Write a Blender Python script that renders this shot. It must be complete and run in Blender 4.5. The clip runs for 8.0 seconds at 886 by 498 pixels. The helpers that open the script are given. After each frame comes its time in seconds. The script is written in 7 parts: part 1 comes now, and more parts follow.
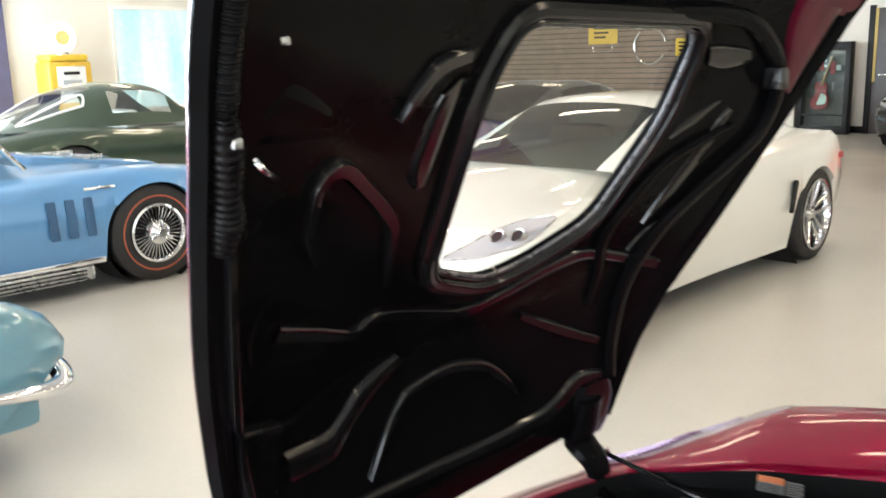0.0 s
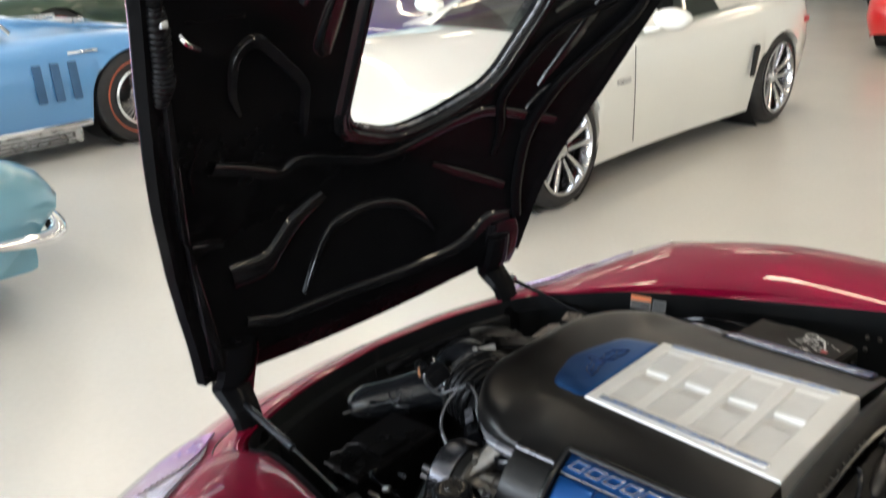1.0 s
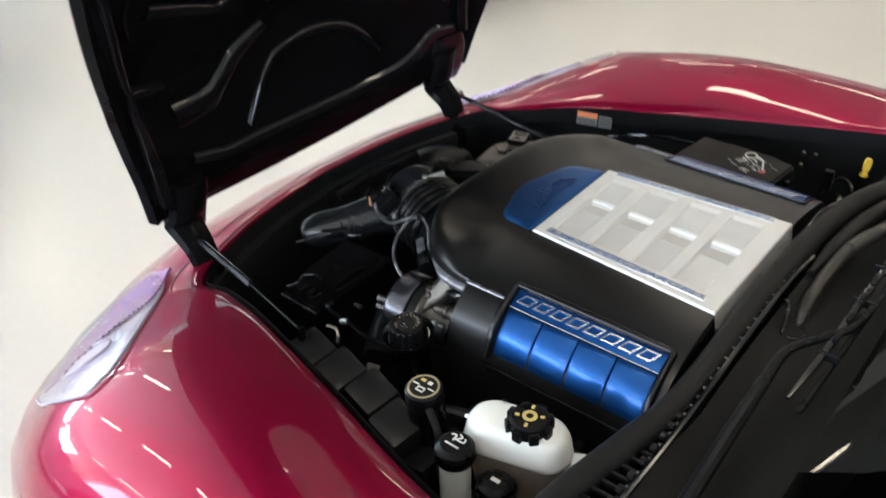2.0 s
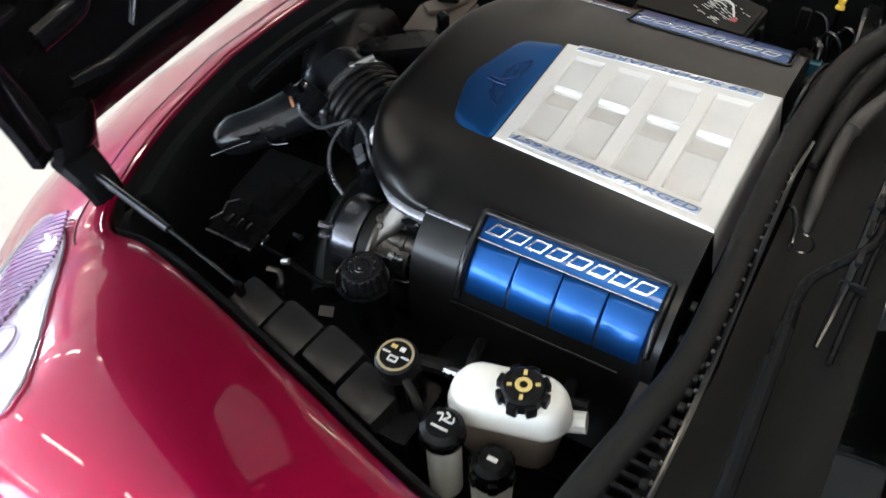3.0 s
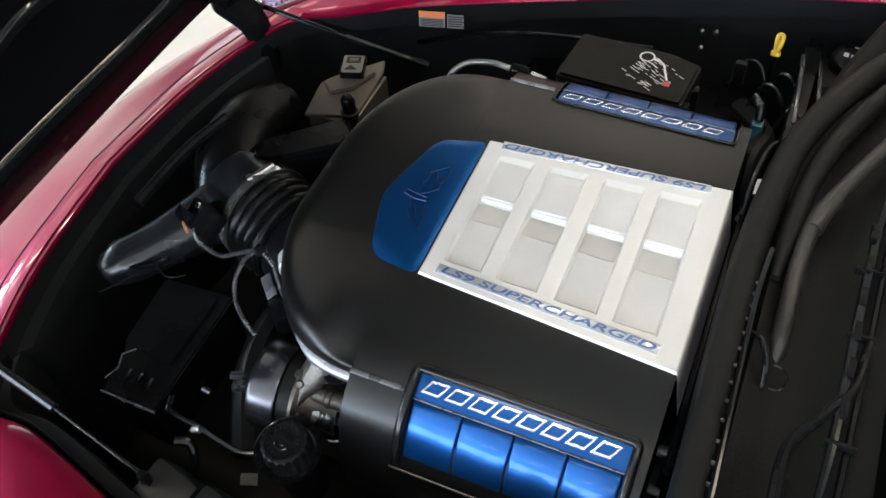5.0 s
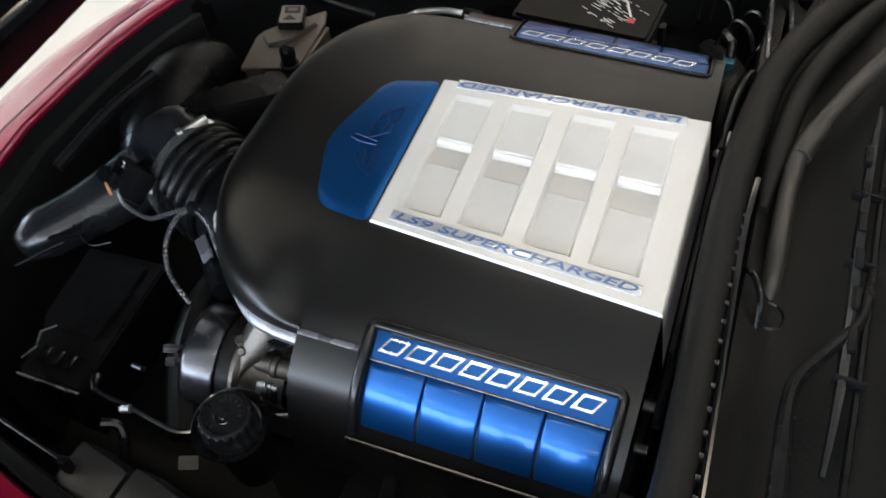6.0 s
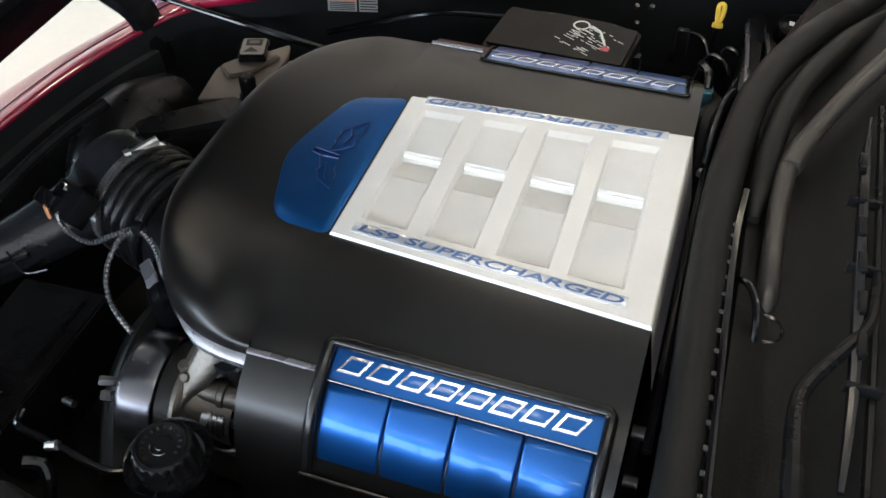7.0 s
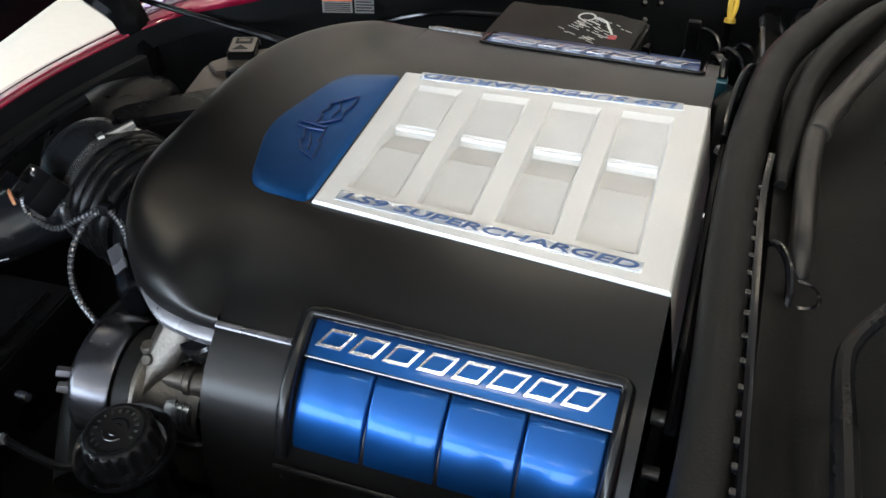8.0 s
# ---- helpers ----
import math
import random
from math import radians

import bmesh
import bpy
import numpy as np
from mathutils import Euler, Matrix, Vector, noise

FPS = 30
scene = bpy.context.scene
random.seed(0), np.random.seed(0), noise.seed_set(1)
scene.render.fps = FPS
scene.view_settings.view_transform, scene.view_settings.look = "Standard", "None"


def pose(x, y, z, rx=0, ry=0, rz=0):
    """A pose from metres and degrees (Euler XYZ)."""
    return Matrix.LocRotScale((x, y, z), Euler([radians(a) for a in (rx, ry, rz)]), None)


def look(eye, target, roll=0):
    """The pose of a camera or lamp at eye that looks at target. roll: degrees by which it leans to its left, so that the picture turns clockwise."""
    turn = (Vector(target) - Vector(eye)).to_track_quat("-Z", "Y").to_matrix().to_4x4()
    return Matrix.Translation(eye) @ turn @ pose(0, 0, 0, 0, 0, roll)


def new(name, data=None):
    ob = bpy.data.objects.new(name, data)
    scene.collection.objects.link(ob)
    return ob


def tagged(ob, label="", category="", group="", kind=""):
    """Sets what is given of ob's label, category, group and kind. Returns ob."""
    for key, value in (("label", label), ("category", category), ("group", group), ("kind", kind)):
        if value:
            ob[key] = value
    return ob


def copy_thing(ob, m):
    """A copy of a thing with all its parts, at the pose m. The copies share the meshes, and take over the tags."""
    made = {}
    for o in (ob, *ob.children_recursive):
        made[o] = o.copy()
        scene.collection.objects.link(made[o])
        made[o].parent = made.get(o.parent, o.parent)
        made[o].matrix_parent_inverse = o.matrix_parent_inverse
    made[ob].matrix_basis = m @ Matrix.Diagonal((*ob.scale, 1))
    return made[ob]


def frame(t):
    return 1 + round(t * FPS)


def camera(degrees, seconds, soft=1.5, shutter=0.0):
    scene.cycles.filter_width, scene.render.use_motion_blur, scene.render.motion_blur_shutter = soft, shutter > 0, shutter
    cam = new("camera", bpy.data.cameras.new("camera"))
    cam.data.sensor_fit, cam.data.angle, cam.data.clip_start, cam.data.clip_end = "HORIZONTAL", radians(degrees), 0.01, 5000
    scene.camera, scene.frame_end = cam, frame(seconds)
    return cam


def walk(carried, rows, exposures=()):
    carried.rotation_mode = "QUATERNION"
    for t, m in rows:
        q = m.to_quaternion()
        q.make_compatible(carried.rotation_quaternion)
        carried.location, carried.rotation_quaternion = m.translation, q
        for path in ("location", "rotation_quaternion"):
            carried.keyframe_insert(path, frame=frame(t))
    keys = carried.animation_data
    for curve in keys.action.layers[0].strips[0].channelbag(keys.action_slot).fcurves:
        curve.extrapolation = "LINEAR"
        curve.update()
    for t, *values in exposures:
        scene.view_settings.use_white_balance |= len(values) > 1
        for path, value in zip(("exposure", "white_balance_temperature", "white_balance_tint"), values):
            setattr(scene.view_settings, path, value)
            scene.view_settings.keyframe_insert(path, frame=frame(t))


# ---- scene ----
cam = camera(52.0, 8.0, shutter=0.5)
PATH = [
    (0, (0.043, -1.072, 1.503), (-1.29, 0.36, 1.091), -1.5),
    (0.5, (0.26, -1.151, 1.521), (-1.042, 0.282, 1.02), -0.5),
    (1, (0.375, -1.211, 1.553), (-0.9, 0.164, 0.857), -1.5),
    (1.5, (0.388, -1.234, 1.602), (-0.792, 0.09, 0.677), -1.6),
    (2, (0.343, -1.188, 1.651), (-0.697, 0.087, 0.515), -1.2),
    (2.2, (0.297, -1.161, 1.674), (-0.664, 0.092, 0.448), -0.4),
    (3.3, (0.083, -0.896, 1.7), (-0.57, 0.202, 0.161), -2.5),
    (3.5, (0.071, -0.844, 1.722), (-0.568, 0.268, 0.187), -0.5),
    (4, (0.046, -0.79, 1.733), (-0.576, 0.341, 0.205), -0.7),
    (4.2, (0.027, -0.782, 1.743), (-0.566, 0.313, 0.178), -2.3),
    (5.5, (-0.005, -0.705, 1.671), (-0.532, 0.429, 0.109), -3.9),
    (6, (-0.013, -0.708, 1.589), (-0.477, 0.453, 0.029), -2.7),
    (6.5, (-0.011, -0.715, 1.528), (-0.451, 0.546, 0.039), -1.1),
    (7, (-0.01, -0.719, 1.467), (-0.461, 0.618, 0.049), -0.4),
    (7.5, (-0.004, -0.72, 1.392), (-0.487, 0.659, 0.027), -1.6),
    (8, (0.003, -0.716, 1.332), (-0.501, 0.719, 0.033), -1.1),
]
EXPOSURES = [(0.0, 0.02, 6260, 10), (0.5, -0.08, 6160, 10), (1.0, -0.10, 6060, 10), (2.0, -0.02, 5830, 10), (3.5, 0.31, 5750, 10), (4.2, 0.24, 5750, 10), (5.5, 0.20, 5760, 10), (8.0, 0.16, 5800, 10)]
walk(cam, [(t, look(eye, target, roll)) for t, eye, target, roll in PATH], EXPOSURES)

# ---- light: overhead fluorescent rows, daylight from the glazed front wall ----
world = bpy.data.worlds.new("sky")
scene.world = world
world.use_nodes = True
wn = world.node_tree
sky = wn.nodes.new("ShaderNodeTexSky")
sky.sky_type = "NISHITA"
sky.sun_disc = False
sky.sun_elevation, sky.sun_rotation = radians(48), radians(250)
wn.links.new(sky.outputs[0], wn.nodes["Background"].inputs[0])
wn.nodes["Background"].inputs[1].default_value = 0.12
sun = new("sun", bpy.data.lights.new("sun", "SUN"))
sun.data.energy, sun.data.angle, sun.data.color = 3.0, radians(0.6), (1.0, 0.95, 0.88)
sun.matrix_world = look((-30, 6, 34), (0, 2, 0))


# ---- materials ----
def mat(name, col, rough=0.5, metal=0.0, coat=0.0, var=0.12, scale=6.0, fine=90.0, bump=0.0, spec=0.5,
        rvar=0.0, emit=None, coat_rough=0.03):
    """A principled surface with colour and gloss variation at two scales and optional fine relief."""
    m = bpy.data.materials.new(name)
    m.use_nodes = True
    nt = m.node_tree
    b = nt.nodes["Principled BSDF"]
    b.inputs["Base Color"].default_value = (*col, 1)
    b.inputs["Roughness"].default_value = rough
    b.inputs["Metallic"].default_value = metal
    b.inputs["Coat Weight"].default_value = coat
    b.inputs["Coat Roughness"].default_value = coat_rough
    b.inputs["Specular IOR Level"].default_value = spec
    tc = nt.nodes.new("ShaderNodeTexCoord")
    if var > 0:
        n1 = nt.nodes.new("ShaderNodeTexNoise")
        n1.inputs["Scale"].default_value, n1.inputs["Detail"].default_value = scale, 5
        n2 = nt.nodes.new("ShaderNodeTexNoise")
        n2.inputs["Scale"].default_value, n2.inputs["Detail"].default_value = fine, 3
        add = nt.nodes.new("ShaderNodeMath")
        add.operation = "MULTIPLY_ADD"
        add.inputs[1].default_value = 0.45
        mix = nt.nodes.new("ShaderNodeMix")
        mix.data_type = "RGBA"
        lo = tuple(c * (1 - var) for c in col)
        hi = tuple(min(1, c * (1 + var)) for c in col)
        mix.inputs[6].default_value, mix.inputs[7].default_value = (*lo, 1), (*hi, 1)
        ramp = nt.nodes.new("ShaderNodeMapRange")
        ramp.inputs[1].default_value, ramp.inputs[2].default_value = 0.45, 0.95
        nt.links.new(tc.outputs["Object"], n1.inputs["Vector"])
        nt.links.new(tc.outputs["Object"], n2.inputs["Vector"])
        nt.links.new(n2.outputs["Fac"], add.inputs[0])
        nt.links.new(n1.outputs["Fac"], add.inputs[2])
        nt.links.new(add.outputs[0], ramp.inputs[0])
        nt.links.new(ramp.outputs[0], mix.inputs[0])
        nt.links.new(mix.outputs[2], b.inputs["Base Color"])
        if rvar > 0:
            rr = nt.nodes.new("ShaderNodeMapRange")
            rr.inputs[1].default_value, rr.inputs[2].default_value = 0.3, 0.7
            rr.inputs[3].default_value, rr.inputs[4].default_value = max(0.02, rough - rvar), min(1, rough + rvar)
            nt.links.new(n1.outputs["Fac"], rr.inputs[0])
            nt.links.new(rr.outputs[0], b.inputs["Roughness"])
        if bump > 0:
            bp = nt.nodes.new("ShaderNodeBump")
            bp.inputs["Strength"].default_value, bp.inputs["Distance"].default_value = min(1.0, bump), 0.001
            nt.links.new(n2.outputs["Fac"], bp.inputs["Height"])
            nt.links.new(bp.outputs[0], b.inputs["Normal"])
    if emit:
        b.inputs["Emission Color"].default_value = (*emit[:3], 1)
        b.inputs["Emission Strength"].default_value = emit[3]
    return m


def glass(name, col, rough=0.0, clear=0.6, base=0.045):
    """Thin pane: clear where looked through, glossier towards grazing."""
    m = bpy.data.materials.new(name)
    m.use_nodes = True
    nt = m.node_tree
    nt.nodes.remove(nt.nodes["Principled BSDF"])
    out = nt.nodes["Material Output"]
    tr, gl, mx, lw = (nt.nodes.new("ShaderNode" + k) for k in ("BsdfTransparent", "BsdfGlossy", "MixShader", "LayerWeight"))
    tr.inputs[0].default_value = (*[c * clear for c in col], 1)
    gl.inputs["Roughness"].default_value = rough
    lw.inputs[0].default_value = 0.5
    po, ma = nt.nodes.new("ShaderNodeMath"), nt.nodes.new("ShaderNodeMath")
    po.operation, po.inputs[1].default_value = "POWER", 5.0
    ma.operation, ma.inputs[1].default_value, ma.inputs[2].default_value = "MULTIPLY_ADD", 0.9, base
    nt.links.new(lw.outputs["Facing"], po.inputs[0])
    nt.links.new(po.outputs[0], ma.inputs[0])
    nt.links.new(ma.outputs[0], mx.inputs[0])
    nt.links.new(tr.outputs[0], mx.inputs[1])
    nt.links.new(gl.outputs[0], mx.inputs[2])
    nt.links.new(mx.outputs[0], out.inputs[0])
    return m


RED = mat("red_metallic_paint", (0.245, 0.0021, 0.032), 0.40, 0.60, 0.85, var=0.05, scale=2, fine=900, spec=0.02)
RED.node_tree.nodes["Principled BSDF"].inputs["Coat IOR"].default_value = 1.5
# darker copy of RED: shade on the hood's inner flanges put into the colour
MAROON = mat("shaded_red_maroon", (0.085, 0.003, 0.016), 0.35, 0.3, 0.3, var=0.25, scale=20, fine=400, spec=0.2)
WHITE = mat("white_paint", (0.86, 0.86, 0.81), 0.3, 0.0, 1.0, var=0.02, scale=1.5, fine=200)
SKYBLUE = mat("nassau_blue_paint", (0.13, 0.33, 0.62), 0.32, 0.15, 1.0, var=0.05, scale=2, fine=700)
TEAL = mat("pale_blue_paint", (0.16, 0.36, 0.46), 0.32, 0.2, 1.0, var=0.05, scale=2, fine=700)
GREEN = mat("dark_green_paint", (0.035, 0.06, 0.035), 0.3, 0.2, 1.0, var=0.06, scale=2, fine=700)
PURPLE = mat("dark_blue_paint", (0.02, 0.02, 0.16), 0.3, 0.3, 1.0, var=0.06, scale=2, fine=700)
BRIGHTRED = mat("bright_red_paint", (0.70, 0.02, 0.02), 0.3, 0.0, 1.0, var=0.04, scale=2, fine=500)
BLACKPAINT = mat("black_paint", (0.012, 0.012, 0.014), 0.25, 0.0, 1.0, var=0.1, scale=2, fine=500)
HOODBLACK = mat("gloss_black_composite", (0.0045, 0.0045, 0.005), 0.09, 0.0, 0.0, var=0.25, scale=9, fine=60, bump=0.06, rvar=0.04, spec=0.03)
# lighter, shinier copy of the hood's black, to bring out highlights on the ribs
HOODRIB = mat("highlight_black_rib", (0.007, 0.007, 0.008), 0.09, 0.0, 0.0, var=0.2, scale=9, fine=160, bump=0.04, rvar=0.03, spec=0.42)
COVER = mat("satin_black_cover", (0.0042, 0.0039, 0.0038), 0.32, 0.0, 0.0, var=0.10, scale=7, fine=900, bump=0.05, spec=0.37)
DUCT = mat("soft_black_duct", (0.011, 0.012, 0.0145), 0.25, 0.0, 0.0, var=0.2, scale=12, fine=250, bump=0.05, rvar=0.05, spec=0.62)
FRAMEGLOSS = mat("gloss_black_frame", (0.006, 0.006, 0.0065), 0.22, 0.0, 0.0, var=0.15, scale=9, fine=200, spec=0.32)
# grey for highlights painted on black edges, and for thin trim
LIPGREY = mat("highlight_and_trim_grey", (0.16, 0.16, 0.175), 0.28, 0.6, var=0.2, scale=30, fine=300, rvar=0.08)
BRAID = mat("braided_black_sleeve", (0.09, 0.09, 0.095), 0.2, 0.6, 0.0, var=0.4, scale=300, fine=900, spec=0.6)
PLASTIC = mat("black_plastic", (0.0045, 0.0045, 0.005), 0.30, 0.0, 0.0, var=0.25, scale=14, fine=500, bump=0.18, rvar=0.08, spec=0.11)
GLOSSPL = mat("smooth_black_plastic", (0.004, 0.0042, 0.005), 0.15, 0.0, 0.0, var=0.25, scale=10, fine=200, bump=0.05, rvar=0.05, spec=0.5)
RUBBER = mat("black_rubber", (0.008, 0.0078, 0.0073), 0.46, 0.0, 0.0, var=0.25, scale=18, fine=400, bump=0.3, rvar=0.1, spec=0.14)
BOOT = mat("shiny_black_rubber", (0.004, 0.004, 0.0042), 0.27, 0.0, 0.0, var=0.25, scale=18, fine=400, bump=0.1, rvar=0.04, spec=0.12)
BLOCKGREY = mat("dark_grey_moulding", (0.010, 0.0105, 0.0115), 0.36, 0.0, 0.0, var=0.25, scale=14, fine=400, bump=0.25, rvar=0.08, spec=0.24)
DUSTY = mat("dusty_black_plastic", (0.0065, 0.0065, 0.006), 0.42, 0.0, 0.0, var=0.35, scale=9, fine=300, bump=0.3, rvar=0.12, spec=0.09)
LINER = mat("grey_black_inner_fender", (0.0095, 0.0102, 0.011), 0.42, 0.0, 0.0, var=0.25, scale=8, fine=350, bump=0.3, rvar=0.1, spec=0.12)
TYRE = mat("tyre_rubber", (0.018, 0.017, 0.017), 0.6, 0.0, 0.0, var=0.25, scale=20, fine=300, bump=0.3)
REDLINE = mat("red_line_rubber", (0.42, 0.09, 0.04), 0.55, var=0.15)
CHROME = mat("chrome", (0.86, 0.86, 0.87), 0.07, 1.0, 0.0, var=0.04, scale=8, fine=200)
WHEELCHROME = mat("polished_wheel_alloy", (0.56, 0.56, 0.57), 0.14, 1.0, 0.0, var=0.06, scale=8, fine=200)
LEDGE = mat("highlight_and_trim_silver", (0.88, 0.88, 0.86), 0.3, 0.1, var=0.03)
CLAMPMETAL = mat("brushed_steel_band", (0.80, 0.79, 0.78), 0.16, 0.95, var=0.08, scale=60, fine=500)
BRIGHTMETAL = mat("bright_satin_chrome", (0.86, 0.86, 0.86), 0.24, 0.9, var=0.05, scale=20, fine=300)
SATINMETAL = mat("satin_metal", (0.55, 0.55, 0.55), 0.3, 1.0, var=0.2, scale=20, fine=400, bump=0.1, rvar=0.12)
CASTALU = mat("cast_aluminium", (0.10, 0.091, 0.08), 0.42, 0.9, var=0.3, scale=16, fine=260, bump=0.5, rvar=0.15)
TANALU = mat("aged_aluminium_bracket", (0.10, 0.083, 0.07), 0.38, 0.6, var=0.25, scale=12, fine=300, bump=0.2, rvar=0.12)
DARKPULLEY = mat("dark_satin_steel", (0.10, 0.10, 0.112), 0.26, 0.9, var=0.02, scale=10, fine=300, rvar=0.05)
LIDSILVER = mat("silver_lid_paint", (0.64, 0.635, 0.61), 0.36, 0.15, 0.0, var=0.05, scale=9, fine=700, bump=0.12, rvar=0.05)
LIDPANEL = mat("grained_silver_inset", (0.585, 0.58, 0.56), 0.55, 0.1, 0.0, var=0.07, scale=14, fine=900, bump=0.4)
BLUECOVER = mat("blue_metallic_cover", (0.008, 0.066, 0.245), 0.32, 0.8, 0.25, var=0.06, scale=6, fine=900, coat_rough=0.06)
BLUEPANEL = mat("blue_satin_panel", (0.005, 0.066, 0.235), 0.34, 0.85, 0.06, var=0.07, scale=6, fine=900, bump=0.08, coat_rough=0.2)
BLUEDARK = mat("dark_blue_groove", (0.006, 0.025, 0.10), 0.4, 0.4, var=0.1)
OUTSIDE = mat("bright_outdoor_distance", (0.5, 0.6, 0.55), 0.9, var=0.3, emit=(0.88, 0.96, 0.93, 1.7))


def streaky(m):
    """Soft upright streaks of pale green and white for the bright distance."""
    nt = m.node_tree
    tc, mp, nz, rp = (nt.nodes.new("ShaderNode" + k) for k in ("TexCoord", "Mapping", "TexNoise", "ValToRGB"))
    mp.inputs["Scale"].default_value = (1.0, 0.55, 0.10)
    nz.inputs["Scale"].default_value, nz.inputs["Detail"].default_value = 1.6, 4
    rp.color_ramp.elements[0].position, rp.color_ramp.elements[0].color = 0.35, (0.28, 0.46, 0.42, 1)
    rp.color_ramp.elements[1].position, rp.color_ramp.elements[1].color = 0.66, (0.95, 1.0, 1.0, 1)
    nt.links.new(tc.outputs["Object"], mp.inputs[0])
    nt.links.new(mp.outputs[0], nz.inputs["Vector"])
    nt.links.new(nz.outputs["Fac"], rp.inputs[0])
    nt.links.new(rp.outputs[0], nt.nodes["Principled BSDF"].inputs["Emission Color"])


streaky(OUTSIDE)
LETTERBLUE = mat("blue_letter_enamel", (0.045, 0.09, 0.22), 0.3, 0.4, var=0.1, fine=400)
LETTERPLATE = mat("polished_letter_plate", (0.62, 0.66, 0.72), 0.25, 0.6, var=0.06)
WHITEPLASTIC = mat("translucent_white_plastic", (0.70, 0.71, 0.67), 0.4, 0.0, 0.1, var=0.06, scale=12, fine=200)
YELLOW = mat("yellow_plastic", (0.72, 0.50, 0.05), 0.4, var=0.1)
YELLOWPRINT = mat("yellow_print", (0.50, 0.38, 0.12), 0.5, var=0.08)
PALEPRINT = mat("pale_print", (0.62, 0.62, 0.60), 0.5, var=0.08)
ORANGE = mat("orange_label", (0.75, 0.22, 0.08), 0.5, var=0.06)
REDPRINT = mat("red_print", (0.45, 0.06, 0.07), 0.5, var=0.08)
CALIPER = mat("red_caliper", (0.42, 0.02, 0.02), 0.35, 0.0, 0.4, var=0.1)
TEALCLIP = mat("teal_connector", (0.02, 0.10, 0.14), 0.4, var=0.15)
COPPER = mat("copper_wires", (0.45, 0.20, 0.10), 0.4, 0.5, var=0.3, fine=400)
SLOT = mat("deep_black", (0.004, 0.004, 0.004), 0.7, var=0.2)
PANE = glass("hood_window_pane", (0.95, 0.95, 0.93), clear=0.98, base=0.11)
CARGLASS = glass("tinted_car_glass", (0.55, 0.62, 0.58), clear=0.42)
DARKGLASS = glass("dark_car_glass", (0.30, 0.36, 0.34), clear=0.3)
COUPEGLASS = glass("bright_reflecting_glass", (0.97, 1.0, 0.99), clear=0.97, base=0.22)
CLEARLENS = glass("clear_lamp_lens", (1, 1, 1), clear=0.93)
ROOMGLASS = glass("window_glass", (0.9, 0.96, 0.95), clear=0.95)
LAMPSILVER = mat("lamp_reflector", (0.55, 0.57, 0.62), 0.3, 0.35, var=0.05)


def floor_material():
    m = mat("polished_epoxy_floor", (0.60, 0.58, 0.53), 0.25, 0.0, 0.0, var=0.05, scale=0.7, fine=38, bump=0.0, rvar=0.015, spec=0.35)
    return m


FLOOR = floor_material()
WALLPAINT = mat("cream_wall_paint", (0.78, 0.75, 0.68), 0.6, var=0.04, scale=1.2, fine=120, bump=0.15)
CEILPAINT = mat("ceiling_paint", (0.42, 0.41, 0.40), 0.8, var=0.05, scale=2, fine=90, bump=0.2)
DARKWOOD = mat("dark_brown_slat_board", (0.21, 0.15, 0.105), 0.45, var=0.25, scale=3, fine=60, bump=0.2)
BLACKTRIM = mat("black_trim", (0.010, 0.010, 0.011), 0.4, var=0.2, spec=0.2)
TUBE = mat("lit_diffuser", (0.9, 0.9, 0.86), 0.5, var=0.02, emit=(1.0, 0.81, 0.56, 28.0))
GLOBEORANGE = mat("globe_orange", (0.8, 0.3, 0.1), 0.5, emit=(1.0, 0.42, 0.16, 1.1))
GLOBE = mat("lit_globe", (0.95, 0.9, 0.8), 0.4, var=0.02, emit=(1.0, 0.86, 0.66, 3.0))
PAVEMENT = mat("pale_concrete_ground", (0.5, 0.49, 0.46), 0.8, var=0.12, scale=0.5, fine=20, bump=0.2)
PAPER = mat("white_paper", (0.80, 0.80, 0.77), 0.6, var=0.06, scale=8, fine=60)


# ---- building tools ----
INV = {}


def thing(name, label, category, m=None, group="", kind="", design_world=False):
    """A top-level empty at its base. Parts are drawn in its own frame, or, with design_world, in room coordinates."""
    ob = new(name)
    m = m if m is not None else Matrix()
    ob.matrix_world = m
    ob.empty_display_size = 0.05
    INV[ob.name] = m.inverted() if design_world else Matrix()
    return tagged(ob, label, category, group, kind)


def part(name, bm, material, parent=None, label="", smooth=True, angle=35):
    me = bpy.data.meshes.new(name)
    if parent is not None:
        bm.transform(INV[parent.name])
    bmesh.ops.recalc_face_normals(bm, faces=bm.faces)
    if smooth:
        for f in bm.faces:
            f.smooth = True
        lim = radians(angle)
        for e in bm.edges:
            if len(e.link_faces) == 2 and e.calc_face_angle(0) > lim:
                e.smooth = False
    bm.to_mesh(me)
    bm.free()
    for one in material if isinstance(material, (list, tuple)) else (material,):
        me.materials.append(one)
    ob = new(name, me)
    if parent is not None:
        ob.parent = parent
        INV[ob.name] = INV[parent.name]
    if label:
        tagged(ob, label)
    return ob


def lone(name, bm, material, label, category, group="", kind="", smooth=True, angle=35):
    """A thing of one mesh; its origin goes to its base."""
    vs = [v.co.copy() for v in bm.verts]
    lo = Vector((min(v.x for v in vs), min(v.y for v in vs), min(v.z for v in vs)))
    hi = Vector((max(v.x for v in vs), max(v.y for v in vs), max(v.z for v in vs)))
    base = Vector(((lo.x + hi.x) / 2, (lo.y + hi.y) / 2, lo.z))
    bm.transform(Matrix.Translation(-base))
    ob = part(name, bm, material, None, "", smooth, angle)
    ob.location = base
    return tagged(ob, label, category, group, kind)


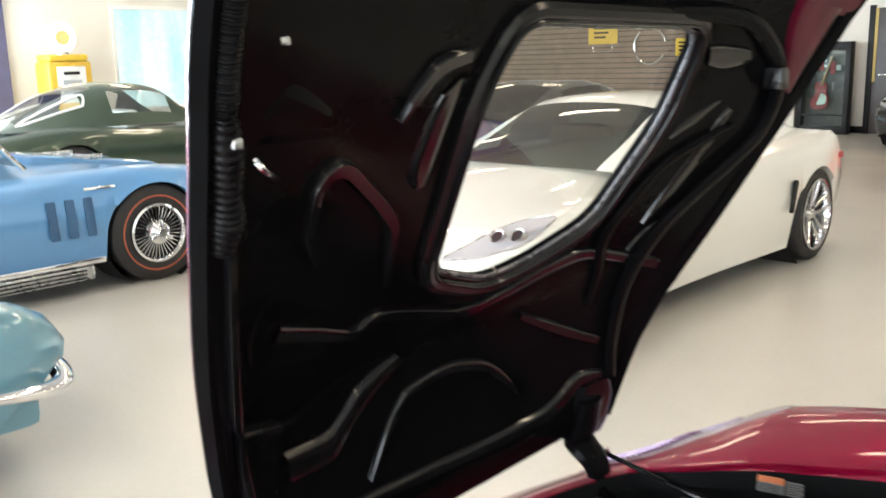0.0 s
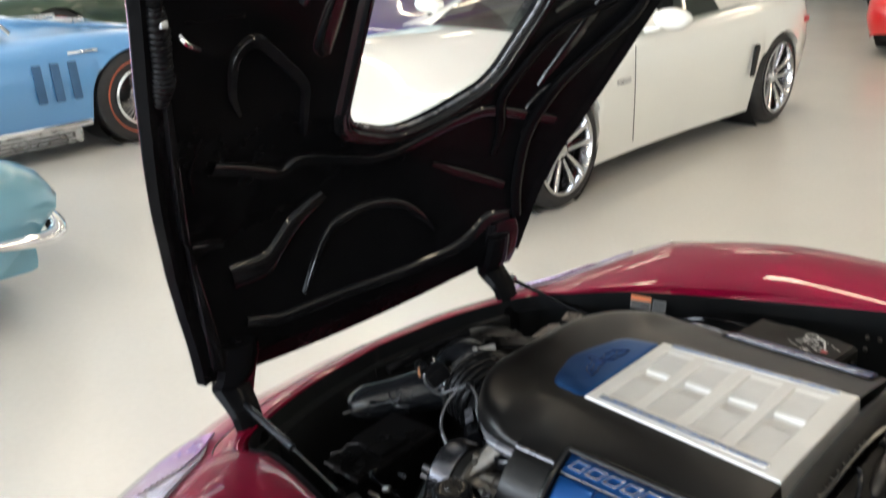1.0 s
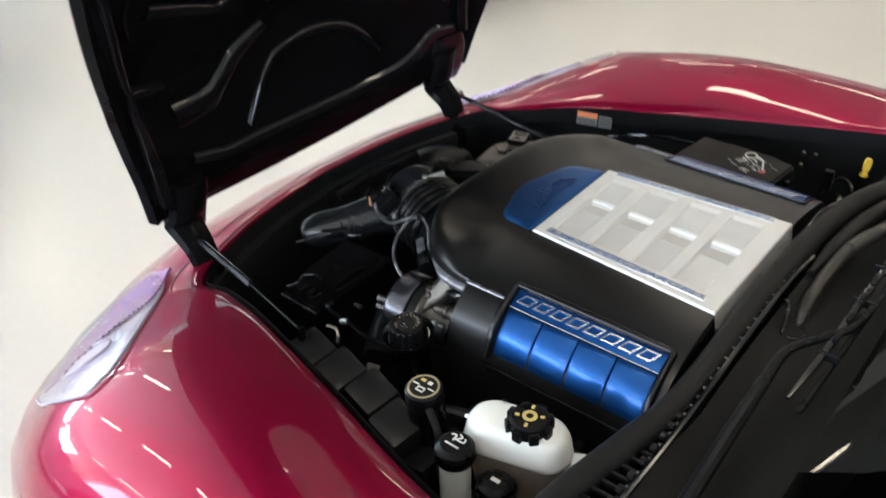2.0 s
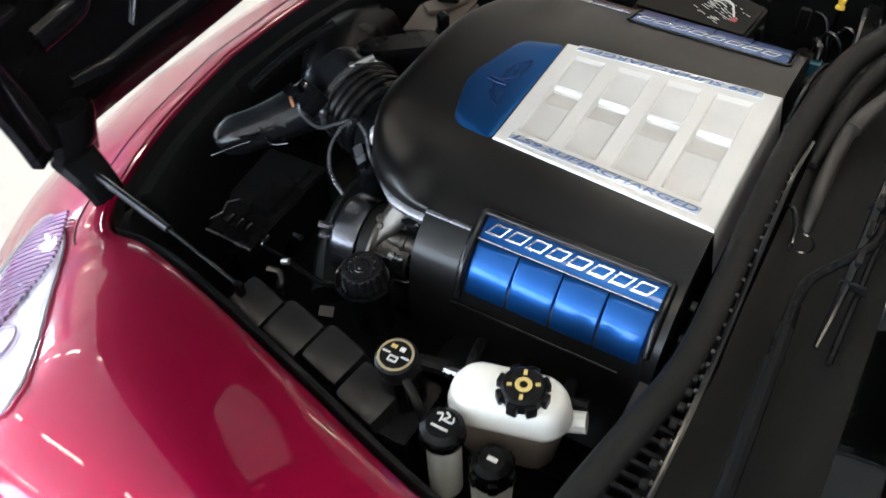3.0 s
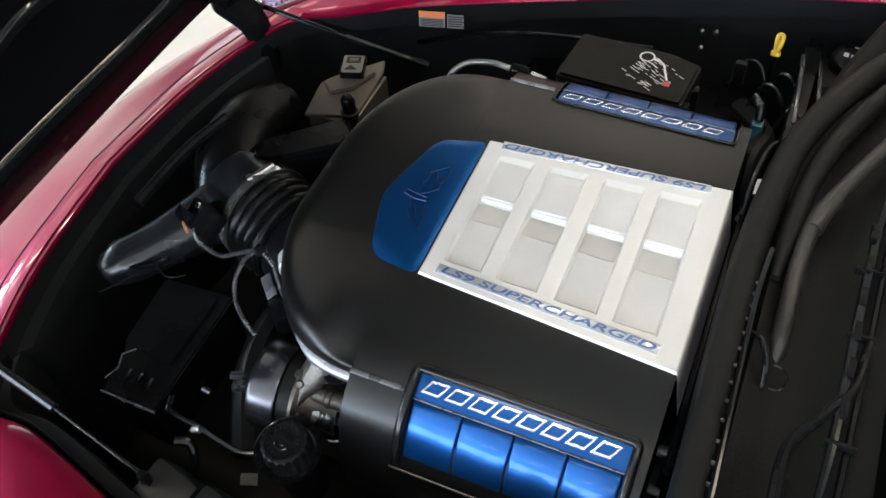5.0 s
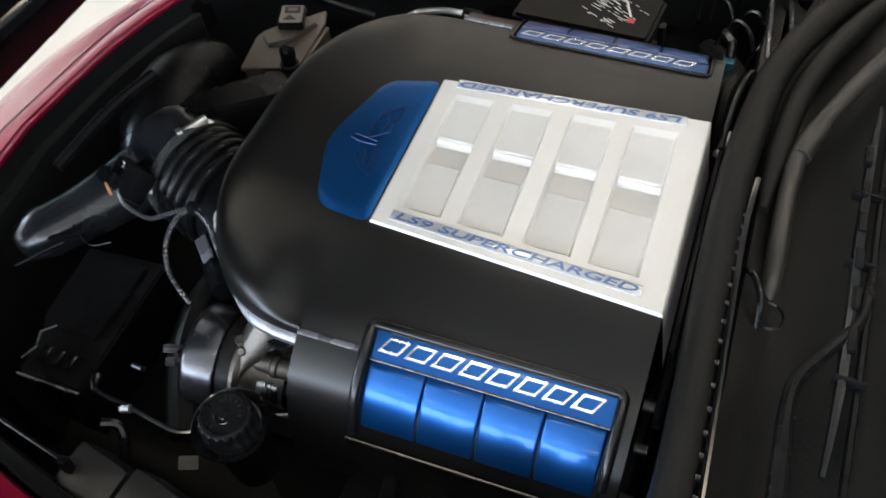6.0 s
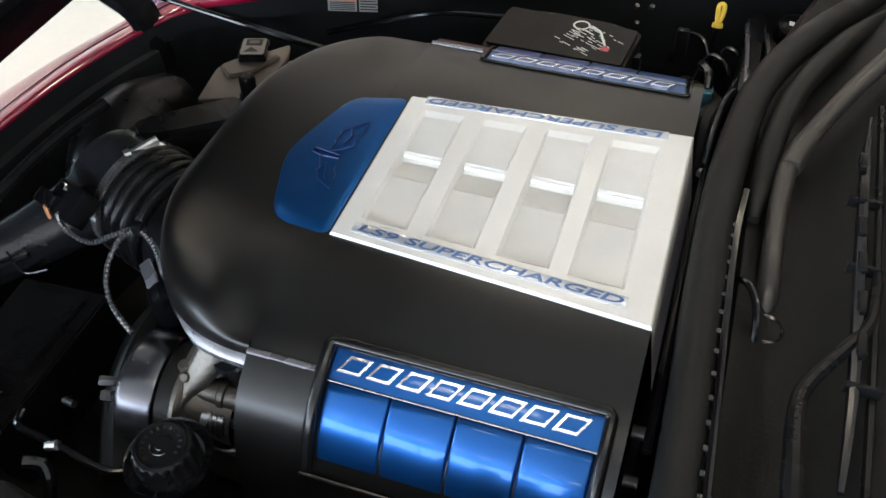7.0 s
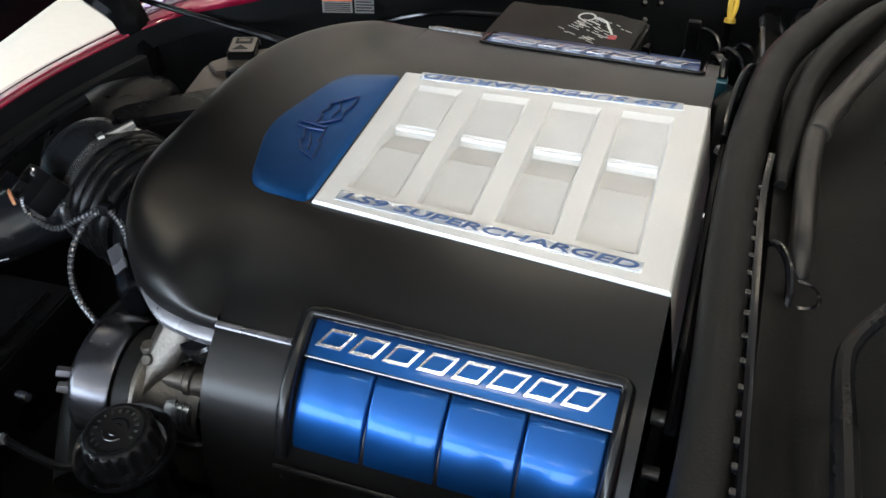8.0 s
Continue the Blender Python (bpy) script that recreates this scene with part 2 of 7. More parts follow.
def box(bm, x0, x1, y0, y1, z0, z1, bevel=0.0, m=None, seg=2):
    g = bmesh.ops.create_cube(bm, size=1.0)
    vs = g["verts"]
    for v in vs:
        v.co = Vector((x0 + (v.co.x + 0.5) * (x1 - x0), y0 + (v.co.y + 0.5) * (y1 - y0), z0 + (v.co.z + 0.5) * (z1 - z0)))
    if bevel > 0:
        es = list({e for v in vs for e in v.link_edges})
        r = bmesh.ops.bevel(bm, geom=es, offset=bevel, segments=seg, affect="EDGES", profile=0.6)
        vs = list({v for f in r["faces"] for v in f.verts} | {v for v in vs if v.is_valid})
    if m is not None:
        bmesh.ops.transform(bm, matrix=m, verts=[v for v in vs if v.is_valid])
    return bm


def nb():
    return bmesh.new()


def bx(*a, **k):
    return box(nb(), *a, **k)


def spline(pts, n=8, closed=False):
    """Catmull-Rom through points, n steps a span."""
    P = [Vector(p) for p in pts]
    out = []
    N = len(P)
    spans = N if closed else N - 1
    for i in range(spans):
        if closed:
            a, b, c, d = P[i - 1], P[i], P[(i + 1) % N], P[(i + 2) % N]
        else:
            a, b, c, d = P[max(i - 1, 0)], P[i], P[i + 1], P[min(i + 2, N - 1)]
        for k in range(n):
            t = k / n
            out.append(0.5 * (2 * b + (c - a) * t + (2 * a - 5 * b + 4 * c - d) * t * t + (3 * b - a - 3 * c + d) * t ** 3))
    if not closed:
        out.append(P[-1])
    return out


def grid(bm, rows, closed_u=False, closed_v=False, mat_at=None):
    vs = [[bm.verts.new(p) for p in r] for r in rows]
    R, C = len(vs), len(vs[0])
    for i in range(R if closed_u else R - 1):
        for j in range(C if closed_v else C - 1):
            q = (vs[i][j], vs[(i + 1) % R][j], vs[(i + 1) % R][(j + 1) % C], vs[i][(j + 1) % C])
            if len(set(q)) == 4:
                f = bm.faces.new(q)
                if mat_at:
                    f.material_index = mat_at(i, j)
    return vs


def tube(bm, pts, r, seg=10, n=6, flat=1.0, caps=True, ring=None):
    """A swept round section along a spline; r a number or a list of one radius a point; ring(s) scales along the length."""
    cur = spline(pts, n) if n > 1 else [Vector(p) for p in pts]
    L = len(cur)
    rows, ref = [], None
    for i, p in enumerate(cur):
        d = (cur[min(i + 1, L - 1)] - cur[max(i - 1, 0)]).normalized()
        if ref is None:
            ref = Vector((0, 0, 1)) if abs(d.z) < 0.9 else Vector((1, 0, 0))
        a = d.cross(ref).normalized()
        ref = a.cross(d).normalized()
        s = i / (L - 1)
        rad = r if isinstance(r, (int, float)) else float(np.interp(s, np.linspace(0, 1, len(r)), r))
        if ring:
            rad *= ring(s)
        rows.append([p + rad * (math.cos(2 * math.pi * k / seg) * a + flat * math.sin(2 * math.pi * k / seg) * ref) for k in range(seg)])
    vs = grid(bm, rows, closed_v=True)
    if caps:
        bm.faces.new(vs[0][::-1])
        bm.faces.new(vs[-1])
    return bm


def tb(pts, r, **k):
    return tube(nb(), pts, r, **k)


def revolve(bm, profile, seg=32, m=None, arc=None):
    """profile: (radius, height) round the z axis, then moved by m."""
    m = m or Matrix()
    a0, a1 = arc or (0, 2 * math.pi)
    n = seg if not arc else seg + 1
    rows = []
    for k in range(n):
        a = a0 + (a1 - a0) * k / seg
        rows.append([m @ Vector((r * math.cos(a), r * math.sin(a), h)) for r, h in profile])
    grid(bm, rows, closed_u=not arc)
    bmesh.ops.remove_doubles(bm, verts=bm.verts, dist=1e-6)
    return bm


def rv(profile, seg=32, m=None, arc=None):
    return revolve(nb(), profile, seg, m, arc)


def axis(p, d):
    """A frame at p whose z points along d."""
    d = Vector(d).normalized()
    return Matrix.Translation(p) @ d.to_track_quat("Z", "Y").to_matrix().to_4x4()


def prism(bm, outline, z0, z1, bevel=0.0, m=None, seg=2):
    vs = [bm.verts.new((x, y, z0)) for x, y in outline]
    f = bm.faces.new(vs)
    r = bmesh.ops.extrude_face_region(bm, geom=[f])
    up = [v for v in r["geom"] if isinstance(v, bmesh.types.BMVert)]
    for v in up:
        v.co.z = z1
    allv = vs + up
    if bevel > 0:
        es = [e for e in {e for v in up for e in v.link_edges} if all(v in up for v in e.verts)]
        rr = bmesh.ops.bevel(bm, geom=es, offset=bevel, segments=seg, affect="EDGES")
        allv = list({v for v in allv if v.is_valid} | {v for f2 in rr["faces"] for v in f2.verts})
    if m is not None:
        bmesh.ops.transform(bm, matrix=m, verts=[v for v in allv if v.is_valid])
    return bm


def pr(outline, z0, z1, **k):
    return prism(nb(), outline, z0, z1, **k)


def rounded(outline, r, n=4):
    """Polygon with rounded corners, in plan."""
    P = [Vector((p[0], p[1], 0)) for p in outline]
    out = []
    for i, p in enumerate(P):
        a, b = P[i - 1], P[(i + 1) % len(P)]
        q = min(r, (a - p).length * 0.45, (b - p).length * 0.45)
        s, e = p + (a - p).normalized() * q, p + (b - p).normalized() * q
        for k in range(n + 1):
            t = k / n
            w = s * (1 - t) ** 2 + p * 2 * t * (1 - t) + e * t * t
            out.append((w.x, w.y))
    return out


def patch(outline, zf, off=0.003, edge=0.003, rings=(0.0, 0.3, 0.6, 0.85, 0.96, 1.0), bm=None):
    """A thin plate laid over a surface z = zf(x, y): proud by off, its rim rounded down by edge."""
    bm = bm or nb()
    cx = sum(p[0] for p in outline) / len(outline)
    cy = sum(p[1] for p in outline) / len(outline)
    rows = []
    for s in rings:
        rows.append([Vector((cx + s * (x - cx), cy + s * (y - cy), 0)) for x, y in outline])
        for v in rows[-1]:
            v.z = zf(v.x, v.y) + off - (edge if s >= 1 else edge * 0.25 if s > 0.9 else 0)
    rows.append([Vector((p.x, p.y, p.z - 0.02)) for p in rows[-1]])
    grid(bm, rows, closed_v=True)
    bmesh.ops.remove_doubles(bm, verts=bm.verts, dist=1e-6)
    return bm


def words(text, size, m, depth=0.001, shear=0.0, stretch=1.0, space=1.0, bold=0.0):
    """Letters as a mesh, their middle at the origin of m, lying in its xy plane."""
    cu = bpy.data.curves.new("letters", "FONT")
    cu.body, cu.size, cu.extrude, cu.shear, cu.space_character = text, size, depth, shear, space
    cu.align_x, cu.align_y = "CENTER", "CENTER"
    cu.resolution_u, cu.offset = 3, bold
    tmp = bpy.data.objects.new("letters", cu)
    scene.collection.objects.link(tmp)
    me = bpy.data.meshes.new_from_object(tmp.evaluated_get(bpy.context.evaluated_depsgraph_get()))
    bm = nb()
    bm.from_mesh(me)
    bpy.data.objects.remove(tmp)
    bpy.data.curves.remove(cu)
    bpy.data.meshes.remove(me)
    bmesh.ops.transform(bm, matrix=m @ Matrix.Diagonal((stretch, 1, 1, 1)), verts=bm.verts)
    return bm


def lerp(x, xs, ys):
    return float(np.interp(x, xs, ys))


def smooth_key(xs, ys):
    """A smooth curve through keys, as a function."""
    pts = spline([(x, y, 0) for x, y in zip(xs, ys)], 10)
    px, py = [p.x for p in pts], [p.y for p in pts]
    return lambda x: float(np.interp(x, px, py))


# ---- the showroom ----
X0, X1, Y0, Y1, ZC = -14.2, 7.0, -9.0, 15.9, 4.2
WEST = 120
SOUTHSKY = 40


def slab(name, label, bm, material, cat):
    return tagged(part(name, bm, material), label, cat, kind="structure")


slab("floor", "glossy cream epoxy showroom floor with faint stains", bx(X0 - 0.3, X1 + 0.3, Y0 - 0.3, Y1 + 0.3, -0.2, 0.0), FLOOR, "floor")
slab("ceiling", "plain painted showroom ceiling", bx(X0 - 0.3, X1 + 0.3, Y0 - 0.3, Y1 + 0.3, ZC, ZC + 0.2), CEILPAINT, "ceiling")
slab("ground", "pale concrete forecourt outside the windows", bx(-90, X0 - 0.3, -80, 90, -0.25, -0.02), PAVEMENT, "ground")


def wall_with_openings(name, label, fixed, lo, hi, openings, thick=0.3):
    """A wall in the plane x = fixed, from lo to hi in y, with openings (y0, y1, z0, z1)."""
    bm = nb()
    y = lo
    for a, b, z0, z1 in sorted(openings):
        box(bm, fixed - thick, fixed, y, a, 0, ZC)
        box(bm, fixed - thick, fixed, a, b, 0, z0)
        box(bm, fixed - thick, fixed, a, b, z1, ZC)
        y = b
    box(bm, fixed - thick, fixed, y, hi, 0, ZC)
    return slab(name, label, bm, WALLPAINT, "wall")


OPEN = [(6.45, 15.2, 0.75, 2.47), (-7.4, -4.0, 0.3, 3.3), (-3.6, -0.2, 0.3, 3.3), (0.2, 3.7, 0.3, 3.3)]
wall_with_openings("wall_west", "cream painted showroom wall with large windows", X0, Y0 - 0.3, Y1 + 0.3, OPEN)
slab("wall_north", "cream painted back wall of the showroom", bx(X0, X1, Y1, Y1 + 0.3, 0, ZC), WALLPAINT, "wall")
SOUTH = [(-13.2, -7.5), (-7.3, -1.6), (-1.4, 4.3)]
bm = nb()
for a in ((X0, SOUTH[0][0], 0, ZC), (SOUTH[0][1], SOUTH[1][0], 0, ZC), (SOUTH[1][1], SOUTH[2][0], 0, ZC), (SOUTH[2][1], X1, 0, ZC)):
    box(bm, a[0], a[1], Y0 - 0.3, Y0, a[2], a[3])
for a, b in SOUTH:
    box(bm, a, b, Y0 - 0.3, Y0, 0, 0.35)
    box(bm, a, b, Y0 - 0.3, Y0, 3.75, ZC)
slab("wall_south", "cream painted wall with tall shop windows", bm, WALLPAINT, "wall")
for a, b in SOUTH:
    ar = new("window_daylight", bpy.data.lights.new("window_daylight", "AREA"))
    ar.data.shape, ar.data.size, ar.data.size_y = "RECTANGLE", b - a - 0.1, 3.3
    ar.data.energy, ar.data.color = SOUTHSKY * (b - a) * 3.3, (0.90, 0.96, 1.0)
    ar.matrix_world = look(((a + b) / 2, Y0 - 0.2, 2.05), ((a + b) / 2, Y0 + 5, 2.05))
slab("wall_east", "cream painted side wall of the showroom", bx(X1, X1 + 0.3, Y0 - 0.3, Y1 + 0.3, 0, ZC), WALLPAINT, "wall")

for n, (a, b, z0, z1) in enumerate(OPEN):
    w = thing("window_%d" % (n + 1), "white framed showroom window with daylight behind", "window", Matrix.Translation((X0 - 0.12, (a + b) / 2, z0)), kind="structure", design_world=True)
    bm = nb()
    for y0, y1, c0, c1 in ((a, a + 0.06, z0, z1), (b - 0.06, b, z0, z1), (a + 0.06, b - 0.06, z0, z0 + 0.06), (a + 0.06, b - 0.06, z1 - 0.06, z1), ((a + b) / 2 - 0.03, (a + b) / 2 + 0.03, z0 + 0.06, z1 - 0.06)):
        box(bm, X0 - 0.17, X0 + 0.02, y0, y1, c0, c1, 0.004)
    part("window_frame", bm, WHITE, w)
    for y0, y1 in ((a + 0.06, (a + b) / 2 - 0.03), ((a + b) / 2 + 0.03, b - 0.06)):
        p = part("pane", bx(X0 - 0.12, X0 - 0.112, y0, y1, z0 + 0.06, z1 - 0.06), ROOMGLASS, w, smooth=False)
        p.visible_shadow = False
    # unseen bars, added to break the windows' reflections into streaks
    if n:
        for k in (0.17, 0.33, 0.67, 0.83):
            part("streak_bar", bx(X0 - 0.16, X0 - 0.125, a + (b - a) * k - 0.04, a + (b - a) * k + 0.04, z0 + 0.06, z1 - 0.06, 0.004), WHITE, w)
        part("streak_rail", bx(X0 - 0.164, X0 - 0.13, a + 0.06, b - 0.06, 2.35, 2.47, 0.004), WHITE, w)
        ar = new("window_daylight", bpy.data.lights.new("window_daylight", "AREA"))
        ar.data.shape, ar.data.size, ar.data.size_y = "RECTANGLE", b - a - 0.15, z1 - z0 - 0.15
        ar.data.energy, ar.data.color = WEST * (b - a) * (z1 - z0), (0.86, 0.94, 1.0)
        ar.matrix_world = look((X0 - 0.2, (a + b) / 2, (z0 + z1) / 2), (X0 + 5, (a + b) / 2, (z0 + z1) / 2))
tagged(part("backdrop", bx(-24.1, -24, -2, 40, -0.02, 9), OUTSIDE, smooth=False), "bright pale green daylight outside the windows", "backdrop", kind="structure")

# skirting on the back wall
slab("baseboard", "black skirting board along the back wall", bx(-7.2, 2.0, Y1 - 0.02, Y1 - 0.001, 0, 0.12, 0.003), BLACKTRIM, "skirting")
slab("column", "white painted wall pier beside the display case", bx(-7.05, -6.56, 15.45, Y1 - 0.001, 0, ZC), WALLPAINT, "column")
slab("trim", "thin black vertical edge strip on the pier", bx(-7.10, -7.052, 15.4, 15.5, 0, ZC), BLACKTRIM, "trim")

# slat wall
sw = thing("slat_wall", "dark brown slatted display wall with hanging signs", "wall panel", Matrix.Translation((-10.6, 15.8, 0.2)), kind="structure", design_world=True)
part("backing", bx(-13.9, -7.6, 15.84, 15.895, 0.1, 3.4), BLACKTRIM, sw, smooth=False)
for k in range(30):
    z = 0.12 + k * 0.108
    part("slat", bx(-13.9, -7.6, 15.80, 15.838, z, z + 0.092, 0.006), DARKWOOD, sw)


def hanging_sign(x, z, w, h):
    s = thing("yellow_sign", "yellow hanging sign with dark print on the slat wall", "sign", Matrix.Translation((x, 15.78, z)), group="signs on the slat wall", design_world=True)
    part("board", bx(x - w / 2, x + w / 2, 15.77, 15.785, z, z + h, 0.004), YELLOW, s)
    for k, q in enumerate((0.72, 0.5, 0.28)):
        part("print", bx(x - w * 0.3, x + w * (0.3 - 0.1 * k), 15.766, 15.7695, z + h * q, z + h * (q + 0.1)), BLACKTRIM, s, smooth=False)
    bm = nb()
    tube(bm, [(x - w * 0.3, 15.77, z), (x - w * 0.3, 15.77, z - h * 0.35), (x + w * 0.3, 15.77, z - h * 0.35), (x + w * 0.3, 15.77, z)], 0.008, n=3)
    part("bracket", bm, CHROME, s)


hanging_sign(-10.85, 1.70, 0.72, 0.42)
hanging_sign(-8.97, 1.42, 0.34, 0.34)
sg = thing("steering_wheel", "chrome steering wheel hung on the slat wall", "steering wheel", Matrix.Translation((-9.7, 15.74, 1.3)), design_world=True)
for a0, a1 in ((-2.6, -0.5), (2.2, 3.5), (0.2, 0.9)):
    ring = [(-9.7 + 0.36 * math.cos(a), 15.74, 1.63 + 0.36 * math.sin(a)) for a in np.linspace(a0, a1, 12)]
    part("rim", tb(ring, 0.022, n=2), CHROME, sg, "chrome rim arc")
# display case with a guitar
dc = thing("display_case", "tall black framed glass display case with a red and cream guitar", "display case", Matrix.Translation((-5.55, 15.6, 0)), design_world=True)
cx0, cx1, cz1 = -5.98, -5.08, 1.6
for x0, x1, z0, z1 in ((cx0, cx0 + 0.09, 0, cz1), (cx1 - 0.09, cx1, 0, cz1), (cx0 + 0.09, cx1 - 0.09, 0, 0.14), (cx0 + 0.09, cx1 - 0.09, cz1 - 0.15, cz1), (cx0 + 0.09, cx1 - 0.09, 0.32, 0.35)):
    part("frame", bx(x0, x1, 15.42, 15.62, z0, z1, 0.01), BLACKTRIM, dc)
part("back_panel", bx(cx0 + 0.08, cx1 - 0.08, 15.63, 15.66, 0.1, cz1 - 0.1), mat("grey_backing", (0.07, 0.06, 0.06), 0.6, var=0.5, scale=9, fine=30), dc, smooth=False)
part("guitar_body", pr(rounded([(-5.78, 0.42), (-5.5, 0.42), (-5.46, 0.62), (-5.52, 0.72), (-5.5, 0.9), (-5.74, 0.92), (-5.7, 0.7), (-5.8, 0.6)], 0.1), 0, 0.04, bevel=0.01, m=Matrix.Translation((0, 15.6, 0)) @ pose(0, 0, 0, 90)), mat("guitar_red", (0.35, 0.03, 0.03), 0.25, coat=1), dc, "red guitar body")
part("pickguard", pr(rounded([(-5.68, 0.5), (-5.52, 0.52), (-5.5, 0.66), (-5.6, 0.72)], 0.04), 0, 0.006, m=Matrix.Translation((0, 15.556, 0)) @ pose(0, 0, 0, 90)), PAPER, dc, "cream pickguard")
part("guitar_neck", tb([(-5.6, 15.57, 0.85), (-5.45, 15.57, 1.35)], 0.025, n=2), mat("maple", (0.35, 0.2, 0.1), 0.4), dc)
for k in range(5):
    part("photo", bx(-5.78 + 0.1 * k, -5.70 + 0.1 * k, 15.60, 15.615, 1.05 + 0.06 * (k % 3), 1.2 + 0.06 * (k % 2), 0.002), (PALEPRINT, REDPRINT)[k % 2], dc)
p = part("glass_front", bx(cx0 + 0.08, cx1 - 0.08, 15.45, 15.455, 0.13, cz1 - 0.14), ROOMGLASS, dc, smooth=False)
dc.location.x -= 0.53

# door
d1 = thing("door_1", "black door with a yellow edge strip and metal handle", "door", Matrix.Translation((-4.3, 15.85, 0)), kind="structure", design_world=True)
part("door_frame", bx(-4.95, -4.86, 15.82, 15.898, 0, 2.2, 0.005), BLACKTRIM, d1)
part("door_frame", bx(-3.74, -3.65, 15.82, 15.898, 0, 2.2, 0.005), BLACKTRIM, d1)
part("door_leaf", bx(-4.855, -3.745, 15.84, 15.89, 0.01, 2.15, 0.004), mat("dark_door", (0.03, 0.02, 0.018), 0.4, var=0.2), d1)
part("edge_strip", bx(-4.85, -4.80, 15.825, 15.838, 0.9, 2.15, 0.003), YELLOWPRINT, d1, "yellow edge strip")
part("door_handle", tb([(-4.72, 15.84, 1.02), (-4.72, 15.77, 1.02), (-4.6, 15.77, 1.02)], 0.012, n=2), CHROME, d1)
d1.location.x -= 0.53

# dark post at the west wall
slab("post", "dark blue-grey window post", bx(X0 + 0.001, X0 + 0.12, 4.1, 4.72, 0, ZC, 0.01), mat("blue_grey_post", (0.10, 0.10, 0.2), 0.5), "post")

# petrol pump with a lit globe
gp = thing("petrol_pump", "yellow vintage petrol pump with a lit round globe", "petrol pump", Matrix.Translation((-13.5, 5.26, 0)) @ Matrix.Scale(1.1, 4))
part("body", bx(-0.22, 0.22, -0.3, 0.3, 0.0, 1.45, 0.05), mat("pump_yellow", (0.68, 0.42, 0.03), 0.3, coat=1), gp)
part("crown", bx(-0.2, 0.2, -0.27, 0.27, 1.45, 1.54, 0.03), YELLOW, gp)
part("dial_face", bx(0.222, 0.235, -0.2, 0.2, 0.9, 1.38, 0.008), PAPER, gp, "white dial face")
part("dial_window", bx(0.236, 0.242, -0.13, 0.13, 1.02, 1.2, 0.003), mat("dial_grey", (0.4, 0.42, 0.45), 0.3), gp)
part("print", bx(0.236, 0.242, -0.11, 0.11, 1.27, 1.31), BLACKTRIM, gp, smooth=False)
part("globe", rv([(0, -0.07), (0.14, -0.07), (0.205, -0.03), (0.205, 0.03), (0.14, 0.07), (0, 0.07)], 32, Matrix.Translation((0, 0, 1.76)) @ pose(0, 0, 0, 0, 90, 0)), GLOBE, gp, "white lit globe")
part("globe_mark", rv([(0, 0.075), (0.1, 0.075), (0.1, 0.071), (0, 0.071)], 24, Matrix.Translation((0, 0, 1.76)) @ pose(0, 0, 0, 0, 90, 0)), GLOBEORANGE, gp, "orange lit centre")
part("neck", rv([(0.07, 1.53), (0.07, 1.58), (0.1, 1.58), (0.1, 1.53)], 16), CHROME, gp)
part("hose", tb([(0.1, 0.3, 1.0), (0.12, 0.42, 0.9), (0.12, 0.45, 0.5), (0.12, 0.36, 0.3), (0.1, 0.3, 0.5)], 0.02), RUBBER, gp)

# ceiling lights
fx = thing("ceiling_light", "long white fluorescent ceiling light in a row", "light", Matrix.Translation((-13.0, -7.0, ZC)), group="ceiling lights")
part("frame", bx(-0.64, 0.64, -0.11, 0.11, -0.06, -0.001, 0.004), WHITE, fx)
part("diffuser", bx(-0.61, 0.61, -0.085, 0.085, -0.075, -0.061, 0.004), TUBE, fx)
for j, y in enumerate((-7.0, -1.7, 2.4, 6.5, 10.6)):
    for i in range(8):
        if i or j:
            copy_thing(fx, Matrix.Translation((-13.0 + 2.4 * i, y, ZC)))


# ---- cars: local frame with the front towards -x, the driver's side towards -y, x = 0 at the front axle ----
def tyre_profile(r, w, rim):
    h = w / 2
    return [(rim, -h * 0.86), (rim + 0.02, -h * 0.97), ((r + rim) / 2, -h), (r - 0.025, -h * 0.93), (r - 0.006, -h * 0.78), (r, -h * 0.5),
            (r, 0), (r, h * 0.5), (r - 0.006, h * 0.78), (r - 0.025, h * 0.93), ((r + rim) / 2, h), (rim + 0.02, h * 0.97), (rim, h * 0.86)]


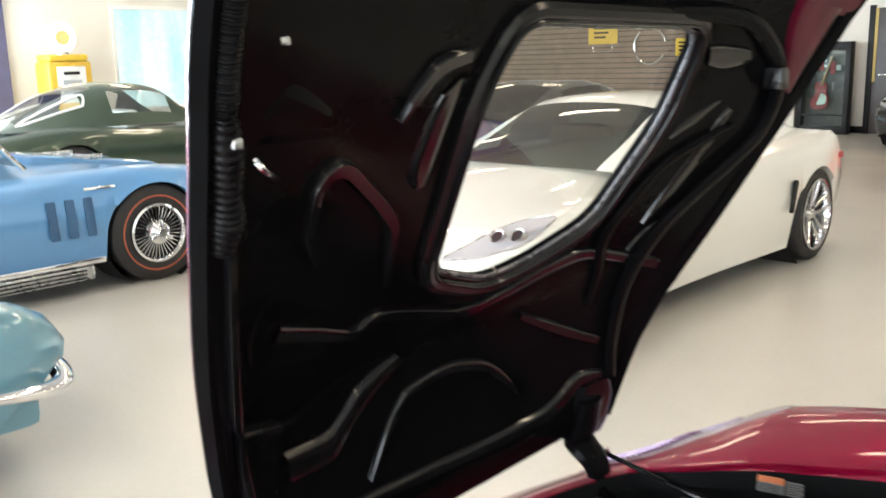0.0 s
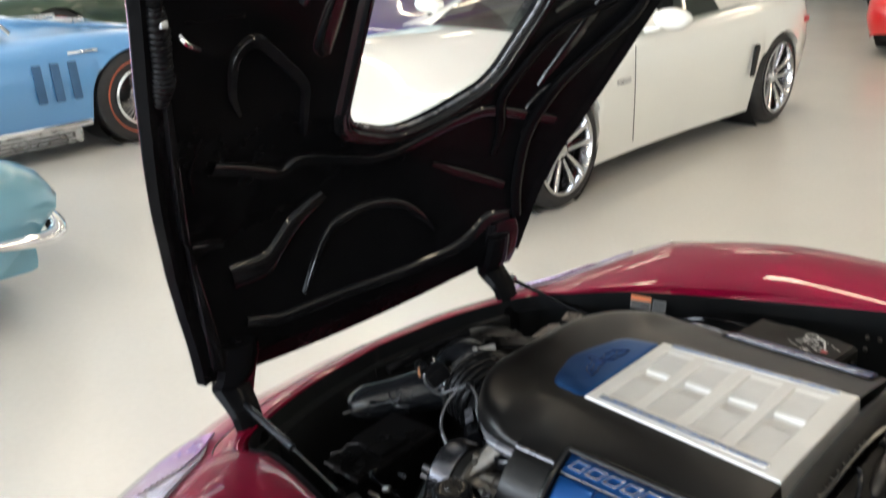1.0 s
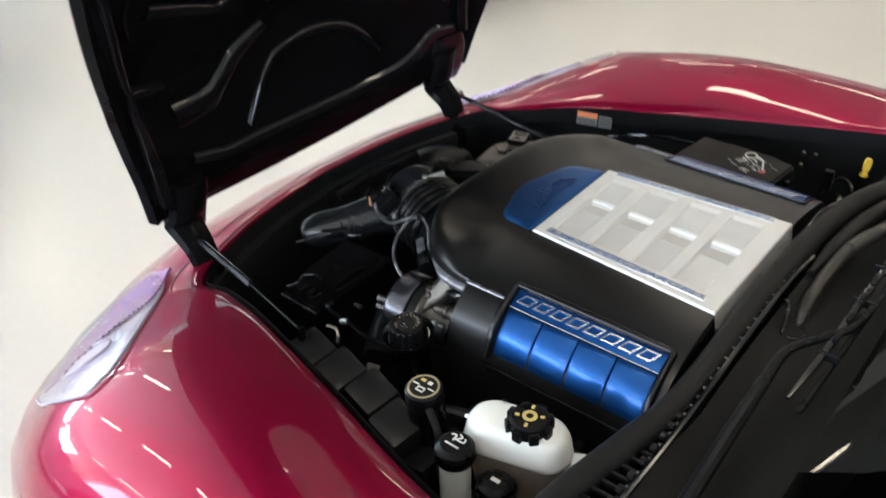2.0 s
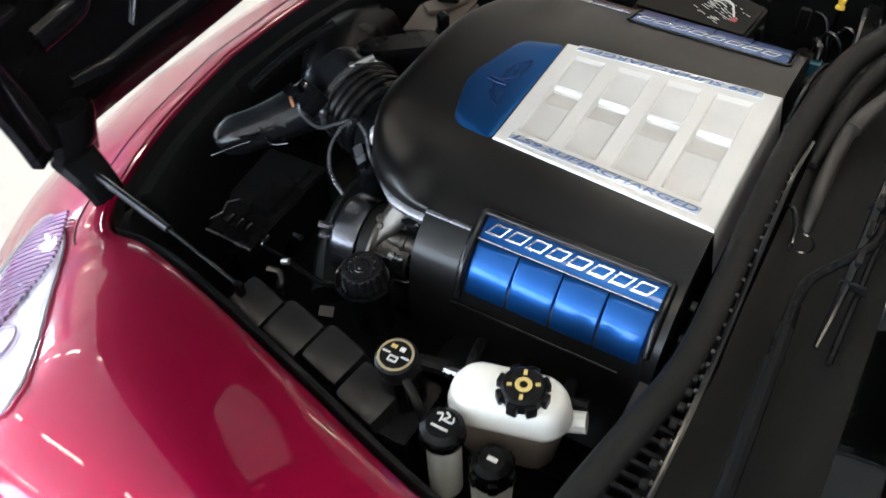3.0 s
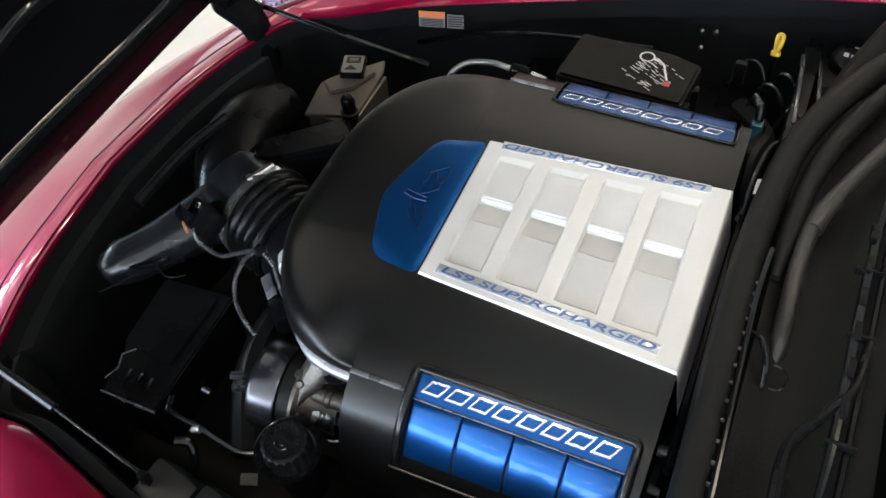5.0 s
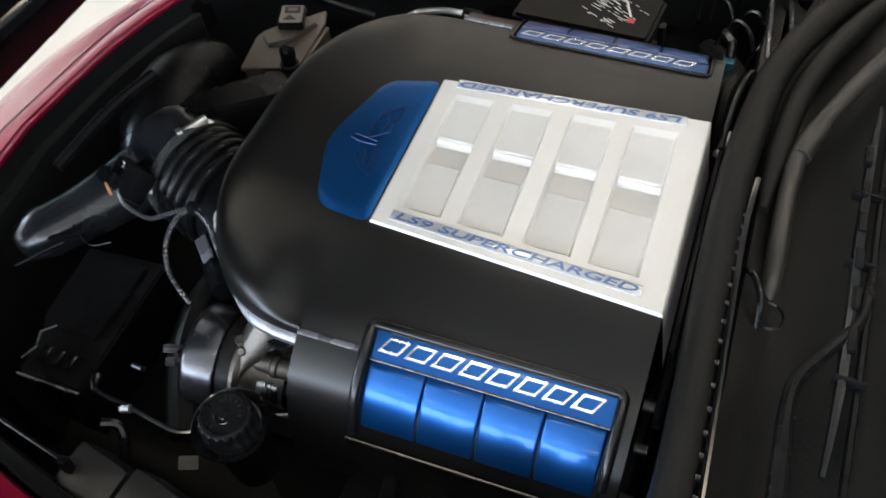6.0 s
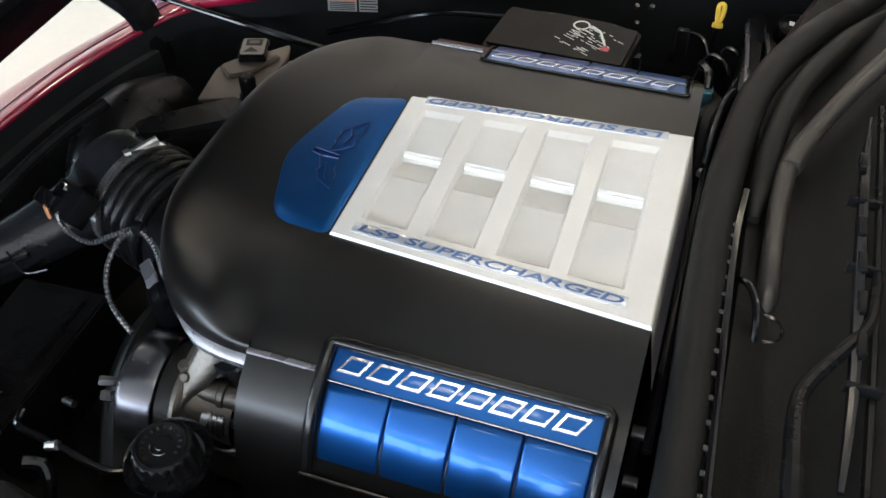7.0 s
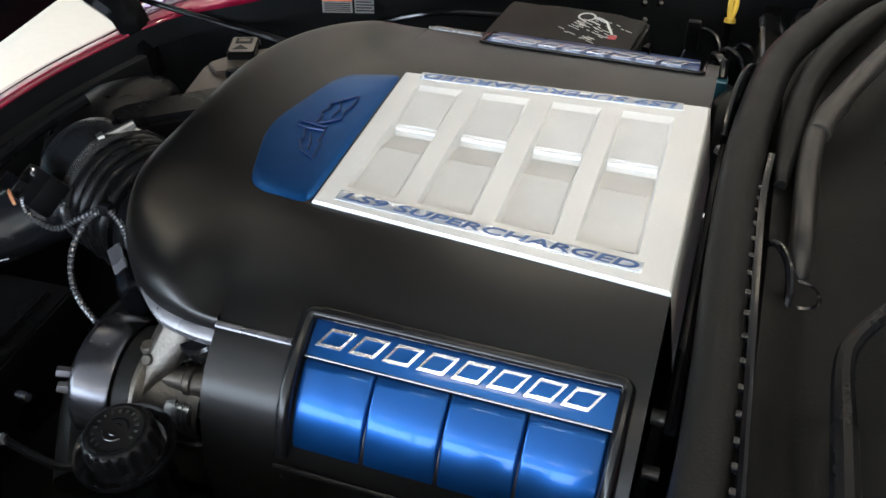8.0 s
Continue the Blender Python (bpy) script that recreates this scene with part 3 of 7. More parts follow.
def wheel(car, x, side, r, w, rim, ytrack, style):
    """side -1: driver's. The wheel part carries tyre, rim, spokes and brake as pieces of its own."""
    m = Matrix.Translation((x, side * ytrack, r)) @ (pose(0, 0, 0, 90) if side < 0 else pose(0, 0, 0, -90))
    t = part("wheel", rv(tyre_profile(r, w, rim), 48, m), TYRE, car, "black tyre with a bright rim")
    h = w / 2
    if style == "wire":
        part("red_stripe", rv([(rim + 0.052, h + 0.001), (rim + 0.058, h + 0.003), (rim + 0.064, h + 0.001)], 48, m), REDLINE, t, "red line on the sidewall")
        part("rim", rv([(rim + 0.006, h * 0.95), (rim + 0.004, h + 0.008), (rim - 0.012, h + 0.012), (rim - 0.022, h), (rim - 0.03, h * 0.6), (rim - 0.03, -h * 0.8)], 48, m), CHROME, t)
        part("dish", rv([(0, h * 0.45), (0.09, h * 0.5), (rim - 0.035, h * 0.55), (rim - 0.03, h * 0.4)], 40, m), SLOT, t)
        for k in range(36):
            a = 2 * math.pi * k / 36
            part("fin", box(nb(), 0.075, rim - 0.026, -0.0035, 0.0035, h * 0.62, h * 0.86, m=m @ Matrix.Rotation(a, 4, "Z")), CHROME, t, smooth=False)
        part("hub", rv([(0, h + 0.055), (0.03, h + 0.055), (0.045, h + 0.03), (0.08, h + 0.012), (0.085, h * 0.7)], 32, m), CHROME, t)
        for a in (0.5, 2.6, 4.7):
            part("ear", box(nb(), 0.0, 0.095, -0.014, 0.014, h + 0.02, h + 0.045, 0.006, m=m @ Matrix.Rotation(a, 4, "Z")), CHROME, t)
    else:
        part("rim", rv([(rim + 0.008, h * 0.92), (rim + 0.008, h + 0.002), (rim - 0.008, h + 0.004), (rim - 0.02, h * 0.8), (rim - 0.025, h * 0.2), (rim - 0.03, -h * 0.8)], 48, m), WHEELCHROME, t)
        part("brake_disc", rv([(0.06, h * 0.1), (rim * 0.72, h * 0.1), (rim * 0.72, h * 0.02), (0.06, h * 0.02)], 40, m), DARKPULLEY, t)
        part("caliper", rv([(rim * 0.5, h * 0.0), (rim * 0.5, h * 0.3), (rim * 0.78, h * 0.3), (rim * 0.78, h * 0.0)], 12, m, arc=(0.3, 1.5)), CALIPER, t, "red brake caliper")
        part("hub", rv([(0, h * 0.86), (0.028, h * 0.86), (0.04, h * 0.74), (0.07, h * 0.66), (0.075, h * 0.3)], 28, m), WHEELCHROME, t)
        for k in range(5):
            for s in (-1, 1):
                a = 2 * math.pi * k / 5 + 0.31
                mm = m @ Matrix.Rotation(a, 4, "Z")
                rows = []
                for f in np.linspace(0, 1, 6):
                    rr = 0.05 + f * (rim - 0.06)
                    yy = s * (0.022 + 0.030 * f)
                    zz = h * (0.70 + 0.24 * f)
                    wd = 0.012 + 0.004 * f
                    rows.append([mm @ Vector(p) for p in ((rr, yy - wd, zz), (rr, yy - wd * 0.7, zz + 0.008), (rr, yy + wd * 0.7, zz + 0.008), (rr, yy + wd, zz), (rr, yy + wd, zz - 0.03), (rr, yy - wd, zz - 0.03))])
                bm = nb()
                grid(bm, rows, closed_v=True)
                part("spoke", bm, WHEELCHROME, t, angle=50)
    return t


def car_body(car, paint, S, upto=None, label=""):
    """The painted shell by sections along x, with wheel openings, and dark wheel wells."""
    w, zs, zt = smooth_key(S["x"], S["w"]), smooth_key(S["x"], S["zs"]), smooth_key(S["x"], S["zt"])
    ra, wbz, sill = S["arch"], S["wb"], S["sill"]
    r = S["r"]
    xs = sorted(set(np.round(np.r_[np.linspace(S["x"][0], S["x"][-1], 90), *(np.linspace(c - ra, c + ra, 33) for c in (0.0, wbz))], 4)))
    xs = [x for x in xs if upto is None or upto[0] <= x <= upto[1]]
    rows = []
    for x in xs:
        zb = sill + S.get("lift", 0.1) * max(0, (S["x"][0] + 0.35 - x) / 0.35) + S.get("lift", 0.1) * max(0, (x - S["x"][-1] + 0.4) / 0.4)
        for c in (0.0, wbz):
            if abs(x - c) < ra:
                zb = max(zb, r + math.sqrt(ra * ra - (x - c) ** 2) * S.get("archz", 0.95))
        W, Z, T = w(x), zs(x), zt(x)
        zb = min(zb, Z - 0.03)
        half = []
        cr = S.get("crease", 0.55)
        for f, q in ((0.93, 0.0), (0.975, 0.33), (1.0, cr), (0.985, 0.8), (0.955, 0.94), (0.90, 1.0)):
            z = sill + q * (Z - sill)
            half.append((W * f, max(z, zb + 0.004 * q)))
        for f, q in ((0.80, 0.05), (0.66, 0.25), (0.45, 0.65), (0.22, 0.92), (0.0, 1.0)):
            half.append((W * f, Z + (T - Z) * q + S.get("peak", 0.0) * math.exp(-((f - 0.84) / 0.08) ** 2)))
        rows.append([(x, -y, z) for y, z in half] + [(x, y, z) for y, z in reversed(half[:-1])])
    bm = nb()
    vs = grid(bm, rows)
    for ring in (vs[0], vs[-1]):
        bm.faces.new(ring)
    body = part("body", bm, paint, car, label, angle=40)
    for c in (0.0, wbz):
        if upto and not upto[0] <= c <= upto[1]:
            continue
        Wc = w(c)
        for s in (-1, 1):
            m = Matrix.Translation((c, s * Wc * 0.93, r)) @ (pose(0, 0, 0, 90) if s < 0 else pose(0, 0, 0, -90))
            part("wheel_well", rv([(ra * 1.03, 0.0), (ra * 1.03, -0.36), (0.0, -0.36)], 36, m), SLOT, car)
    part("underbody", bx(S["x"][0] + 0.25, S["x"][-1] - 0.25, -0.70, 0.70, sill - 0.02, sill + 0.12, 0.02), SLOT, car)
    return body, w, zs, zt


def cabin(car, paint, S, C):
    """Windscreen, roof, side and rear glass by sections along x."""
    xs = np.linspace(C["x"][0], C["x"][-1], 40)
    top, base, wt, wbs = (smooth_key(C["x"], C[k]) for k in ("top", "base", "wt", "wb"))
    rows = []
    for x in xs:
        T, B = top(x), min(base(x), top(x) - 0.004)
        half = []
        for q in (0.0, 0.33, 0.66, 0.9):
            half.append((wbs(x) + (wt(x) - wbs(x)) * q, B + (T - 0.05 * min(1, (T - B) / 0.2) - B) * q))
        for q in (0.85, 0.6, 0.3, 0.0):
            half.append((wt(x) * q, T - 0.05 * min(1, (T - B) / 0.2) * q ** 2.5))
        rows.append([(x, -y, z) for y, z in half] + [(x, y, z) for y, z in reversed(half[:-1])])
    kinds = {}
    M = len(rows[0]) - 1
    for i in range(len(rows) - 1):
        xm = (xs[i] + xs[i + 1]) / 2
        for j in range(M):
            jj = min(j, M - 1 - j)
            if xm < C["ws"]:
                k = "windscreen" if jj >= 4 else "roof"
            elif xm > C["rw"]:
                k = "rear_window" if jj >= 4 and xm < C.get("rw1", 9) or jj >= 2 and C.get("wrap", (9, 9))[0] < xm < C.get("wrap", (9, 9))[1] else "roof"
            else:
                k = "roof" if jj >= 3 or jj < C.get("low", 0) or not any(a <= xm <= b for a, b in C["sides"]) else ("side_window_a" if j < M / 2 else "side_window_b")
            kinds.setdefault(k, []).append((i, j))
    for k, cells in kinds.items():
        bm = nb()
        vm = {}
        for i, j in cells:
            q = []
            for a, b in ((i, j), (i + 1, j), (i + 1, j + 1), (i, j + 1)):
                if (a, b) not in vm:
                    vm[a, b] = bm.verts.new(rows[a][b])
                q.append(vm[a, b])
            bm.faces.new(q)
        nm = "side_window" if k.startswith("side") else k
        part(nm, bm, paint if k == "roof" else C.get("glass", CARGLASS), car, angle=50)
    part("interior", bx(C["x"][0] + 0.35, C["x"][-1] - 0.5, -0.6, 0.6, 0.5, C["base"][1] - 0.03, 0.05), mat("dark_trim", (0.03, 0.03, 0.03), 0.6), car)
    for s in (-1, 1) if "wrap" in C else ():
        at = lambda x, q: Vector((x, s * (wbs(x) + (wt(x) - wbs(x)) * q + 0.004), base(x) + (top(x) - 0.05 * min(1, (top(x) - base(x)) / 0.2) - base(x)) * q))
        loop = [at(2.2, 0.66), at(2.5, 0.66), at(2.82, 0.66), at(2.86, 0.8), at(2.7, 1.0), at(2.45, 1.0), at(2.2, 1.0), at(2.17, 0.85), at(2.2, 0.66)]
        part("window_trim", tb(loop, 0.014, n=3, seg=8), LEDGE, car, "bright rear window surround")
    for s in (-1, 1):
        part("seat", bx(C["seat"], C["seat"] + 0.18, s * 0.36 - 0.23, s * 0.36 + 0.23, 0.45, 1.02, 0.07), C.get("seatmat", RUBBER), car)


C6 = dict(x=[-0.97, -0.93, -0.80, -0.45, 0.0, 0.55, 1.2, 2.0, 2.685, 3.15, 3.42, 3.47], w=[0.50, 0.66, 0.83, 0.93, 0.955, 0.91, 0.90, 0.935, 0.965, 0.93, 0.82, 0.74],
          zs=[0.42, 0.50, 0.58, 0.71, 0.785, 0.80, 0.83, 0.87, 0.905, 0.90, 0.84, 0.74], zt=[0.42, 0.49, 0.56, 0.66, 0.76, 0.86, 0.92, 0.95, 0.95, 0.93, 0.87, 0.76],
          arch=0.365, wb=2.685, sill=0.15, r=0.335)
C6CAB = dict(x=[0.50, 0.75, 1.25, 1.65, 2.1, 2.7, 3.1], top=[0.86, 0.99, 1.20, 1.245, 1.22, 1.06, 0.93], base=[0.85, 0.86, 0.87, 0.88, 0.89, 0.90, 0.90],
             wt=[0.60, 0.60, 0.56, 0.56, 0.56, 0.55, 0.55], wb=[0.72, 0.76, 0.80, 0.80, 0.78, 0.72, 0.66], ws=1.22, rw=2.0, rw1=2.95, sides=[(1.0, 1.95)], seat=1.55)
C2 = dict(x=[-0.935, -0.90, -0.72, -0.4, 0.0, 0.5, 1.0, 1.7, 2.1, 2.49, 3.0, 3.4, 3.52], w=[0.66, 0.74, 0.83, 0.875, 0.885, 0.87, 0.865, 0.87, 0.88, 0.885, 0.87, 0.80, 0.70],
          zs=[0.505, 0.535, 0.64, 0.745, 0.79, 0.79, 0.78, 0.80, 0.84, 0.86, 0.82, 0.76, 0.66], zt=[0.505, 0.535, 0.63, 0.735, 0.80, 0.87, 0.90, 0.86, 0.86, 0.86, 0.82, 0.76, 0.66],
          arch=0.375, wb=2.49, sill=0.22, r=0.345, crease=0.62, peak=0.035, lift=0.25)
C2CAB = dict(x=[0.72, 0.95, 1.25, 1.6, 2.0, 2.5, 3.05], top=[0.89, 1.06, 1.27, 1.325, 1.31, 1.14, 0.86], base=[0.87, 0.86, 0.85, 0.85, 0.86, 0.86, 0.84],
             wt=[0.56, 0.55, 0.52, 0.52, 0.50, 0.42, 0.30], wb=[0.70, 0.72, 0.74, 0.74, 0.72, 0.62, 0.45], ws=1.2, rw=2.02, rw1=2.75, sides=[(1.08, 1.93)], seat=1.55, wrap=(2.2, 2.86), low=1)


def c6_car(label, paint, m, name="sports_car", caliper=True):
    car = thing(name, label, "car", m)
    body, w, zs, zt = car_body(car, paint, C6)
    cabin(car, BLACKPAINT if paint is PURPLE else paint, C6, dict(C6CAB, glass=DARKGLASS if paint in (PURPLE, BLACKPAINT) else CARGLASS))
    for s in (-1, 1):
        wheel(car, 0.0, s, 0.325, 0.27, 0.236, 0.80, "split")
        wheel(car, 2.685, s, 0.34, 0.32, 0.25, 0.79, "split")
        # side scoop behind the front wheel, air slot before the rear wheel, mirror
        part("air_slot", pr(rounded([(2.16, 0.42), (2.20, 0.42), (2.26, 0.62), (2.24, 0.64), (2.20, 0.63)], 0.02), 0, 0.02, m=Matrix.Translation((0, s * 0.955, 0)) @ pose(0, 0, 0, 90)), SLOT, car)
        bm = nb()
        bmesh.ops.create_uvsphere(bm, u_segments=20, v_segments=12, radius=1.0)
        bmesh.ops.transform(bm, matrix=Matrix.Translation((0.98, s * 0.98, 0.93)) @ Matrix.Diagonal((0.085, 0.125, 0.065, 1)), verts=bm.verts)
        mirror = part("wing_mirror", bm, paint, car)
        part("mirror_arm", tb([(0.95, s * 0.82, 0.86), (0.96, s * 0.9, 0.88), (0.98, s * 0.96, 0.92)], [0.035, 0.03, 0.03], flat=0.6), paint, mirror)
        part("side_marker", bx(3.10, 3.20, s * 0.922 - 0.006, s * 0.922 + 0.012, 0.70, 0.745, 0.005), REDPRINT, car, "dark red side marker")
        part("badge", bx(0.52, 0.66, s * 0.912 - 0.004, s * 0.912 + 0.004, 0.60, 0.63, 0.002), SATINMETAL, car)
        part("door_gap", tb([(0.72, s * 0.907, 0.24), (0.70, s * 0.918, 0.55), (0.74, s * 0.885, 0.80)], 0.0025, n=4), SLOT, car, "thin door gap")
        # headlight
        out = rounded([(-0.81, 0.50), (-0.66, 0.565), (-0.482, 0.617), (-0.37, 0.682), (-0.30, 0.80), (-0.335, 0.84), (-0.511, 0.858), (-0.65, 0.82), (-0.755, 0.71)], 0.05)
        zl = lambda x, y: zs(x) + (zt(x) - zs(x)) * lerp(abs(y) / w(x), [0, 0.45, 0.66, 0.8, 0.9], [1, 0.65, 0.25, 0.05, 0.0]) - 1.1 * max(0.0, abs(y) / w(x) - 0.9) * (zs(x) - 0.15)
        hl = part("headlight", patch([(x, s * y) for x, y in out], zl, off=0.006), LAMPSILVER, car, "clear headlight with two lamps")
        edge = [(x, s * y, zl(x, y) + 0.006) for x, y in out]
        part("gasket", tb(edge + edge[:1], 0.003, n=1, seg=6, caps=False), SATINMETAL, hl)
        for hx, hy in ((-0.593, 0.69), (-0.567, 0.79)):
            part("lamp_ring", rv([(0.029, 0.008), (0.038, 0.013), (0.043, -0.02)], 20, axis((hx, s * hy, zl(hx, hy) + 0.012), (-0.7, 0, 0.7))), SATINMETAL, hl)
            part("lamp", rv([(0, 0.006), (0.022, 0.008), (0.029, 0.010)], 16, axis((hx, s * hy, zl(hx, hy) + 0.012), (-0.7, 0, 0.7))), SLOT, hl)
    part("rear_light", bx(3.44, 3.475, -0.6, -0.46, 0.62, 0.76, 0.03), REDPRINT, car)
    part("rear_light", bx(3.44, 3.475, 0.46, 0.6, 0.62, 0.76, 0.03), REDPRINT, car)
    part("nose_slot", bx(-0.985, -0.90, -0.42, 0.42, 0.24, 0.34, 0.03), SLOT, car)
    return car


def c2_car(label, paint, m, coupe, name="classic_car", hoodbulge=True):
    car = thing(name, label, "car", m)
    body, w, zs, zt = car_body(car, paint, C2)
    if coupe:
        cabin(car, paint, C2, dict(C2CAB, seatmat=WHITEPLASTIC, glass=COUPEGLASS))
    else:
        for s in (-1, 1):
            part("seat", bx(1.75, 1.92, s * 0.34 - 0.22, s * 0.34 + 0.22, 0.5, 1.0, 0.06), RUBBER, car)
        fr = [(0.80, -0.66, 0.86), (1.02, -0.60, 1.12), (1.03, 0.0, 1.17), (1.02, 0.60, 1.12), (0.80, 0.66, 0.86)]
        part("windscreen_frame", tb(fr, 0.016, n=4), CHROME, car, "chrome windscreen frame")
        bm = nb()
        grid(bm, [[Vector(p) for p in spline(fr, 4)], [Vector((0.78, p.y, 0.87)) for p in spline(fr, 4)]])
        part("windscreen", bm, CARGLASS, car)
        part("cockpit", bx(1.05, 2.15, -0.58, 0.58, 0.80, 0.885, 0.02), SLOT, car)
    for s in (-1, 1):
        wheel(car, 0.0, s, 0.345, 0.20, 0.205, 0.765, "wire")
        wheel(car, 2.49, s, 0.345, 0.20, 0.205, 0.775, "wire")
        for k in range(3):
            x = 0.455 + 0.125 * k
            out = rounded([(x, 0.40), (x + 0.06, 0.40), (x + 0.075, 0.66), (x + 0.015, 0.66)], 0.012)
            # flat plates: the shade inside each gill is painted as darker blue
            part("side_vent", pr(out, 0, 0.012, bevel=0.003, m=Matrix.Translation((0, s * 0.872 + 0.006, 0)) @ pose(0, 0, 0, 90)), mat("vent_shade_blue", (0.045, 0.115, 0.23), 0.4), car, "vertical gill, shade of its recess painted darker blue")
        part("sill_trim", bx(0.40, 2.1, s * 0.835 - 0.02, s * 0.835 + 0.02, 0.205, 0.245, 0.008), CHROME, car)
        sp = part("side_exhaust", bx(0.48, 2.15, s * 0.80 - 0.05, s * 0.80 + 0.06, 0.10, 0.20, 0.03), SATINMETAL, car, "ribbed metal side exhaust")
        for k in range(3):
            part("rib", bx(0.55, 2.1, s * 0.867 - 0.006, s * 0.867 + 0.004, 0.118 + 0.026 * k, 0.128 + 0.026 * k), SLOT, sp, smooth=False)
        # split front bumper blade wrapping the corner
        part("front_bumper", tb([(-0.92, s * 0.18, 0.355), (-0.93, s * 0.45, 0.355), (-0.89, s * 0.70, 0.355), (-0.79, s * 0.865, 0.36), (-0.56, s * 0.895, 0.385)], [0.035, 0.04, 0.045, 0.04, 0.025], seg=14, flat=0.8), CHROME, car, "chrome bumper blade")
        part("fender_badge", bx(0.30, 0.52, s * 0.872 - 0.004, s * 0.872 + 0.006, 0.705, 0.725, 0.003), CHROME, car, "small chrome fender badge")
        part("rear_bumper", tb([(3.55, s * 0.2, 0.50), (3.55, s * 0.6, 0.50), (3.42, s * 0.82, 0.51)], 0.03), CHROME, car)
    part("valance", bx(-0.80, -0.50, -0.72, 0.72, 0.17, 0.32, 0.05), paint, car)
    part("grille", bx(-0.89, -0.78, -0.55, 0.55, 0.32, 0.47, 0.03), SLOT, car, "dark grille opening")
    for k in range(5):
        part("grille_bar", bx(-0.90, -0.89, -0.53, 0.53, 0.335 + 0.028 * k, 0.343 + 0.028 * k), CHROME, car, smooth=False)
    if hoodbulge:
        out = rounded([(-0.45, -0.20), (0.62, -0.30), (0.70, 0.0), (0.62, 0.30), (-0.45, 0.20), (-0.52, 0.0)], 0.08)
        bulge = part("hood_bulge", patch(out, lambda x, y: zt(x) - 0.02, off=0.055, edge=0.05, rings=(0, 0.4, 0.7, 0.8, 0.9, 0.97, 1.0)), paint, car)
        for s in (-1, 1):
            part("hood_vent", bx(0.05, 0.5, s * 0.235 - 0.012, s * 0.235 + 0.012, zt(0.3) + 0.0, zt(0.3) + 0.034, 0.004), SATINMETAL, bulge, "fine ribbed vent")
    return car


FACE_S = pose(0, 0, 0, 0, 0, 90)
FACE_N = pose(0, 0, 0, 0, 0, -90)
c6_car("white sports coupe with chrome split-spoke wheels", WHITE, Matrix.Translation((-3.30, 2.75, 0)) @ FACE_S)
c6_car("dark blue sports coupe parked behind the white one", PURPLE, Matrix.Translation((-6.2, 5.65, 0)) @ FACE_S)
c6_car("bright red sports car at the far side", BRIGHTRED, Matrix.Translation((-2.16, 9.95, 0)) @ FACE_S)
c6_car("black sports car parked by the door", BLACKPAINT, Matrix.Translation((-3.66, 14.15, 0)) @ FACE_S)
c2_car("light blue classic roadster with side gills and wire-look wheels", SKYBLUE, Matrix.Translation((-6.60, 2.19, 0)) @ FACE_N, False)
c2_car("pale teal blue classic car with chrome bumpers", TEAL, Matrix.Translation((-4.02, -0.53, 0)) @ FACE_N, False, hoodbulge=False)
c2_car("dark green classic fastback coupe", GREEN, Matrix.Translation((-10.2, 5.83, 0)) @ FACE_N, True)


# ---- the red car: bodywork round the open engine bay, in room coordinates ----
red = thing("red_sports_car", "dark red metallic sports car with its hood raised", "car", Matrix.Translation((-0.4, 0, 0)), design_world=True)
# plan of the bay's edge on one side: x, y, z, outward x, outward y, width of the panel outside, crest
EDGE = [(0.30, 0.70, 0.80, 0.0, 1.0, 0.215, 0.004), (0.05, 0.66, 0.785, 0.0, 1.0, 0.28, 0.014), (-0.17, 0.615, 0.765, 0.0, 1.0, 0.33, 0.042),
        (-0.38, 0.552, 0.75, 0.0, 1.0, 0.378, 0.060), (-0.60, 0.487, 0.73, -0.05, 1.0, 0.433, 0.045), (-0.74, 0.448, 0.70, -0.2, 0.98, 0.435, 0.032),
        (-0.835, 0.435, 0.675, -0.5, 0.87, 0.38, 0.005), (-0.885, 0.35, 0.672, -0.8, 0.6, 0.34, -0.005), (-0.925, 0.2, 0.672, -0.97, 0.22, 0.36, 0.0), (-0.945, 0.0, 0.672, -1.0, 0.0, 0.37, 0.0)]
SECT = [(0.0, -0.035, 0.0), (0.0, -0.008, 0.0), (0.012, 0.0, 0.02), (0.06, 0.001, 0.16), (0.11, 0.001, 0.33), (0.17, 0.0, 0.48), (0.25, 0.0, 0.66), (0.35, 0.0, 0.82), (0.45, 0.0, 0.95), (0.62, -0.004, 1.0), (0.76, -0.018, 0.85),
        (0.87, -0.045, 0.55), (0.95, -0.095, 0.3), (0.99, -0.16, 0.1), (1.0, -0.25, 0.0), (0.985, -0.36, 0.0), (0.95, -0.44, 0.0)]
keys = [Vector(e[:3]) for e in EDGE]
outs = [Vector(e[3:6]) for e in EDGE]
rest = [Vector((e[6], 0, 0)) for e in EDGE]
A, Bv, Cv = spline(keys, 8), spline(outs, 8), spline(rest, 8)
rows = []
for side in (1, -1):
    some = []
    for a, b, c in zip(A, Bv, Cv):
        n = Vector((b.x, b.y, 0)).normalized()
        nose = max(0.0, min(1.0, (-0.62 - a.x) / 0.27))
        nose = nose * nose * (3 - 2 * nose)
        flat = max(0.0, min(1.0, 1.15 - 1.5 * abs(n.y)))
        drop = lambda f: nose * ((1 - flat) * 0.24 * min(f, 0.75) ** 2 + flat * 0.585 * b.z * (lambda q: 0.055 * q * q / 0.0121 if q < 0.11 else q - 0.055)(min(f, 0.8)))
        some.append([Vector((a.x + n.x * f * b.z, side * (a.y + n.y * f * b.z), a.z + dz + c.x * cr - drop(f))) for f, dz, cr in SECT])
    rows += some if side == 1 else some[::-1][1:]
bm = nb()
grid(bm, rows)
from mathutils.bvhtree import BVHTree
SKIN = BVHTree.FromBMesh(bm)
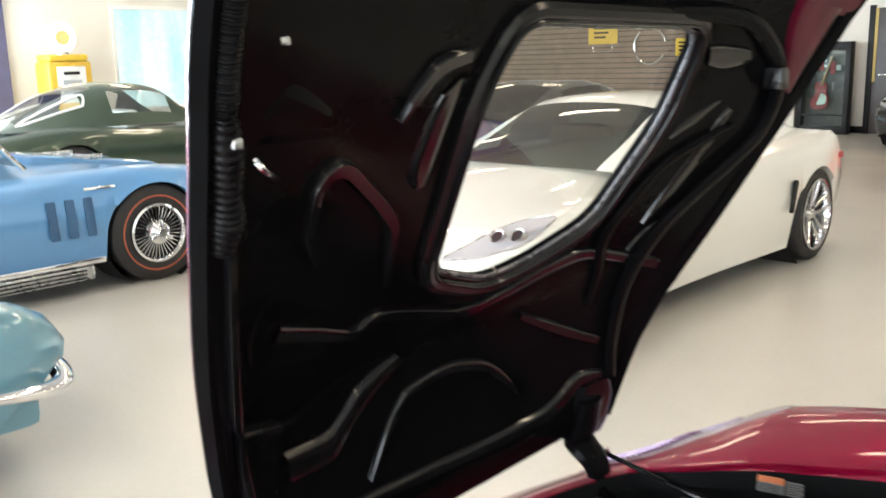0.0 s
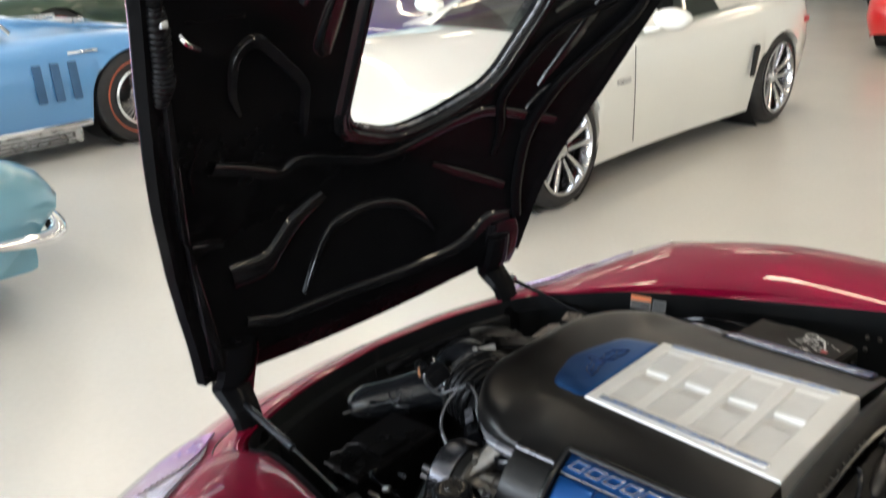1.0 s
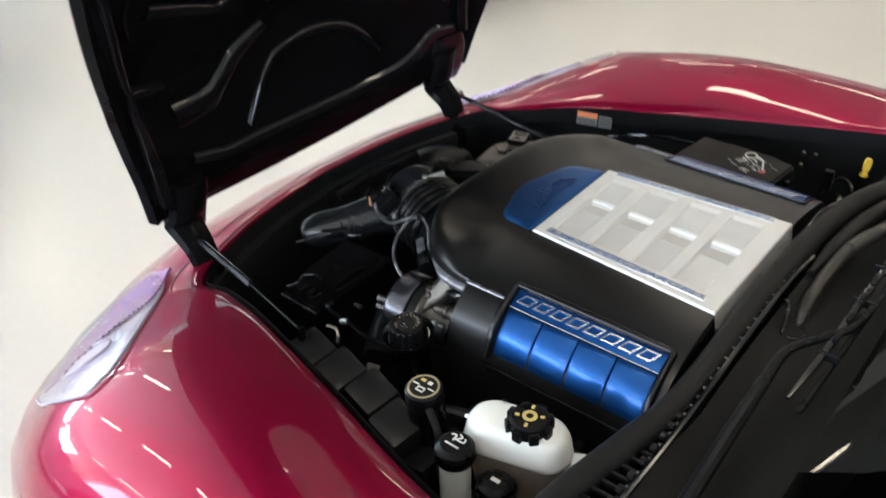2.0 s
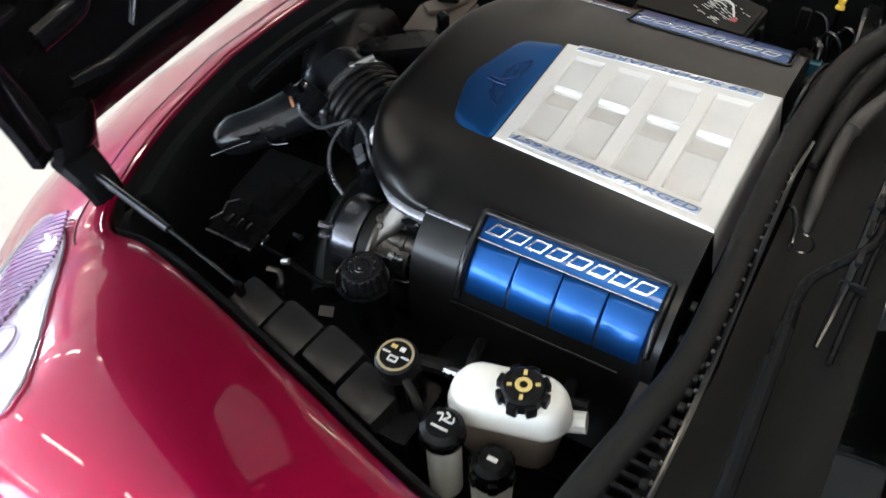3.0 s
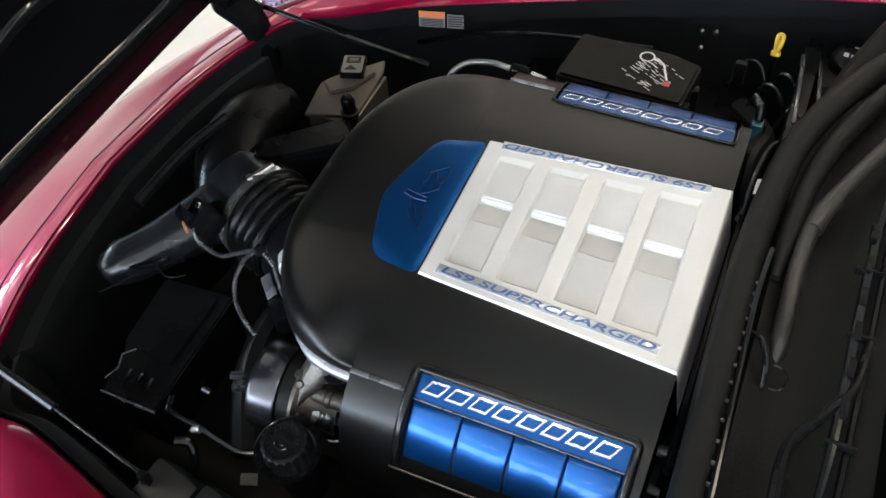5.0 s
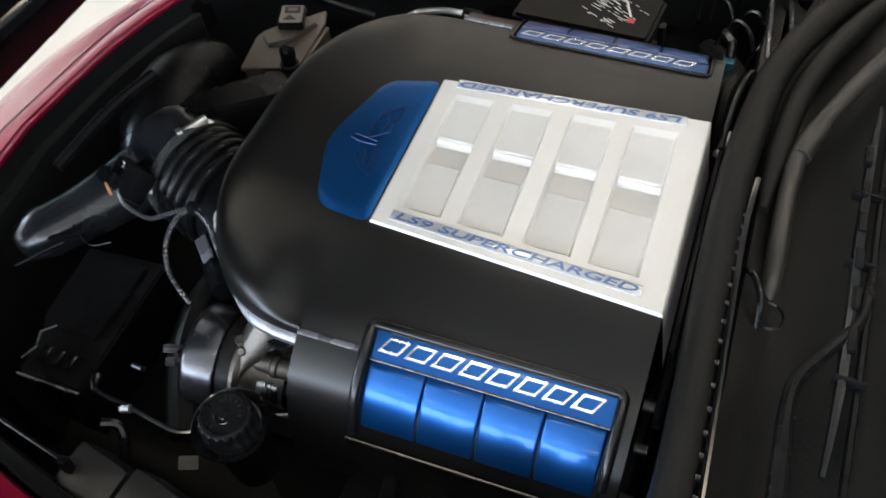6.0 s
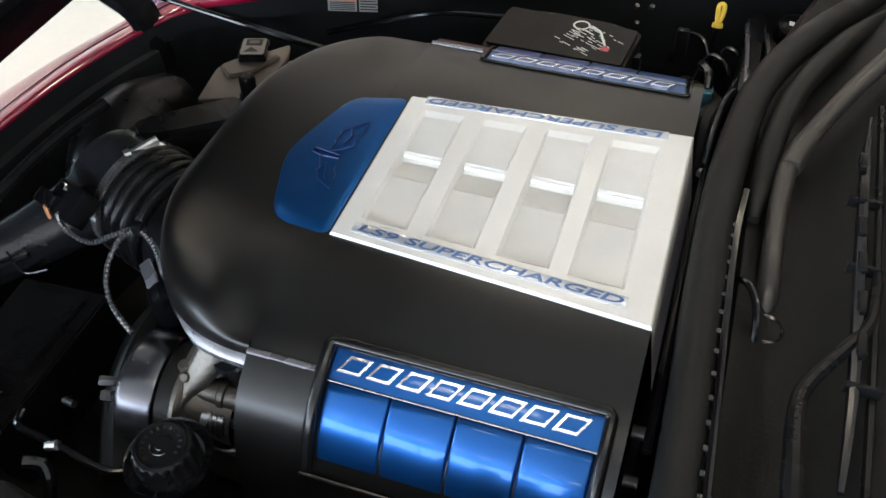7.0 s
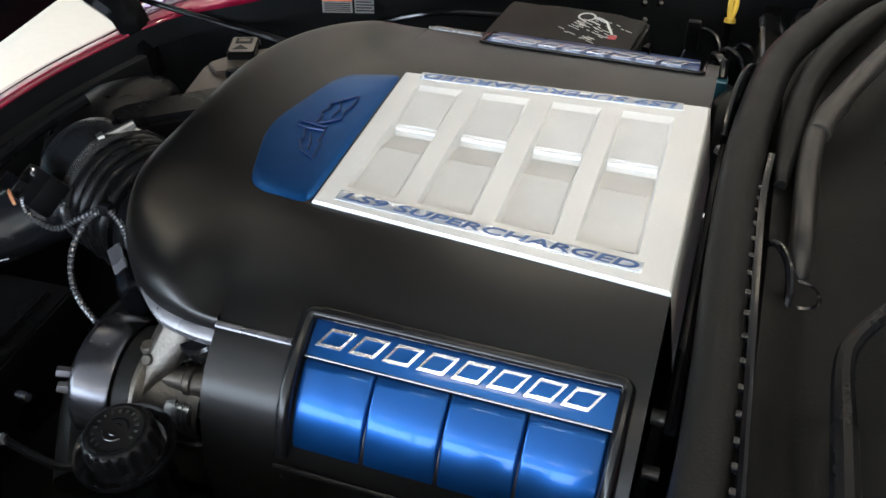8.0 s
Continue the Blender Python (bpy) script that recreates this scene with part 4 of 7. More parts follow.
front = part("front_body", bm, RED, red, "glossy dark red front fenders and nose", angle=60)


def skin(x, y):
    hit = SKIN.ray_cast(Vector((x, y, 2)), Vector((0, 0, -1)))
    return hit[0].z if hit[0] is not None else 0.5


# shut line along the nose's rim
for side in (1, -1):
    for f0, r, mm, nm in ((0.15, 0.0013, SLOT, "panel_gap"), (0.035, 0.0018, RED, "rim_bead")):
        gap = []
        for a, b in zip(A, Bv):
            n = Vector((b.x, b.y, 0)).normalized()
            q = Vector((a.x + n.x * f0 * b.z, side * (a.y + n.y * f0 * b.z), 0))
            if a.x < -0.82:
                gap.append((q.x, q.y, skin(q.x, q.y) + 0.0004))
        part(nm, tb(gap, r, n=1, seg=8), mm, red, "thin dark shut line" if nm == "panel_gap" else "")

# rear half of the shell, doors and cabin
shift = Matrix.Translation((-0.45, 0, 0))
keep = INV[red.name]
INV[red.name] = keep @ shift
car_body(red, RED, C6, upto=(0.76, 3.5))
cabin(red, BLACKPAINT, C6, dict(C6CAB, x=[0.66, 0.86, 1.30, 1.68, 2.1, 2.7, 3.1], ws=1.28, sides=[(1.08, 1.95)]))
for s in (-1, 1):
    wheel(red, 0.0, s, 0.325, 0.27, 0.236, 0.76, "split")
    wheel(red, 2.685, s, 0.34, 0.32, 0.25, 0.79, "split")
INV[red.name] = keep

HR = [0.0] + [0.1 * k for k in range(1, 10)] + [0.94, 0.97, 1.0]
LAMPVIOLET = mat("violet_silver_reflector", (0.60, 0.53, 0.60), 0.28, 0.6, var=0.15, scale=25)
LAMPBOWL = mat("violet_lamp_bowl", (0.78, 0.70, 0.82), 0.25, 0.3, var=0.1, scale=20)
LAMPLINE = mat("grey_violet_line", (0.42, 0.36, 0.46), 0.3, 0.3)
# headlights: ribbed silver bowl under a clear cover, on both front corners
for s in (-1, 1):
    out = rounded([(-0.99, 0.435), (-1.0, 0.50), (-0.995, 0.60), (-0.965, 0.70), (-0.90, 0.755), (-0.80, 0.785), (-0.70, 0.793), (-0.65, 0.775), (-0.655, 0.735), (-0.70, 0.675), (-0.77, 0.605), (-0.84, 0.53), (-0.895, 0.475)], 0.03)
    out = [(x, s * y) for x, y in out]
    hl = part("headlight", patch(out, skin, off=0.004 if s < 0 else 0.002, edge=0.004, rings=HR), LAMPVIOLET, red, "clear headlight with a ribbed silver bowl")
    p = part("lens", patch(out, skin, off=0.016 if s < 0 else 0.005, edge=0.012 if s < 0 else 0.004, rings=HR), CLEARLENS, hl, "clear lens")
    p.visible_shadow = False
    bm = nb()
    for k in range(28):
        f = k / 27
        a = Vector((-0.978 + 0.060 * f + 0.05 * f * f, s * (0.465 + 0.285 * f), 0))
        d = Vector((0.095, s * -0.045, 0)) * (0.55 + 0.45 * math.sin(math.pi * f))
        q = [a, a + d * 0.5, a + d]
        tube(bm, [(v.x, v.y, skin(v.x, v.y) + 0.0095) for v in q], 0.0030, seg=5, n=2)
    for x, y, r in ((-0.79, 0.70, 0.042), (-0.87, 0.625, 0.04)):
        ring = [(x + r * math.cos(a), s * y + r * math.sin(a)) for a in np.linspace(0, 2 * math.pi, 28, endpoint=False)]
        part("bowl", patch(ring, skin, off=0.0065, edge=0.003), LAMPBOWL, hl, "round lamp bowl")
        loop = [(u, v, skin(u, v) + 0.009) for u, v in ring]
        part("bowl_rim", tb(loop + loop[:1], 0.0022, n=1, seg=6, caps=False), LAMPLINE, hl, "dark violet ring")
    part("rib", bm, mat("violet_silver", (0.20, 0.09, 0.19), 0.35, 0.2), hl, "fine bowl ribs")
    if s > 0:
        continue
    rim_pts = [(x, y, skin(x, y) + 0.005) for x, y in out]
    part("gasket", tb(rim_pts + rim_pts[:1], 0.0026, n=1, seg=6, caps=False), mat("grey_lamp_seal", (0.35, 0.33, 0.38), 0.3, 0.3), hl)
# bay: inner walls, floor, front support
bm = nb()
wall_rows = []
full = [Vector((a.x + 0.004 * (1 if a.x < -0.88 else 0), a.y - 0.006, a.z)) for a in A]
for zz, inset, under in ((0.0, 0.0, 0.0), (-0.035, 0.0, 0.0), (-0.04, 0.02, -0.016), (-0.10, 0.03, -0.014), (-0.28, 0.04, 0.01), (-0.40, 0.05, 0.03)):
    wall_rows.append([Vector((a.x + inset * 0.6 * (a.x < -0.88), a.y - under * (a.y > 0.05), a.z + zz)) for a in full] + [Vector((a.x + inset * 0.6 * (a.x < -0.88), -a.y + inset * (a.y > 0.05), a.z + zz)) for a in full[::-1][1:]])
grid(bm, wall_rows)
part("inner_fender", bm, LINER, red, "grey-black inner fender walls")
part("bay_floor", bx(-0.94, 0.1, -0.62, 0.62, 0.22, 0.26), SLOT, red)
part("bulkhead", bx(0.045, 0.07, -0.64, 0.64, 0.24, 0.72, 0.004), PLASTIC, red)

# hood: axes of its plane, counted up from the hinge line
HU, HN, HP = Vector((0.469, 0, 0.883)), Vector((-0.883, 0, 0.469)), Vector((-1.003, 0, 0.708))
half_w = smooth_key([0.0, 0.1, 0.2, 0.36, 0.52, 0.68, 0.8, 0.93, 1.12, 1.2], [0.43, 0.455, 0.48, 0.53, 0.58, 0.62, 0.646, 0.672, 0.69, 0.66])


def hood_at(y, u, d=0.0):
    """A point of the underside: across y, up u, d metres towards the engine."""
    W = half_w(max(0, min(1.2, u)))
    s = min(1.0, abs(y) / W)
    edge = lerp(u, [0.1, 0.25, 0.35], [-0.038, 0.0, 0.012])
    off = edge + 0.088 * (1 - s ** 2.2) * min(1.0, 0.43 + max(0.0, u) * 1.6) - 0.10 * max(0.0, u - 0.95)
    return HP + HU * u + HN * (off - d) + Vector((0, y, 0))


WIN = [(-0.150, 0.515), (0.0, 0.462), (0.10, 0.482), (0.225, 0.545), (0.285, 0.735), (0.275, 0.895), (-0.165, 0.895), (-0.185, 0.80)]


WINOUT = [(0.05 + 1.13 * (y - 0.05), 0.68 + 1.13 * (u - 0.68)) for y, u in WIN]


def hood_sheet(d, winpoly):
    """The sheet with the window cut out: a ring from the window's outline to the hood's edge."""
    m = 14
    poly = rounded(winpoly, 0.045, 5)
    # outline of the hood from the centre outwards along the direction of each window point
    bm = nb()
    us = np.linspace(0.098, 1.2, 40)
    outline = [(-half_w(u), u) for u in us] + [(half_w(us[-1]) * q, 1.2 + 0.03 * (1 - q * q)) for q in np.linspace(-0.9, 0.9, 13)] + [(half_w(u), u) for u in us[::-1]] + [(0.455 * q, 0.006 + 0.090 * abs(q) ** 2.2) for q in np.linspace(0.98, -0.98, 25)]
    c = (0.05, 0.68)
    ang = lambda p: math.atan2(p[1] - c[1], p[0] - c[0])
    outline.sort(key=ang)
    oa = [ang(p) for p in outline]
    ox, oy = [p[0] for p in outline], [p[1] for p in outline]
    n = 160
    pa = sorted((ang(p), p) for p in poly)
    wa, wx, wy = [a for a, _ in pa], [p[0] for _, p in pa], [p[1] for _, p in pa]
    rows = [[] for _ in range(m + 1)]
    for k in range(n):
        a = -math.pi + 2 * math.pi * k / n
        o = (float(np.interp(a, oa, ox, period=2 * math.pi)), float(np.interp(a, oa, oy, period=2 * math.pi)))
        w = (float(np.interp(a, wa, wx, period=2 * math.pi)), float(np.interp(a, wa, wy, period=2 * math.pi)))
        for j in range(m + 1):
            f = j / m
            rows[j].append(hood_at(w[0] + (o[0] - w[0]) * f, w[1] + (o[1] - w[1]) * f, d))
    grid(bm, rows, closed_v=True)
    return bm


hood = part("hood", hood_sheet(-0.012, WINOUT), RED, red, "raised hood, red outside, gloss black beneath", angle=60)
part("inner_panel", hood_sheet(0.006, WIN), HOODBLACK, hood, "gloss black composite underside", angle=60)
# red outer rim folded round the edge
us = np.linspace(0.098, 1.2, 50)
for s in (-1, 1):
    bm = nb()
    rows = []
    for u in us:
        w = half_w(u)
        rows.append([hood_at(s * (w - 0.03), u, 0.010), hood_at(s * (w - 0.004), u, 0.012), hood_at(s * (w + 0.006), u, 0.0), hood_at(s * (w + 0.006), u, -0.004)])
    grid(bm, rows)
    part("hood_edge", bm, HOODBLACK, hood)
    bm = nb()
    grid(bm, [[hood_at(s * (half_w(u) + 0.006), u, -0.004), hood_at(s * (half_w(u) + 0.004), u, -0.010), hood_at(s * half_w(u), u, -0.014)] for u in us])
    part("outer_rim", bm, RED, hood, "thin red rim of the outer skin")
# red corner flange at the rear edge, its shade painted as maroon
bm = nb()
rows = [[hood_at(y, u, 0.004 + 0.012 * (q == 1)) for y in np.linspace(0.52, half_w(u) - 0.02, 12)] for q, u in enumerate((0.95, 0.98, 1.05, 1.16))]
grid(bm, rows)
part("rear_flange", bm, MAROON, hood, "rear flange in red paint darkened for shade")
bm = nb()
rows = [[hood_at(y, u, 0.004 + 0.012 * (q == 1)) for y in np.linspace(-half_w(u) + 0.02, -0.30, 12)] for q, u in enumerate((0.98, 1.0, 1.08, 1.16))]
grid(bm, rows)
part("rear_flange", bm, MAROON, hood, "rear flange in red paint darkened for shade")


def hood_line(pts, r, d=0.010, flat=0.55, m=HOODBLACK, name="rib", n=6, label=""):
    return part(name, tb([hood_at(y, u, d) for y, u in pts], r, flat=flat, n=n, seg=10), m, hood, label)


# window: black frame, pale gasket, pane
wp = rounded(WIN, 0.045, 5)
def grow(poly, g):
    c = Vector((0.05, 0.68))
    return [tuple(Vector(p) + (Vector(p) - c).normalized() * g) for p in poly]
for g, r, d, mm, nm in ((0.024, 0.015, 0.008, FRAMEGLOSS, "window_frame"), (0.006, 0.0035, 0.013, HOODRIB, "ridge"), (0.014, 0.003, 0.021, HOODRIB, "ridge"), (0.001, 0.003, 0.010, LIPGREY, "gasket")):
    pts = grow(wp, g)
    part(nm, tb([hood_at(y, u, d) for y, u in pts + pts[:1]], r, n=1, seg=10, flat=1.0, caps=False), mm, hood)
bm = nb()
grid(bm, [[hood_at(y, u, d) for y, u in grow(wp, 0.003)] for d in (0.006, -0.004, -0.006)], closed_v=True)
part("upstand", bm, HOODBLACK, hood)
bm = nb()
rows = [[hood_at(0.05 + f * (y - 0.05), 0.68 + f * (u - 0.68), -0.004) for y, u in wp] for f in (0.0, 0.35, 0.7, 1.0)]
grid(bm, rows, closed_v=True)
bmesh.ops.remove_doubles(bm, verts=bm.verts, dist=1e-6)
p = part("pane", bm, PANE, hood, "clear polycarbonate hood window")
p.visible_shadow = False

# raised ribs and flat facets of the underside
def hood_strip(one, two, d=0.014, m=None, name="rib", label="", n=8, edge=0.010):
    """A raised flat band between two lines given as (across, up)."""
    p1 = spline([(y, u, 0) for y, u in one], n)
    p2 = spline([(y, u, 0) for y, u in two], n)
    bm = nb()
    rows = []
    for a, b in zip(p1, p2):
        r = [hood_at(a.x, a.y, 0.002)]
        for f in (0.06, 0.14, 0.38, 0.62, 0.86, 0.94):
            q = a.lerp(b, f)
            r.append(hood_at(q.x, q.y, d - (0.25 * edge if f in (0.06, 0.94) else 0)))
        rows.append(r + [hood_at(b.x, b.y, 0.002)])
    grid(bm, rows)
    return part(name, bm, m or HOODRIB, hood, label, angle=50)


def band(pts, w, d=0.014):
    """A band of width w (one or a list) about a line."""
    L = spline([(y, u, 0) for y, u in pts], 6)
    w = [w] * len(pts) if isinstance(w, (int, float)) else w
    ws = np.interp(np.linspace(0, 1, len(L)), np.linspace(0, 1, len(w)), w)
    one, two = [], []
    for i, p in enumerate(L):
        t = (L[min(i + 1, len(L) - 1)] - L[max(i - 1, 0)]).normalized()
        one.append((p.x - t.y * ws[i], p.y + t.x * ws[i]))
        two.append((p.x + t.y * ws[i], p.y - t.x * ws[i]))
    return hood_strip(one, two, d, n=1)


band([(-0.47, 0.534), (-0.38, 0.492), (-0.295, 0.453), (-0.258, 0.464), (-0.218, 0.456), (-0.13, 0.428), (-0.046, 0.402), (0.026, 0.400), (0.09, 0.416), (0.171, 0.445), (0.26, 0.465), (0.36, 0.45), (0.47, 0.43)], [0.012, 0.012, 0.011, 0.011, 0.012, 0.012, 0.012, 0.013, 0.014, 0.014, 0.014, 0.013, 0.012])
band([(0.149, 0.347), (0.23, 0.315), (0.305, 0.288), (0.378, 0.266)], [0.006, 0.011, 0.012, 0.010])
band([(-0.19, 0.16), (-0.155, 0.225), (-0.129, 0.259), (-0.109, 0.276), (-0.03, 0.289), (0.062, 0.273), (0.131, 0.234), (0.18, 0.19)], [0.005, 0.008, 0.010, 0.010, 0.010, 0.010, 0.010, 0.004])
hood_strip([(-0.390, 0.300), (-0.302, 0.285), (-0.272, 0.302), (-0.235, 0.334), (-0.163, 0.362)], [(-0.374, 0.246), (-0.283, 0.236), (-0.254, 0.264), (-0.212, 0.304), (-0.144, 0.345)], 0.016)
# slot strip: the red skin's shade is painted as a darker red
hood_strip([(-0.259, 0.244), (-0.252, 0.17), (-0.246, 0.10)], [(-0.225, 0.231), (-0.228, 0.16), (-0.236, 0.095)], 0.004, mat("shaded_red_slot", (0.035, 0.003, 0.006), 0.4), "gap", "outer skin in a slot, its red darkened for shade")
band([(-0.345, 0.168), (-0.30, 0.150), (-0.256, 0.133), (-0.195, 0.126), (-0.06, 0.116), (0.11, 0.112), (0.24, 0.126), (0.30, 0.150), (0.348, 0.186), (0.409, 0.190)], [0.008, 0.010, 0.011, 0.011, 0.011, 0.012, 0.013, 0.014, 0.015, 0.012])
band([(-0.432, 0.62), (-0.455, 0.66), (-0.463, 0.70), (-0.461, 0.728), (-0.442, 0.742), (-0.418, 0.738), (-0.383, 0.712), (-0.348, 0.684), (-0.314, 0.655), (-0.287, 0.626), (-0.275, 0.586), (-0.258, 0.525)], [0.004, 0.008, 0.009, 0.010, 0.011, 0.011, 0.010, 0.010, 0.011, 0.010, 0.008, 0.005], 0.016)
hood_strip([(-0.275, 0.808), (-0.29, 0.76), (-0.292, 0.70), (-0.268, 0.676)], [(-0.240, 0.838), (-0.232, 0.80), (-0.234, 0.72), (-0.240, 0.680)], 0.010)
hood_strip([(-0.576, 0.834), (-0.542, 0.866), (-0.475, 0.825)], [(-0.571, 0.797), (-0.53, 0.785), (-0.452, 0.778)], 0.007, HOODBLACK)
band([(-0.345, 0.785), (-0.330, 0.815), (-0.301, 0.85), (-0.251, 0.862)], [0.006, 0.010, 0.012, 0.010], 0.016)
hood_strip([(-0.612, 0.74), (-0.598, 0.70), (-0.572, 0.60), (-0.526, 0.44), (-0.508, 0.406), (-0.469, 0.26), (-0.442, 0.135)], [(-0.594, 0.735), (-0.582, 0.69), (-0.553, 0.59), (-0.506, 0.43), (-0.496, 0.400), (-0.437, 0.241), (-0.400, 0.103)], 0.022, label="raised side flange")
hood_strip([(-0.492, 0.402), (-0.413, 0.366)], [(-0.488, 0.379), (-0.410, 0.350)], 0.016, n=4)
hood_line([(0.425, 0.19), (0.410, 0.27), (0.400, 0.40), (0.43, 0.52), (0.485, 0.60), (0.555, 0.69), (0.572, 0.74), (0.566, 0.794), (0.540, 0.845), (0.485, 0.884), (0.409, 0.917), (0.30, 0.926), (0.167, 0.919)], [0.016, 0.02, 0.022, 0.022, 0.02, 0.02, 0.02, 0.02, 0.018, 0.018, 0.016, 0.014, 0.012], d=0.016)
hood_line([(0.33, 0.345), (0.32, 0.42), (0.29, 0.497), (0.32, 0.58), (0.365, 0.651), (0.44, 0.70), (0.50, 0.73)], [0.010, 0.016, 0.018, 0.016, 0.014, 0.014, 0.008])
hood_strip([(0.326, 0.872), (0.38, 0.876), (0.44, 0.874)], [(0.35, 0.835), (0.40, 0.83), (0.462, 0.848)], 0.012)
band([(0.385, 0.52), (0.42, 0.60), (0.45, 0.68), (0.472, 0.76)], [0.006, 0.014, 0.016, 0.006], 0.010)
band([(0.378, 0.46), (0.41, 0.50), (0.445, 0.53)], [0.006, 0.014, 0.006], 0.010)
band([(0.34, 0.70), (0.385, 0.735), (0.43, 0.775)], [0.004, 0.010, 0.004], 0.010)
hood_line([(-0.50, 0.60), (-0.515, 0.55), (-0.50, 0.50)], [0.004, 0.008, 0.004], d=0.006)
# hinge plates under the lower corners
hood_strip([(-0.385, 0.16), (-0.381, 0.06), (-0.352, 0.012)], [(-0.318, 0.125), (-0.316, 0.05), (-0.312, -0.004)], 0.022, HOODBLACK, "hinge_plate")
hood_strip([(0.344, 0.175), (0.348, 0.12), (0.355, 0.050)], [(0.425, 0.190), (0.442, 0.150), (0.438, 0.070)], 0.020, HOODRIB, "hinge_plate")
hood_strip([(0.50, 0.97), (0.515, 0.921), (0.542, 0.871), (0.580, 0.81)], [(0.636, 0.97), (0.630, 0.92), (0.618, 0.86), (0.606, 0.80)], 0.013, MAROON, "side_flange", "inner edge in red paint darkened for shade")
# ribbed loom sleeve along the driver's edge
cur = [hood_at(y, u, 0.012) for y, u in ((-0.662, 1.10), (-0.656, 1.0), (-0.647, 0.93), (-0.634, 0.85))]
part("loom_sleeve", tube(nb(), cur, 0.0115, seg=12, n=150, ring=lambda s: 1.0 + 0.10 * math.sin(s * 60 * 2 * math.pi)), PLASTIC, hood, "ribbed black loom sleeve")
cur = [hood_at(y, u, 0.014) for y, u in ((-0.634, 0.85), (-0.622, 0.81), (-0.612, 0.77), (-0.604, 0.735), (-0.602, 0.70))]
part("sleeve_boot", tube(nb(), cur, [0.010, 0.015, 0.014, 0.017, 0.009], seg=12, n=40, ring=lambda s: 1.0 + 0.06 * math.sin(s * 18 * 2 * math.pi)), PLASTIC, hood, "ribbed rubber boot")
part("sleeve_clip", bx(-0.004, 0.004, -0.005, 0.005, -0.005, 0.005, 0.002, m=Matrix.Translation(hood_at(-0.625, 0.828, 0.026))), SATINMETAL, hood, "small bright clip")
part("washer_nozzle", bx(-0.004, 0.004, -0.005, 0.005, -0.004, 0.004, 0.002, m=Matrix.Translation(hood_at(-0.585, 0.912, 0.02))), SATINMETAL, hood)
part("latch_spring", tb([hood_at(-0.590, 0.80, 0.02), hood_at(-0.580, 0.79, 0.03), hood_at(-0.549, 0.768, 0.02)], 0.0035), CHROME, hood)
part("latch", bx(-0.015, 0.02, -0.02, 0.02, -0.02, 0.02, 0.006, m=Matrix.Translation(hood_at(0.53, 0.83, 0.02))), GLOSSPL, hood)

# hinges and gas struts
for s in (-1, 1):
    y = s * 0.40
    hg = part("hood_hinge", tb([hood_at(s * 0.375, 0.15, 0.02), hood_at(s * 0.378, 0.08, 0.018), (-0.945, s * 0.380, 0.735), (-0.905, s * 0.382, 0.695), (-0.885, s * 0.38, 0.64), (-0.88, s * 0.378, 0.59)], [0.036, 0.042, 0.042, 0.034, 0.030, 0.030], flat=0.5, n=4), HOODBLACK, red, "black curved hinge arm")
    for q in ((-0.945, 0.71), (-0.925, 0.67)):
        part("bolt", rv([(0, 0.006), (0.008, 0.006), (0.009, 0)], 8, axis((q[0] + 0.028, y * 0.935, q[1]), (1, 0, 0.4))), SATINMETAL, hg)
    if s < 0:
        top, mid, low = (-0.916, -0.380, 0.709), (-0.72, -0.417, 0.709), (-0.56, -0.451, 0.708)
        st = part("gas_strut", tb([mid, low], 0.0028, n=1), GLOSSPL, red, "black gas strut")
        part("strut_barrel", tb([top, mid], 0.0066, n=1), DARKPULLEY, st)
        part("strut_foot", bx(-0.006, 0.006, -0.005, 0.005, -0.07, 0.006, 0.002, m=Matrix.Translation(low)), PLASTIC, st)
    else:
        top = (-0.91, 0.42, 0.702)
        st = part("gas_strut", tb([(-0.905, 0.42, 0.70), (-0.70, 0.425, 0.665)], 0.005, n=1), GLOSSPL, red, "black gas strut")
        part("strut_barrel", tb([(-0.73, 0.424, 0.672), (-0.57, 0.43, 0.645)], 0.008, n=1), GLOSSPL, st)
    part("ball_joint", rv([(0, 0.014), (0.011, 0.01), (0.014, 0), (0.011, -0.01), (0, -0.014)], 12, Matrix.Translation(top)), SATINMETAL, st)


# ---- engine: black cover with silver lid, in room coordinates ----
eng = thing("engine_cover", "satin black engine cover with silver lid and blue side panels", "engine cover", Matrix.Translation((-0.27, 0, 0.55)), design_world=True)


XB = -0.361


def cover_w(x, side=-1):
    """Half width on the driver's (-1) or the far (1) side: the rail blocks behind XB, the rounded nose before it."""
    if x > XB:
        return 0.326 if side < 0 else 0.354
    return (0.263 if side < 0 else 0.285) * max(0.0, 1 - (max(0.0, -0.352 - x) / 0.195) ** 2.6) ** 0.5


def cover_e(x):
    """The rim's height: high round the nose, low beside the rails."""
    return 0.655 if x > XB else 0.777


SHOULDER = smooth_key([0.0, 0.10, 0.149, 0.20, 0.236, 0.267, 0.289, 0.303, 0.312, 0.3185, 0.3225, 0.326], [0.8190, 0.8188, 0.8178, 0.8095, 0.7985, 0.7815, 0.7635, 0.746, 0.726, 0.704, 0.680, 0.655])
FARSHOULDER = smooth_key([0.0, 0.10, 0.149, 0.20, 0.25, 0.30, 0.325, 0.342, 0.350, 0.354], [0.8190, 0.8188, 0.8178, 0.8115, 0.8020, 0.7885, 0.775, 0.745, 0.70, 0.655])


def block_z(y):
    """Height across the rail blocks: nearly flat, then a tight bend into the steep side. The far one is flatter and lies 28 mm further out."""
    return SHOULDER(-y) if y < 0 else FARSHOULDER(y)


